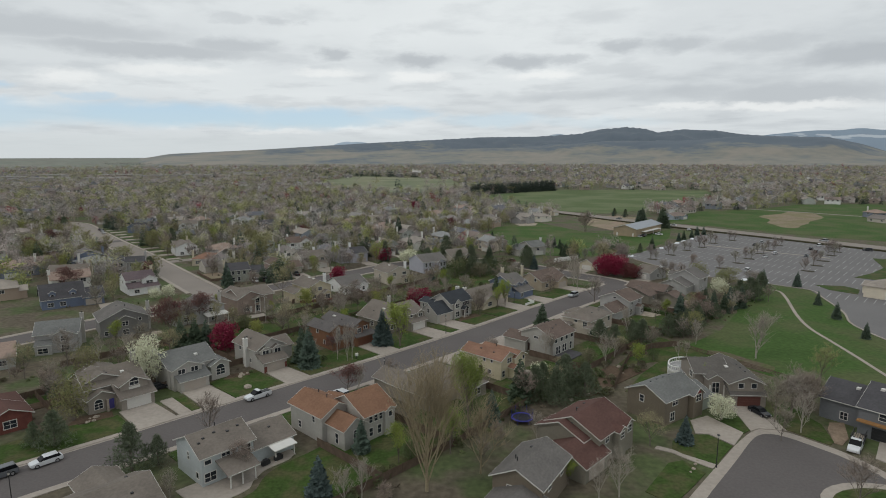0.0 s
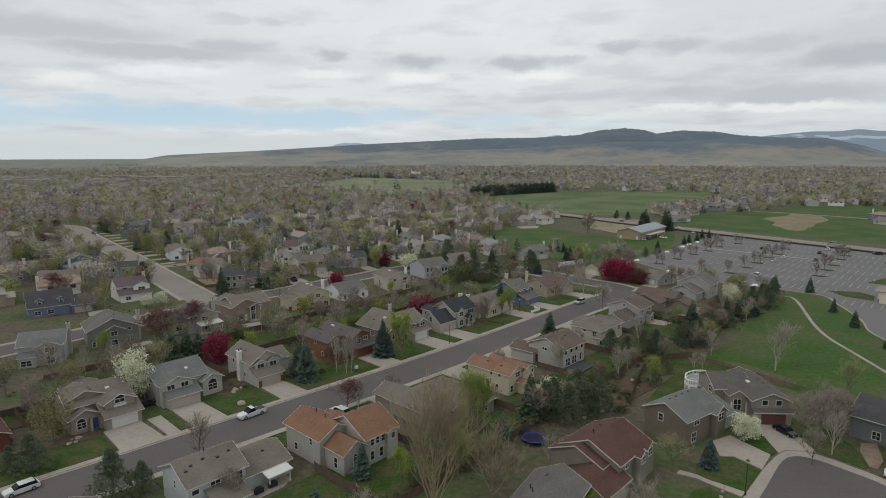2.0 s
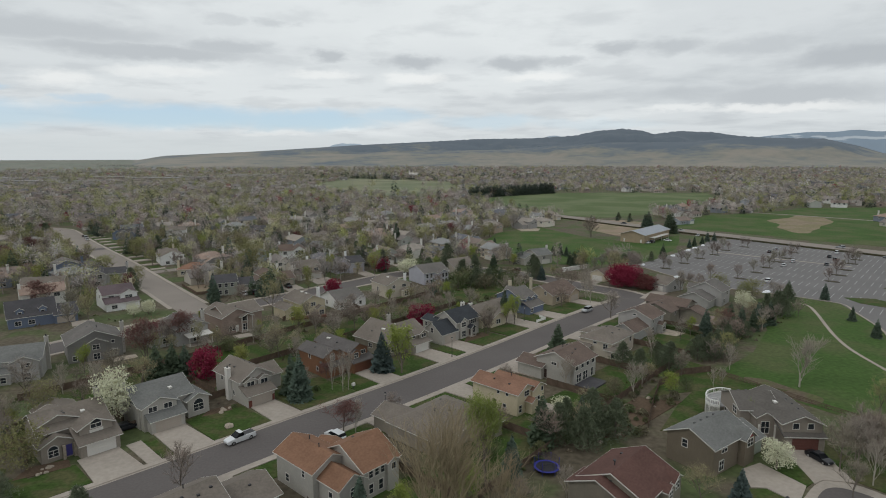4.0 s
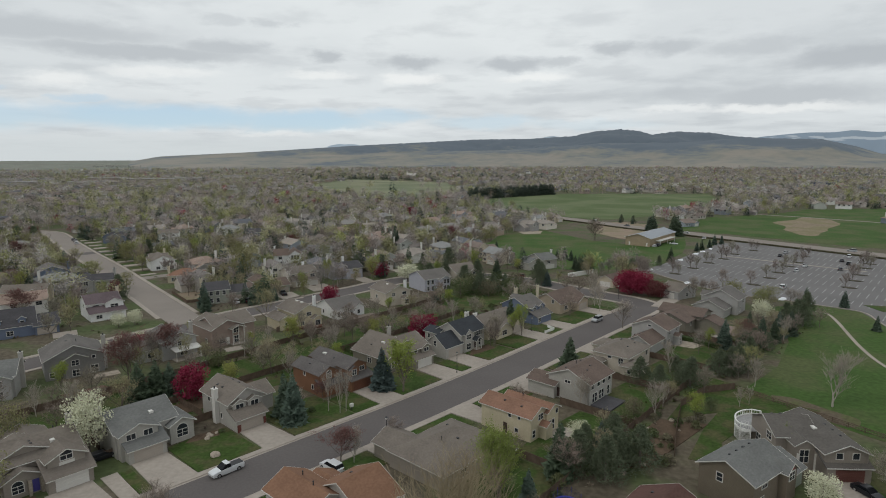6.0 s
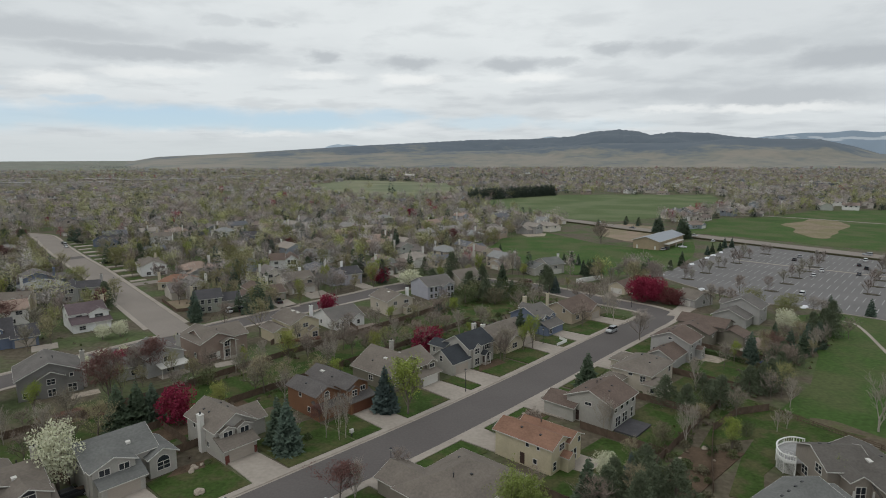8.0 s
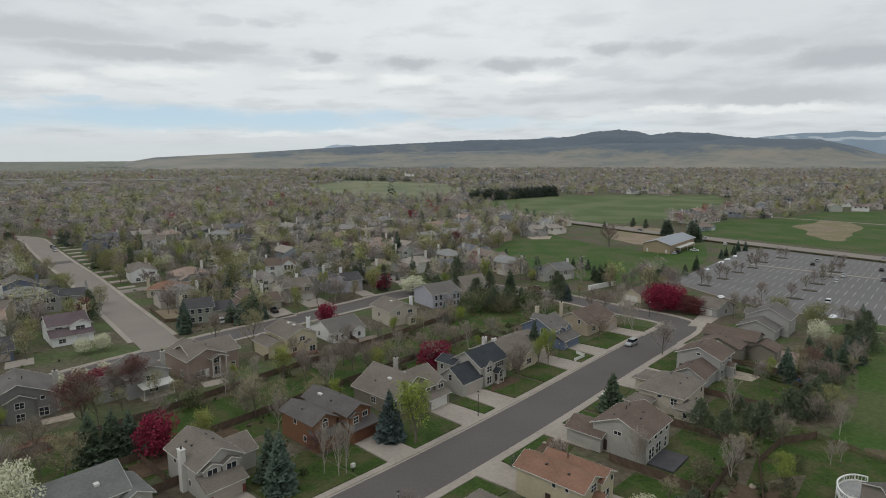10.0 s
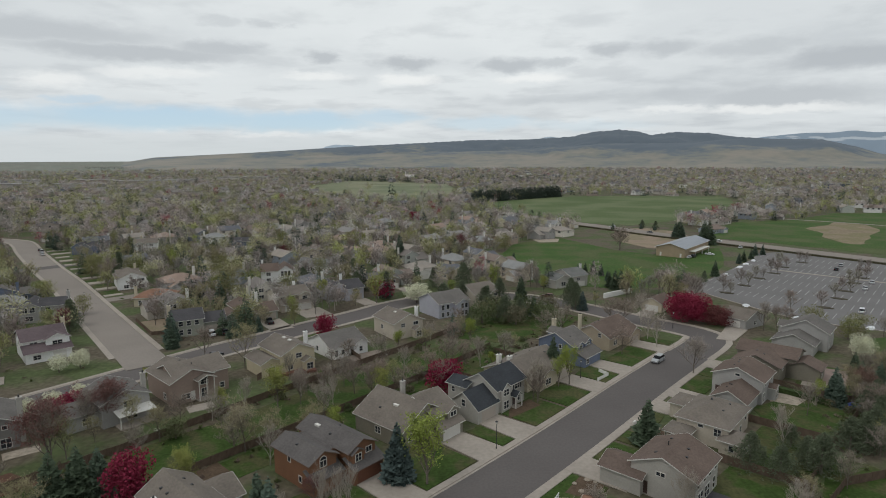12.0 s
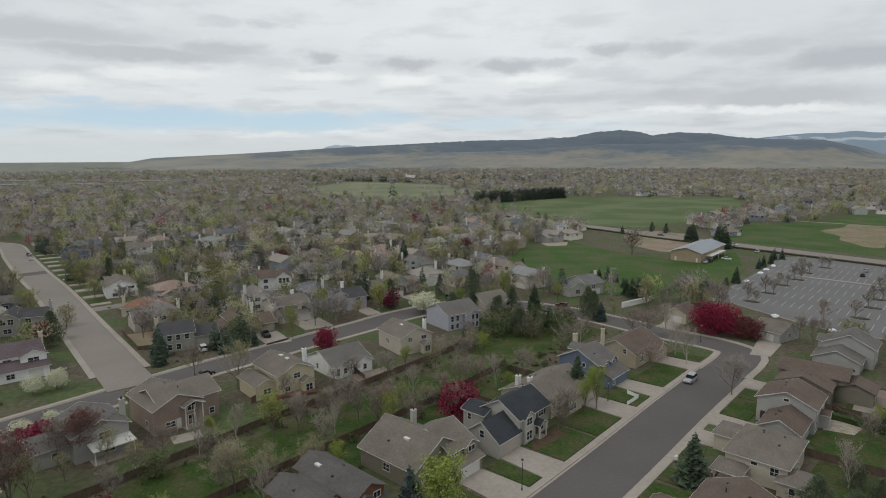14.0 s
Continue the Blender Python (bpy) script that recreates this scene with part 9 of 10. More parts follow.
# ---- low growth in the yards: countless, so one object ----
def undergrowth():
    r = random.Random(61)
    n = np.random.default_rng(8)
    verts, faces = [], []
    made = 0
    while made < 800:
        if r.random() < 0.55:
            s, m = r.uniform(-50, 168), r.choice((r.gauss(31.6, 1.6), r.gauss(48.5, 2.0), r.gauss(-48.5, 1.8), r.uniform(14, 30)))
            x, y = S(s, m)
        elif r.random() < 0.15:
            x, y = park_edge(r)
        else:
            y = r.uniform(190, 330)
            x = r.uniform(-0.82, 0.36) * (y - 40)
            if not free(x, y, 8):
                continue
        if indoors(x, y, 0.4) or near_line(x, y, MAIN, 9) or near_line(x, y, BEND, 8) or near_line(x, y, LONG, 11) or near_line(x, y, [(28, 66), (63, 88), (75, 92)], 17) or near_line(x, y, [(64, 101), (66, 114)], 5):
            continue
        made += 1
        w, h = r.uniform(0.3, 0.9), r.uniform(0.3, 0.9)
        c = n.normal(size=(24, 3))
        c /= np.linalg.norm(c, axis=1)[:, None]
        # one chain of linked faces per clump, so that each has one colour
        k = len(verts)
        verts.append((x, y, 0.0))
        for px, py, pz in c:
            i = len(verts)
            q = (x + px * w, y + py * w, abs(pz) * h)
            e = n.normal(size=3) * 0.17
            verts += [q, (q[0] + e[0], q[1] + e[1], max(0.05, q[2] + e[2]))]
            faces.append((k, i, i + 1))
    data = bpy.data.meshes.new("undergrowth")
    data.from_pydata(verts, [], faces)
    data.materials.append(mat("yard_undergrowth", (0.08, 0.07, 0.04), 0.95, 0.3, 2.0, palette=[(0.17, 0.14, 0.105), (0.11, 0.13, 0.055), (0.21, 0.175, 0.13), (0.14, 0.155, 0.07), (0.17, 0.13, 0.105), (0.12, 0.145, 0.06)], island=True))
    tagged(new("undergrowth", data), "low brown and green shrubs and dry growth in the yards", "undergrowth", kind="stuff")


undergrowth()


# ---- trees that stand out ----
plant("bare", 14.4, 183.9, 10.9)
plant("fresh", 23.7, 194.2, 10.1)
plant("bare", -9.8, 127.0, 6.2)
plant("birch", 28.3, 142.1, 8.6)
plant("birch", 29.8, 143.3, 6.9)
plant("birch", 42.2, 137.3, 9.0)
plant("pine", 56.5, 153.8, 7.5, wide=1.3)
plant("pine", 70.5, 162.3, 7.1, wide=1.2)
plant("spruce", 77.9, 180.3, 6.9)
plant("spruce", 84.4, 178.1, 3.6)
plant("spruce", 100.1, 191.5, 7.7)
plant("spruce", 107.4, 199.5, 5.8)
plant("spruce", 94.6, 186.0, 7.0)
plant("rusty", 85.0, 182.3, 8.4, wide=1.1)
plant("birch", 71.4, 153.4, 7.8)
plant("white", 24.0, 126.2, 5.0)
plant("spruce", 19.6, 121.4, 6.4)
plant("blue", 27.6, 124.4, 5.9)
plant("plum", -75.2, 160.9, 13.4, wide=1.1)
plant("bare", -74.3, 160.3, 12.8, wide=0.9)
plant("plum", -72.6, 174.6, 11.0, wide=1.05)
plant("bare", -75.7, 173.6, 8.1, wide=0.9)
plant("spruce", -66.0, 147.0, 9.6, wide=1.1)
plant("spruce", -63.2, 149.2, 9.4, wide=1.1)
plant("spruce", -60.8, 150.6, 8.4, wide=1.1)
plant("red", -55.5, 149.2, 8.3, wide=0.95)
plant("white", -64.0, 124.7, 12.4, wide=0.82)
plant("red", -82.0, 179.1, 6.0, wide=1.3)
plant("plum", -86.5, 179.2, 4.9, wide=1.3)
plant("bare", -76.5, 175.7, 9.0)
plant("bare", -58.5, 175.5, 8.3)
plant("bud", -42.3, 164.2, 11.5, wide=1.15)
plant("spruce", -81.0, 224.5, 7.4)
plant("bare", -68.6, 215.7, 10.1)
plant("bud", -81.2, 246.1, 11.2)
plant("bud", -145.9, 274.9, 11.2, wide=1.2)
plant("pine", -122.4, 248.6, 6.7, wide=0.9)
plant("bud", -55.6, 207.5, 13.2, wide=0.8)
plant("bud", -86.8, 295.4, 12.9, wide=1.4)
plant("spruce", -92.2, 350.1, 7.5)
plant("spruce", -61.2, 239.6, 5.5)
plant("fresh", -46.8, 267.8, 11.3, wide=0.8)
plant("bare", -40.5, 267.6, 8.6)
plant("bud", -39.0, 317.3, 10.2)
plant("spruce", -23.4, 358.8, 10.2)
plant("bare", -28.8, 194.4, 9.2)
plant("bare", -20.1, 187.5, 10.2)
plant("bare", -25.9, 190.2, 9.0)
plant("birch", -31.4, 193.1, 6.7)
plant("pine", -4.1, 262.8, 10.3, wide=1.2)
plant("pine", 2.8, 269.5, 9.7)
plant("pine", 10.2, 259.0, 10.1, wide=1.2)
plant("pine", 16.1, 269.1, 10.7)
plant("spruce", 25.2, 277.7, 9.7)
plant("pine", 41.6, 268.1, 10.7)
plant("bud", 11.1, 284.8, 8.3)
plant("fresh", -0.4, 281.1, 7.6)
plant("pine", 15.3, 248.4, 9.1, wide=1.2)
plant("pine", 20.8, 250.6, 7.6, wide=1.1)
plant("pine", 3.1, 237.9, 6.1)
plant("spruce", -1.9, 234.6, 6.8)
plant("spruce", 26.1, 255.3, 7.2)
plant("greenbush", 8.0, 246.6, 7.0, wide=1.25)
plant("greenbush", 13.4, 252.4, 7.5, wide=1.25)
plant("greenbush", 18.6, 244.8, 6.5, wide=1.25)
plant("greenbush", 22.6, 256.6, 7.5, wide=1.25)
plant("greenbush", 27.6, 249.0, 6.8, wide=1.25)
plant("greenbush", 31.0, 257.4, 7.0, wide=1.25)
plant("pine", 42.3, 263.9, 10.2, wide=0.9)
plant("blue", 44.3, 262.4, 6.8)
plant("bare", 35.3, 247.7, 7.0, wide=1.2)
plant("birch", 3.9, 206.9, 9.0)
plant("bud", 49.8, 265.7, 6.3, wide=0.8)
plant("fresh", 36.0, 289.0, 7.7, wide=1.2)
plant("spruce", 58.5, 326.0, 4.7)
plant("spruce", 61.6, 324.7, 5.9)
plant("spruce", 65.6, 325.7, 6.7)
plant("spruce", 68.1, 322.0, 5.6)
plant("spruce", 67.6, 310.9, 4.7)
plant("spruce", 70.4, 308.7, 5.1)
plant("spruce", 72.6, 306.5, 4.4)
plant("white", 10.1, 336.6, 6.7)
plant("bud", 15.4, 310.8, 7.0)
plant("spruce", 33.6, 356.4, 5.8)
plant("bare", 32.5, 299.2, 12.6)
plant("bare", 28.4, 302.2, 9.0)
plant("pine", -7.3, 300.7, 8.7, wide=0.8)
plant("bare", 14.4, 140.5, 7.4)
plant("bud", 72.5, 158.4, 9.0)
plant("birch", 81.8, 142.0, 13.5, wide=1.25)
plant("pine", 57.0, 163.0, 4.6, wide=1.3)
plant("bare", 70.1, 158.4, 7.4)
plant("fresh", -8.4, 107.1, 5.2)
plant("willow", -70.3, 107.7, 9.5, wide=1.05)
plant("pine", -67.3, 97.4, 7.0, wide=1.2)
plant("pine", -71.1, 97.5, 4.8)
plant("bare", -40.8, 100.4, 9.3)
plant("spruce", -83.8, 121.8, 5.2)
plant("willow", -76.1, 123.3, 11.1, wide=0.7)
plant("bare", -89.9, 137.6, 10.7)
plant("bare", -30.3, 86.8, 7.3)
plant("birch", -39.5, 81.0, 5.2)
plant("bud", 38.8, 96.5, 6.9, wide=1.2)
plant("birch", 19.0, 98.7, 6.3)
plant("birch", 28.5, 80.7, 8.7, wide=1.2)
plant("birch", 25.3, 80.0, 7.7)
plant("fresh", 21.5, 83.9, 4.7, wide=1.2)
plant("bare", 69.8, 106.4, 12.1)
plant("bare", 74.1, 108.9, 10.0)
plant("spruce", 65.4, 294.1, 8.1)
plant("spruce", 67.9, 294.0, 8.5)
plant("spruce", 71.2, 295.8, 6.8)
plant("spruce", 64.8, 298.9, 6.7)
plant("bare", 76.0, 112.8, 9.7)
plant("bud", 87.2, 124.9, 10.6)
plant("fresh", 60.2, 121.9, 6.5)
plant("bare", 62.8, 77.5, 8.9)
plant("spruce", -12.3, 94.9, 6.3)
plant("birch", -10.4, 80.7, 7.5)
plant("birch", -12.7, 78.9, 7.2)
plant("bare", 11.6, 96.7, 5.3)
plant("bare", 11.6, 122.4, 5.2)
plant("spruce", 129.8, 227.2, 6.9)
plant("spruce", 141.4, 224.0, 6.3)
plant("spruce", 131.7, 195.8, 5.0)
plant("spruce", 126.4, 178.1, 5.8)
plant("spruce", 121.2, 157.8, 4.9)
plant("spruce", 103.2, 192.3, 7.8)
plant("spruce", 152.8, 444.7, 10.8)
plant("spruce", 163.2, 426.3, 14.4)
plant("spruce", 148.1, 495.4, 4.8)
plant("spruce", 154.8, 486.1, 4.7)
plant("bare", 99.8, 395.1, 16.0, wide=1.2)
plant("spruce", 124.4, 486.8, 6.1)
plant("birch", 54.7, 228.4, 10.7, wide=1.1)
plant("birch", 58.7, 245.2, 11.2, wide=1.3)
plant("bare", 52.5, 243.7, 9.1, wide=1.3)
plant("bare", 49.1, 245.5, 9.5, wide=1.2)
plant("bare", 42.9, 215.1, 9.4, wide=1.2)
plant("bare", 66.1, 105.5, 10.3)
plant("bare", 71.5, 109.4, 9.9)
plant("birch", 68.6, 101.2, 9.3)
plant("bare", 63.1, 98.0, 7.5)
plant("bare", 74.3, 108.1, 9.8)
plant("birch", -24.5, 142.1, 10.4, wide=0.6)
plant("birch", -21.9, 141.2, 10.6, wide=0.6)
plant("birch", -20.8, 142.0, 10.4, wide=0.6)
plant("plum", -26.5, 147.1, 5.5)
plant("spruce", -33.2, 140.8, 9.3)
plant("birch", -30.5, 140.7, 7.0)
plant("bare", 13.5, 184.4, 8.1)
plant("bare", 14.9, 185.0, 6.5)
plant("red_dome", 75.4, 248.4, 9.4, turn=-37, wide=1.25)
plant("plum_dome", 82.0, 242.4, 6.4, turn=-37, wide=1.15)
plant("spruce", 154.5, 442.3, 13.0, wide=1.2)
plant("spruce", 160.5, 414.5, 15.0, wide=1.2)
plant("pine", 150.2, 499.2, 7.0)
plant("pine", 156.1, 488.5, 7.0)
plant("spruce", 118.0, 318.4, 7.5)
plant("pine", 107.1, 305.3, 5.5)
plant("spruce", 145.5, 350.2, 5.5)
plant("spruce", 150.6, 355.3, 6.0)
plant("spruce", 158.8, 363.3, 5.5)
plant("spruce", 166.8, 374.1, 6.5)
plant("spruce", 171.8, 375.5, 6.0)
plant("bare", 101.2, 397.6, 14.0, wide=1.1)
plant("pine", 29.0, 122.0, 8.6, wide=1.2)
plant("pine", 32.5, 118.5, 8.0, wide=1.2)
plant("pine", 55.9, 156.6, 5.6, wide=1.3)
plant("pine", 69.3, 161.6, 5.6, wide=1.4)
plant("bare", 80.6, 175.0, 8.5, wide=1.2)
plant("pine", 67.0, 161.6, 6.6, wide=1.4)
plant("pine", 73.4, 164.0, 7.4, wide=1.3)
plant("pine", 79.0, 170.0, 7.0)
plant("pine", 45.6, 156.0, 6.8, wide=1.2)
plant("pine", 48.8, 152.6, 6.2, wide=1.2)
plant("birch", 62.2, 142.4, 5.0)
plant("birch", 64.8, 143.6, 4.6)
plant("birch", 46.2, 143.3, 6.0)
plant("bud", 47.5, 144.0, 6.0)
plant("pine", 121.7, 214.2, 8.5, wide=1.1)
plant("red", -5.6, 190.8, 8.0, wide=1.1)
plant("red", -39.8, 233.3, 7.2)
plant("red", -26.5, 283.0, 7.6, wide=1.2)
plant("red", -21.5, 557.0, 9.0)
plant("plum", -18.8, 121.4, 7.0, wide=1.35)
plant("birch", -16.4, 121.0, 7.2)
plant("white", 56.1, 106.5, 5.6, wide=1.2)
plant("white", -97.5, 209.0, 5.2, wide=1.2)
plant("white", -101.0, 206.0, 4.6, wide=1.3)
plant("white", -13.5, 274.5, 7.6, wide=1.8)
plant("spruce", -23.7, 356.8, 15.0)
plant("spruce", -83.7, 230.6, 9.5)
plant("pine", -122.0, 246.6, 9.5)
plant("pine", -119.0, 241.0, 6.5)
plant("willow", -84.5, 281.0, 12.0, wide=0.9)
plant("willow", -92.0, 296.0, 13.0)
plant("willow", -101.0, 322.0, 12.0)
plant("willow", -118.0, 222.0, 8.0, wide=0.9)
plant("willow", -98.0, 257.0, 6.5)
plant("fresh", -5.5, 91.0, 8.0)
plant("fresh", 3.2, 94.0, 9.5)
plant("bush", -7.0, 80.0, 3.2, wide=1.2)
plant("bush", 9.0, 93.0, 3.0, wide=1.3)
plant("bush", 12.5, 99.0, 2.4, wide=1.3)
plant("willow", -127.0, 262.0, 7.5)
plant("willow", -52.0, 247.0, 9.5, wide=0.6)
plant("spruce", 31.3, 165.3, 8.8, wide=1.2)
plant("fresh", -75.6, 198.0, 4.5)
plant("white", -85.0, 187.4, 4.5, wide=1.2)
plant("white", -88.4, 183.4, 4.2, wide=1.3)
plant("white", -91.6, 179.6, 4.2, wide=1.2)
plant("blue", -14.2, 154.2, 10.0)
plant("pine", -49.3, 89.0, 8.8)
plant("pine", -45.8, 90.8, 5.6)
plant("blue", -16.6, 79.6, 7.6)
plant("spruce", 18.2, 115.7, 9.9)
plant("spruce", 11.4, 105.7, 7.2)
plant("blue", 45.4, 97.4, 5.4)
plant("pine", 21.5, 117.0, 8.0, wide=1.1)
plant("pine", 25.5, 114.5, 8.4, wide=1.1)
plant("pine", 28.5, 118.0, 7.6, wide=1.1)
plant("pine", 24.0, 121.5, 7.0)
plant("spruce", -30.5, 137.0, 10.6)
plant("bare", 55.9, 200.6, 10.5, wide=1.2)
plant("birch", 54.5, 220.8, 11.0)
plant("fresh", -9.4, 152.4, 13.0, wide=1.3)
plant("fresh", 20.9, 192.8, 8.6)
plant("spruce", 21.3, 201.7, 9.8)
plant("bare", 93.0, 235.5, 10.5, wide=0.8)
plant("bare", 95.8, 233.6, 9.5, wide=0.8)
plant("willow", 107.0, 234.0, 8.5, wide=1.1)
plant("bare", 101.5, 238.0, 8.0)
plant("willow", 117.0, 228.5, 7.5, wide=1.3)
plant("willow", 112.5, 226.0, 7.0, wide=1.1)
plant("bare", 124.5, 228.0, 7.0)
plant("white", 103.4, 208.4, 7.2, wide=1.05)
plant("bare", 115.0, 258.0, 8.5)
plant("bare", 123.5, 222.0, 7.5)


# ---- the far town and woods: countless, so one object of each kind ----
def far_point(r, near, far):
    """even over the visible sector"""
    d = math.sqrt(r.uniform(near * near, far * far))
    b = radians(r.uniform(-42, 41))
    return d * math.sin(b), d * math.cos(b) + 30


def open_land(x, y):
    return any(inside(x, y, p) for p in OPEN) or near_line(x, y, ARTERY, 12) or (y < 560 and (near_line(x, y, LONG, 11) or near_line(x, y, CROSS, 8)))


def triangles(name, label, material, corners, category="trees"):
    """one object of loose triangles, from an array of n x 3 corners"""
    flat_ = np.concatenate(corners).astype(np.float32).reshape(-1, 3)
    n = len(flat_) // 3
    data = bpy.data.meshes.new(name)
    data.vertices.add(n * 3); data.loops.add(n * 3); data.polygons.add(n)
    data.vertices.foreach_set("co", flat_.ravel())
    data.loops.foreach_set("vertex_index", np.arange(n * 3, dtype=np.int32))
    data.polygons.foreach_set("loop_start", np.arange(0, n * 3, 3, dtype=np.int32))
    data.update()
    data.materials.append(material)
    return tagged(new(name, data), label, category, kind="stuff")


def crowns(spots, shape, count, width, length, seed, cone=False):
    """each tree: a trunk, and rising twigs gathered in a few rounded boughs"""
    r = np.random.default_rng(seed)
    made = []
    for x, y, z, h in spots:
        w = h * shape * r.uniform(0.8, 1.25)
        made.append(np.array([[(x - 0.16, y, z - 0.5), (x + 0.16, y, z - 0.5), (x, y, z + h * 0.7)]]))
        if cone:
            t = r.random(count) ** 1.35
            a = r.random(count) * 2 * math.pi
            rad = (1 - t) ** 0.9 * w * np.sqrt(r.uniform(0.15, 1.15, count))
            c = np.stack((rad * np.cos(a), rad * np.sin(a), h * (0.04 + 0.93 * t)), 1)
            d = np.stack((np.cos(a), np.sin(a), np.full(count, -0.25)), 1) + r.normal(size=(count, 3)) * 0.35
        else:
            k = 5
            lobes = r.normal(size=(k, 3)) * (w * 0.42, w * 0.42, h * 0.15) + (0, 0, h * 0.60)
            own = lobes[r.integers(0, k, count)]
            d = r.normal(size=(count, 3))
            d /= np.linalg.norm(d, axis=1)[:, None]
            c = own + d * (r.random((count, 1)) ** 0.5) * (w * 0.58, w * 0.58, h * 0.26)
            c[:, 2] = np.clip(c[:, 2], h * 0.12, h)
            d = d * 0.7 + (0, 0, 0.75) + r.normal(size=(count, 3)) * 0.35
        # the outer sprays lie along the rounded crown
        out = (c - (0, 0, h * 0.4)) / h + (0, 0, 0.2) + r.normal(size=(count, 3)) * 0.16
        out /= np.linalg.norm(out, axis=1)[:, None] + 1e-6
        d -= out * (d * out).sum(1)[:, None] * 0.75
        d /= np.linalg.norm(d, axis=1)[:, None] + 1e-6
        side = np.cross(out, d)
        side /= np.linalg.norm(side, axis=1)[:, None] + 1e-6
        side *= h * width * r.uniform(0.6, 1.3, (count, 1))
        tip = d * h * length * r.uniform(0.6, 1.3, (count, 1))
        c += (x, y, z)
        made.append(np.stack((c - side, c + side, c + tip), 1))
    return made


rng = random.Random(77)
groups = {"brown": [], "grey": [], "olive": [], "green": [], "dark": [], "red": []}
for _ in range(17000):
    x, y = far_point(rng, 230, 2450)
    d = math.hypot(x, y)
    bearing = math.degrees(math.atan2(x, y))
    keep = 1.0 if d < 1250 else 0.8
    if y < 210 or rng.random() > keep or open_land(x, y) or (y < 470 and not free(x, y, 8)):
        continue
    if any((x - a) ** 2 + (y - b) ** 2 < 60 for a, b in HOUSES) or (y < 620 and forecourt(x, y)):
        continue
    # kinds stand in drifts, as they were planted
    drift = noise.noise(Vector((x / 90, y / 90, 5.0)))
    kind = rng.choices(("brown", "grey", "olive", "green", "dark", "red"), (38 + 44 * drift, 22 - 20 * drift, max(2, 22 - 42 * drift), max(0.6, 4.5 - 10 * drift), 9, 0.8))[0]
    if 190 < x < 420 and 515 < y < 650 and rng.random() < 0.75:
        continue
    groups[kind].append((x, y, plain(d), rng.uniform(8, 15) if kind != "dark" else rng.uniform(7, 14)))
for i in range(190):
    t = rng.random()
    groups["dark"].append((45 + 122 * t + rng.uniform(-6, 6), 772 + 100 * t + rng.uniform(-12, 14), 0, rng.uniform(11, 16)))
for i in range(170):
    t = rng.random()
    groups["dark"].append((-330 + 640 * t, 1500 + rng.uniform(-50, 70) - 120 * t, 0, rng.uniform(10, 18)))
# single trees on the pale meadow
for x, y, h, kind in ((-62, 905, 22, "dark"), (-20, 930, 20, "brown"), (6, 905, 24, "brown"), (-100, 960, 20, "olive"), (40, 880, 14, "dark"), (24, 870, 12, "dark"), (-150, 1090, 14, "brown"), (-120, 1120, 13, "brown"), (-60, 1150, 14, "olive"), (-10, 1040, 18, "olive"), (10, 1010, 17, "brown")):
    groups[kind].append((x, y, 0, h))
# tree lines on the far plain
for _ in range(34):
    d0, b0 = rng.uniform(2500, 4000), rng.uniform(-43, -2)
    if b0 > -27 and d0 > 2900:
        continue
    run, slant, kind = rng.uniform(60, 420), rng.uniform(-60, 60), rng.choice(("dark", "brown", "grey", "dark"))
    x0, y0 = d0 * math.sin(radians(b0)), d0 * math.cos(radians(b0))
    for k in range(int(run / 9)):
        x, y = x0 + 9 * k + rng.uniform(-3, 3), y0 + slant * 9 * k / run + rng.uniform(-6, 6)
        groups[kind].append((x, y, plain(math.hypot(x, y)) - 0.5, rng.uniform(6, 11)))
# brown, grey and olive crowns carry distance haze as a paler, bluer base
FM = dict(
    brown=mat("far_brown_crowns", (0.345, 0.295, 0.274), 0.95, 0.42, 0.14, 0.05),
    grey=mat("far_grey_crowns", (0.375, 0.345, 0.322), 0.95, 0.42, 0.14, 0.05),
    olive=mat("far_olive_crowns", (0.325, 0.316, 0.175), 0.95, 0.42, 0.14, 0.05),
    green=mat("far_green_crowns", (0.30, 0.315, 0.13), 0.95, 0.42, 0.14, 0.05),
    dark=mat("far_conifers", (0.064, 0.082, 0.064), 0.95, 0.42, 0.14, 0.05),
    red=mat("far_crimson_crowns", (0.25, 0.055, 0.075), 0.95, 0.42, 0.14, 0.05))
for _ in range(3000):
    x, y = far_point(rng, 190, 800)
    if y < 235 or open_land(x, y) or near_line(x, y, LONG, 19) or not free(x, y, 8) or forecourt(x, y) or any((x - a) ** 2 + (y - b) ** 2 < 66 for a, b in HOUSES):
        continue
    drift = noise.noise(Vector((x / 60, y / 60, 1.0)))
    kind = rng.choices(("brown", "grey", "olive", "green", "dark", "red"), (34 + 40 * drift, 20 - 20 * drift, max(3, 24 - 40 * drift), 8, 16, 1.6))[0]
    groups[kind].append((x, y, 0, rng.uniform(6, 12)))
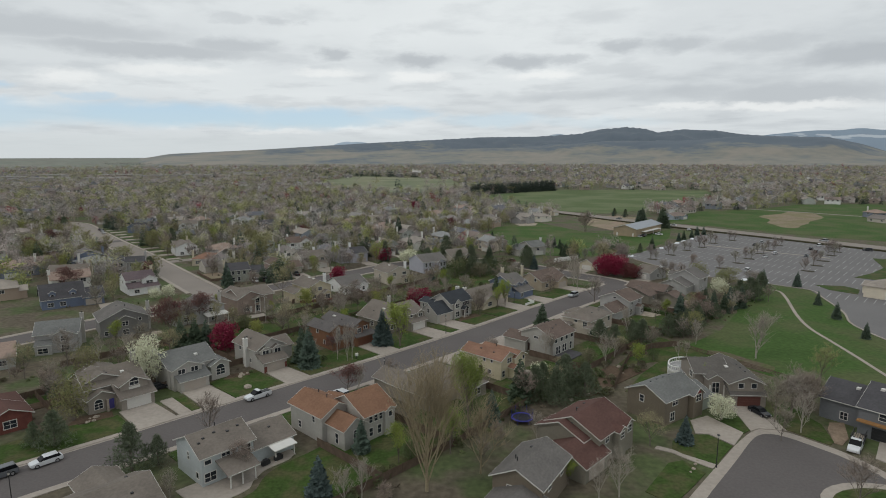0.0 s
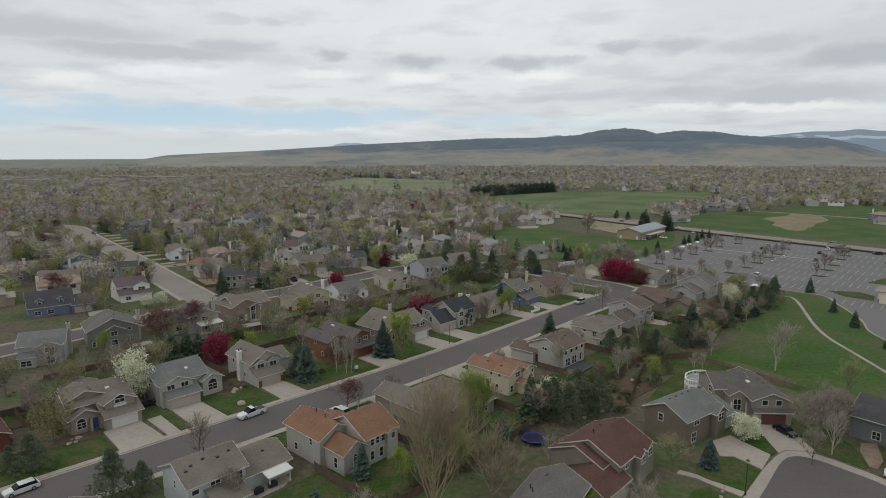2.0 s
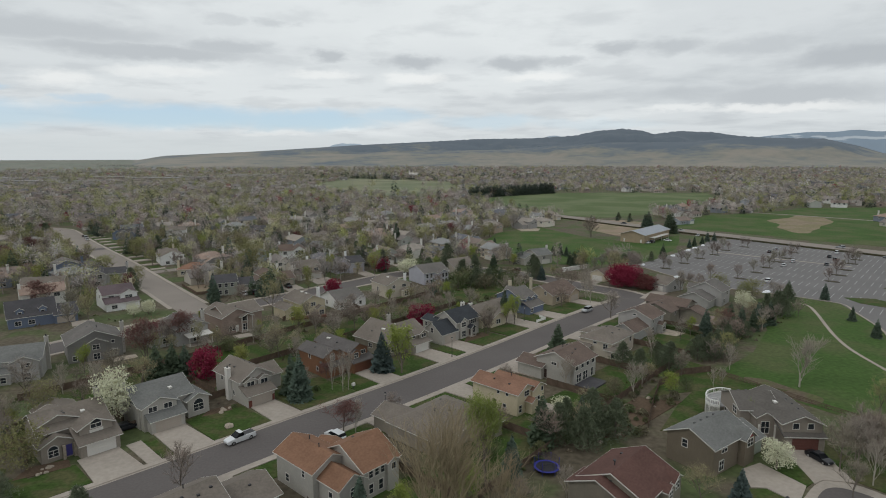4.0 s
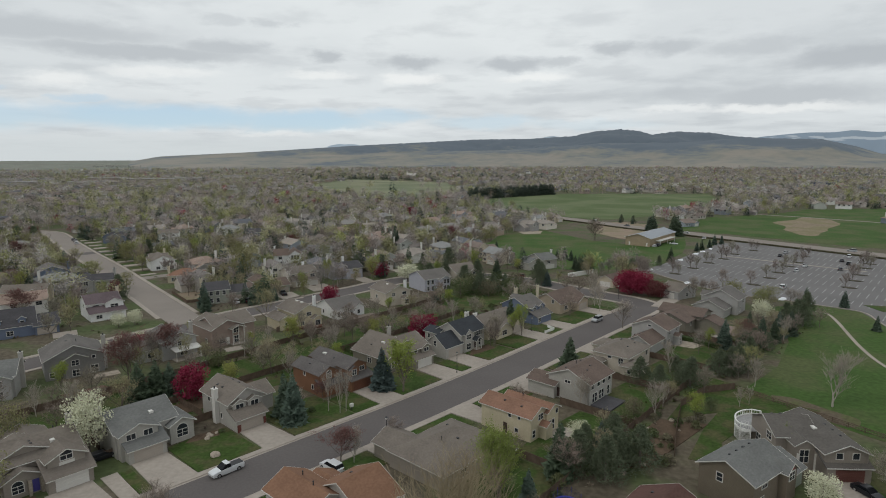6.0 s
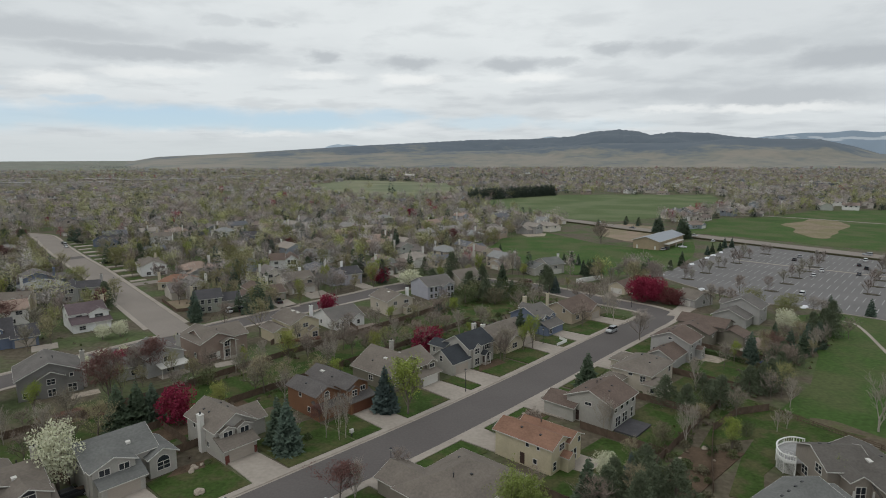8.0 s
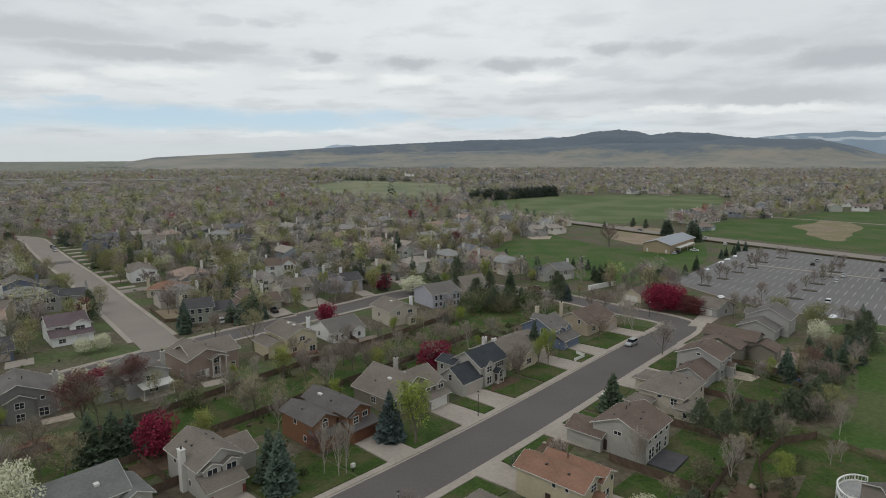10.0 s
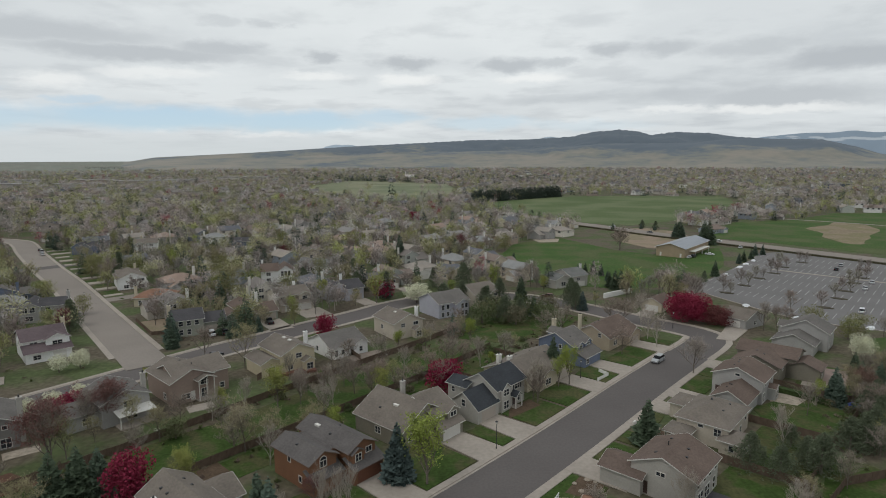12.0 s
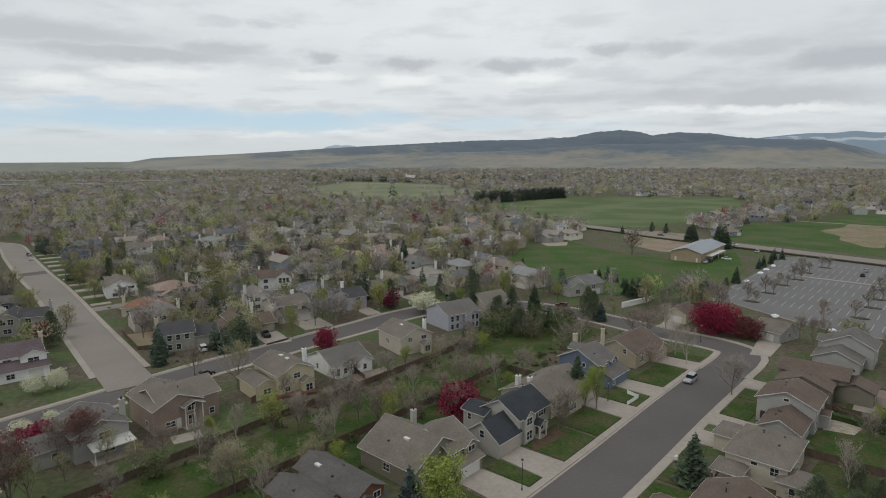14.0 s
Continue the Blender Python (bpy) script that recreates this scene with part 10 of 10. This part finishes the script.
# trees that stand out over the roofs
for kind, x, y, h in (("dark", -223.7, 406.9, 10), ("dark", -265.8, 572.5, 13), ("dark", -234.3, 530.3, 11), ("dark", -261.6, 495.6, 12), ("dark", -221.6, 530.0, 13), ("dark", -93.5, 354.7, 13), ("dark", -85.6, 395.7, 12), ("dark", -88.3, 386.3, 9), ("dark", -75.8, 420.8, 14),
                      ("green", -203.2, 553.6, 15), ("green", -170.4, 507.0, 13), ("green", -176.0, 512.0, 12), ("olive", -300.7, 547.5, 18), ("olive", -292.0, 556.0, 17), ("olive", -336.5, 698.3, 19), ("olive", -312.0, 684.0, 20), ("olive", -143.9, 370.0, 11), ("olive", -124.2, 387.1, 12),
                      ("olive", -91.0, 309.1, 14), ("olive", -87.5, 320.2, 13), ("olive", -71.7, 360.4, 9), ("green", -40.5, 331.3, 13), ("red", -258.6, 444.0, 6), ("red", -215.1, 438.1, 9), ("brown", -206.4, 428.3, 11), ("red", -169.2, 457.7, 6),
                      ("brown", 62, 470, 10), ("olive", 70, 486, 11), ("brown", 78, 492, 10), ("brown", 88, 500, 11), ("olive", 96, 506, 9), ("brown", 104, 508, 10), ("brown", 84, 512, 11), ("grey", 70, 505, 11)):
    groups[kind].append((x, y, 0, h))
for kind, spots in groups.items():
    cone = kind == "dark"
    for low, high, count, width, length, where in ((0, 480, 350, 0.0112, 0.10, "neighbourhood"), (480, 900, 170, 0.017, 0.12, "neighbourhood"), (900, 1500, 54, 0.030, 0.14, "distant"), (1500, 9000, 20, 0.050, 0.16, "distant")):
        part_ = [s for s in spots if low <= math.hypot(s[0], s[1]) < high]
        if not part_:
            continue
        k = {"brown": 1.0, "grey": 0.9, "olive": 1.25}.get(kind, 1.7)
        shape = 0.24 if cone else 0.40
        triangles("woodland", f"{kind} crowns of {where} trees", FM[kind], crowns(part_, shape, count, width * k, length * (1.3 if cone else 1.0), 3, cone))


def far_houses():
    """two-winged houses of the distant town, with garage doors and windows"""
    r = random.Random(5)
    taken = {}
    wall_v, wall_f, roof_v, roof_f, door_v, door_f, pane_v, pane_f = ([] for _ in range(8))

    def put(vs, fs, points, faces):
        k = len(vs)
        vs.extend(points)
        fs.extend([tuple(k + i for i in f) for f in faces])

    for _ in range(5200):
        x, y = far_point(r, max(300, FARTHEST * 0.9), 2500)
        d = math.hypot(x, y)
        b = math.degrees(math.atan2(x, y))
        if open_land(x, y) or (d > 420 and r.random() < (0.30 if b < 6 else 0.0)) or (d > 900 and r.random() < 0.3) or inside(x, y, [(55, 455), (110, 500), (112, 540), (60, 540)]) or (d > 1300 and b < -3 and r.random() < 0.6) or any((x - a) ** 2 + (y - q) ** 2 < 340 for a, q in HOUSES) or (y < 470 and not free(x, y, 12)):
            continue
        cell = (int(x // 21), int(y // 21))
        if any((cell[0] + i, cell[1] + j) in taken and (taken[cell[0] + i, cell[1] + j][0] - x) ** 2 + (taken[cell[0] + i, cell[1] + j][1] - y) ** 2 < 400 for i in (-1, 0, 1) for j in (-1, 0, 1)):
            continue
        taken[cell] = (x, y)
        # houses line up along the slow curves of their streets
        street = 40 + 26 * noise.noise(Vector((x / 260, y / 260, 7.0)))
        a = radians(street + r.choice((0, 180, 0, 180, 90)) + r.uniform(-4, 4))
        c, s = math.cos(a), math.sin(a)
        w, dp, h, pitch = r.uniform(5.5, 7.5), r.uniform(4.2, 5.4), r.choice((3.0, 5.2, 5.2)), r.uniform(0.40, 0.55)
        z = plain(d) - 0.3

        def at(u, v, q):
            return (x + u * c - v * s, y + u * s + v * c, z + q)
        rise = dp * pitch
        ww, wh = r.uniform(2.8, 3.4), r.choice((2.9, h))
        u0 = r.choice((-1, 1)) * (w - ww)
        front = -dp - r.uniform(1.5, 3.5)
        pts = [at(u, v, q) for u in (-w, w) for v, q in ((-dp, 0), (dp, 0), (dp, h), (0, h + rise), (-dp, h))]
        pts += [at(u0 - ww, front, 0), at(u0 + ww, front, 0), at(u0 + ww, front, wh), at(u0, front, wh + ww * pitch), at(u0 - ww, front, wh), at(u0 - ww, 0, 0.0), at(u0 + ww, 0, 0.0), at(u0 + ww, 0, wh), at(u0 - ww, 0, wh)]
        # the wing's foot meets the main wall, so that the house keeps one colour
        put(wall_v, wall_f, pts, [(4, 3, 2, 1, 0), (5, 6, 7, 8, 9), (0, 5, 9, 4), (1, 2, 7, 6), (10, 11, 12, 13, 14), (10, 14, 18, 15), (11, 16, 17, 12), (15, 16, 5, 0)])
        ow, od, e = w + 0.45, dp + 0.5, 0.5 * pitch
        rp = [at(u, v, q) for u in (-ow, ow) for v, q in ((-od, h - e), (0, h + rise + 0.18), (od, h - e))]
        fo, wo, e2 = front - 0.45, ww + 0.45, 0.45 * pitch
        rp += [at(u0 - wo, fo, wh - e2), at(u0, fo, wh + ww * pitch + 0.18), at(u0 + wo, fo, wh - e2), at(u0 - wo, 0, wh - e2), at(u0, 0, wh + ww * pitch + 0.18), at(u0 + wo, 0, wh - e2)]
        put(roof_v, roof_f, rp, [(0, 3, 4, 1), (1, 4, 5, 2), (6, 7, 10, 9), (7, 8, 11, 10), (0, 1, 10)])
        g = min(ww - 0.5, 2.4)
        put(door_v, door_f, [at(u0 - g, front - 0.06, 0.2), at(u0 + g, front - 0.06, 0.2), at(u0 + g, front - 0.06, 2.3), at(u0 - g, front - 0.06, 2.3)], [(0, 1, 2, 3)])
        if d < 1100:
            q = h - 1.0
            for u, v, n in ((-w * 0.5, -dp - 0.06, -1), (w * 0.5, -dp - 0.06, -1), (-w * 0.6, dp + 0.06, 1), (0, dp + 0.06, 1), (w * 0.6, dp + 0.06, 1)):
                put(pane_v, pane_f, [at(u - 0.8, v, q - 0.7), at(u + 0.8, v, q - 0.7), at(u + 0.8, v, q + 0.6), at(u - 0.8, v, q + 0.6)], [(0, 1, 2, 3)])
            for u in (-w - 0.06, w + 0.06):
                put(pane_v, pane_f, [at(u, -0.8, q - 0.7), at(u, 0.8, q - 0.7), at(u, 0.8, q + 0.6), at(u, -0.8, q + 0.6)], [(0, 1, 2, 3)])
            if r.random() < 0.6:
                k = r.choice((-1, 1)) * w * 0.6
                box_ = [at(k + i, j + 1.2, m) for m in (h, h + rise + 0.9) for i, j in ((-0.4, -0.35), (0.4, -0.35), (0.4, 0.35), (-0.4, 0.35))]
                put(door_v, door_f, box_, [(0, 1, 5, 4), (1, 2, 6, 5), (2, 3, 7, 6), (3, 0, 4, 7), (4, 5, 6, 7)])
    wall = mat("far_town_walls", (0.4, 0.37, 0.33), 0.9, 0.1, 0.5, palette=[(0.36, 0.325, 0.29), (0.50, 0.47, 0.43), (0.28, 0.265, 0.26), (0.38, 0.34, 0.295), (0.22, 0.24, 0.27), (0.66, 0.65, 0.63), (0.31, 0.255, 0.22), (0.48, 0.44, 0.39)], island=True)
    roof = mat("far_town_roofs", (0.15, 0.14, 0.13), 0.95, 0.1, 0.5, palette=[(0.20, 0.187, 0.178), (0.23, 0.205, 0.185), (0.165, 0.135, 0.12), (0.115, 0.115, 0.125), (0.25, 0.20, 0.175), (0.205, 0.19, 0.18)], island=True)
    for name, vs, fs, material, label in (("far_town_houses", wall_v, wall_f, wall, "assorted walls of the distant town's houses"), ("far_town_roofs", roof_v, roof_f, roof, "shingle roofs of the distant town"),
                                          ("far_town_garages", door_v, door_f, M_TRIM, "white garage doors and chimneys of the distant town"), ("far_town_windows", pane_v, pane_f, M_GLASS, "dark windows of the distant town")):
        data = bpy.data.meshes.new(name)
        data.from_pydata(vs, [], fs)
        data.materials.append(material)
        tagged(new(name, data), label, "houses", kind="stuff")


far_houses()


def shed(x, y, w, d, h, turn, colour, label):
    ob = thing("warehouse", label, "building", pose(x, y, plain(math.hypot(x, y)) - 0.3, 0, 0, turn), "distant buildings")
    bm = bmesh.new(); box(bm, -w / 2, w / 2, -d / 2, d / 2, 0, h); part("wall", bm, mat("far_shed_wall", colour, 0.9, 0.1, 0.5), ob)
    bm = bmesh.new(); box(bm, -w / 2 - 1, w / 2 + 1, -d / 2 - 1, d / 2 + 1, h, h + 0.8); part("roof", bm, mat("far_shed_roof", (0.27, 0.265, 0.26), 0.9, 0.1, 0.5), ob)


shed(-620, 1330, 110, 40, 8, 10, (0.42, 0.38, 0.34), "long pale flat-roofed building far off")
shed(-760, 1420, 90, 36, 7, 0, (0.34, 0.28, 0.25), "long brown flat-roofed building far off")
shed(-480, 1580, 120, 30, 7, 5, (0.5, 0.48, 0.46), "long white flat-roofed building far off")
shed(-900, 1250, 80, 40, 8, 20, (0.40, 0.36, 0.33), "pale flat-roofed building far off")
shed(680, 1050, 34, 20, 8, 0, (0.06, 0.08, 0.16), "dark blue building far off")
for x, y, w, d, turn, label in ((-830, 1230, 120, 46, 14, "low white flat-roofed shops far off"), (-700, 1240, 70, 40, 14, "low tan flat-roofed building far off"), (-560, 1440, 100, 34, 6, "low grey flat-roofed building far off"), (-960, 1420, 130, 40, 10, "long grey flat-roofed building far off")):
    shed(x, y, w, d, 6, turn, (0.45, 0.43, 0.41), label)
for x, y in ((-780, 1310), (-640, 1390), (-520, 1500)):
    flat("car_park", [(x - 80, y - 26), (x + 70, y - 40), (x + 90, y + 26), (x - 70, y + 38)], 0.2, M_ASPHALT_OLD, "pale open car park far off", 0.2, category="car park")
# flat glossy patch that stands for pale teal courts, no water there
flat("pond", [(488, 963), (546, 977), (602, 1080), (523, 1083)], 0.15, mat("glossy_pale_teal", (0.28, 0.36, 0.36), 0.15, 0.1), "pale teal courts among far houses", 0.2, category="water")
# church with a white spire beyond the meadow
spire = thing("church", "far church with a white spire", "building", pose(-58, 1560, 0), "distant buildings")
bm = bmesh.new(); prism(bm, -12, 12, -8, 8, 0, 7, "x", 0.6); part("nave", bm, mat("far_church_wall", (0.5, 0.47, 0.44), 0.9, 0.1), spire)
bm = bmesh.new(); tube(bm, Vector((-10, 0, 0)), Vector((-10, 0, 12)), 2.4, 2.2, 4); tube(bm, Vector((-10, 0, 12)), Vector((-10, 0, 21)), 1.6, 0.1, 8); bmesh.ops.remove_doubles(bm, verts=bm.verts, dist=0.3); part("spire", bm, M_TRIM, spire)

for kind in TREES.values():
    for ob in kind:
        if ob.name not in _used:
            for o in (*ob.children_recursive, ob):
                bpy.data.objects.remove(o)
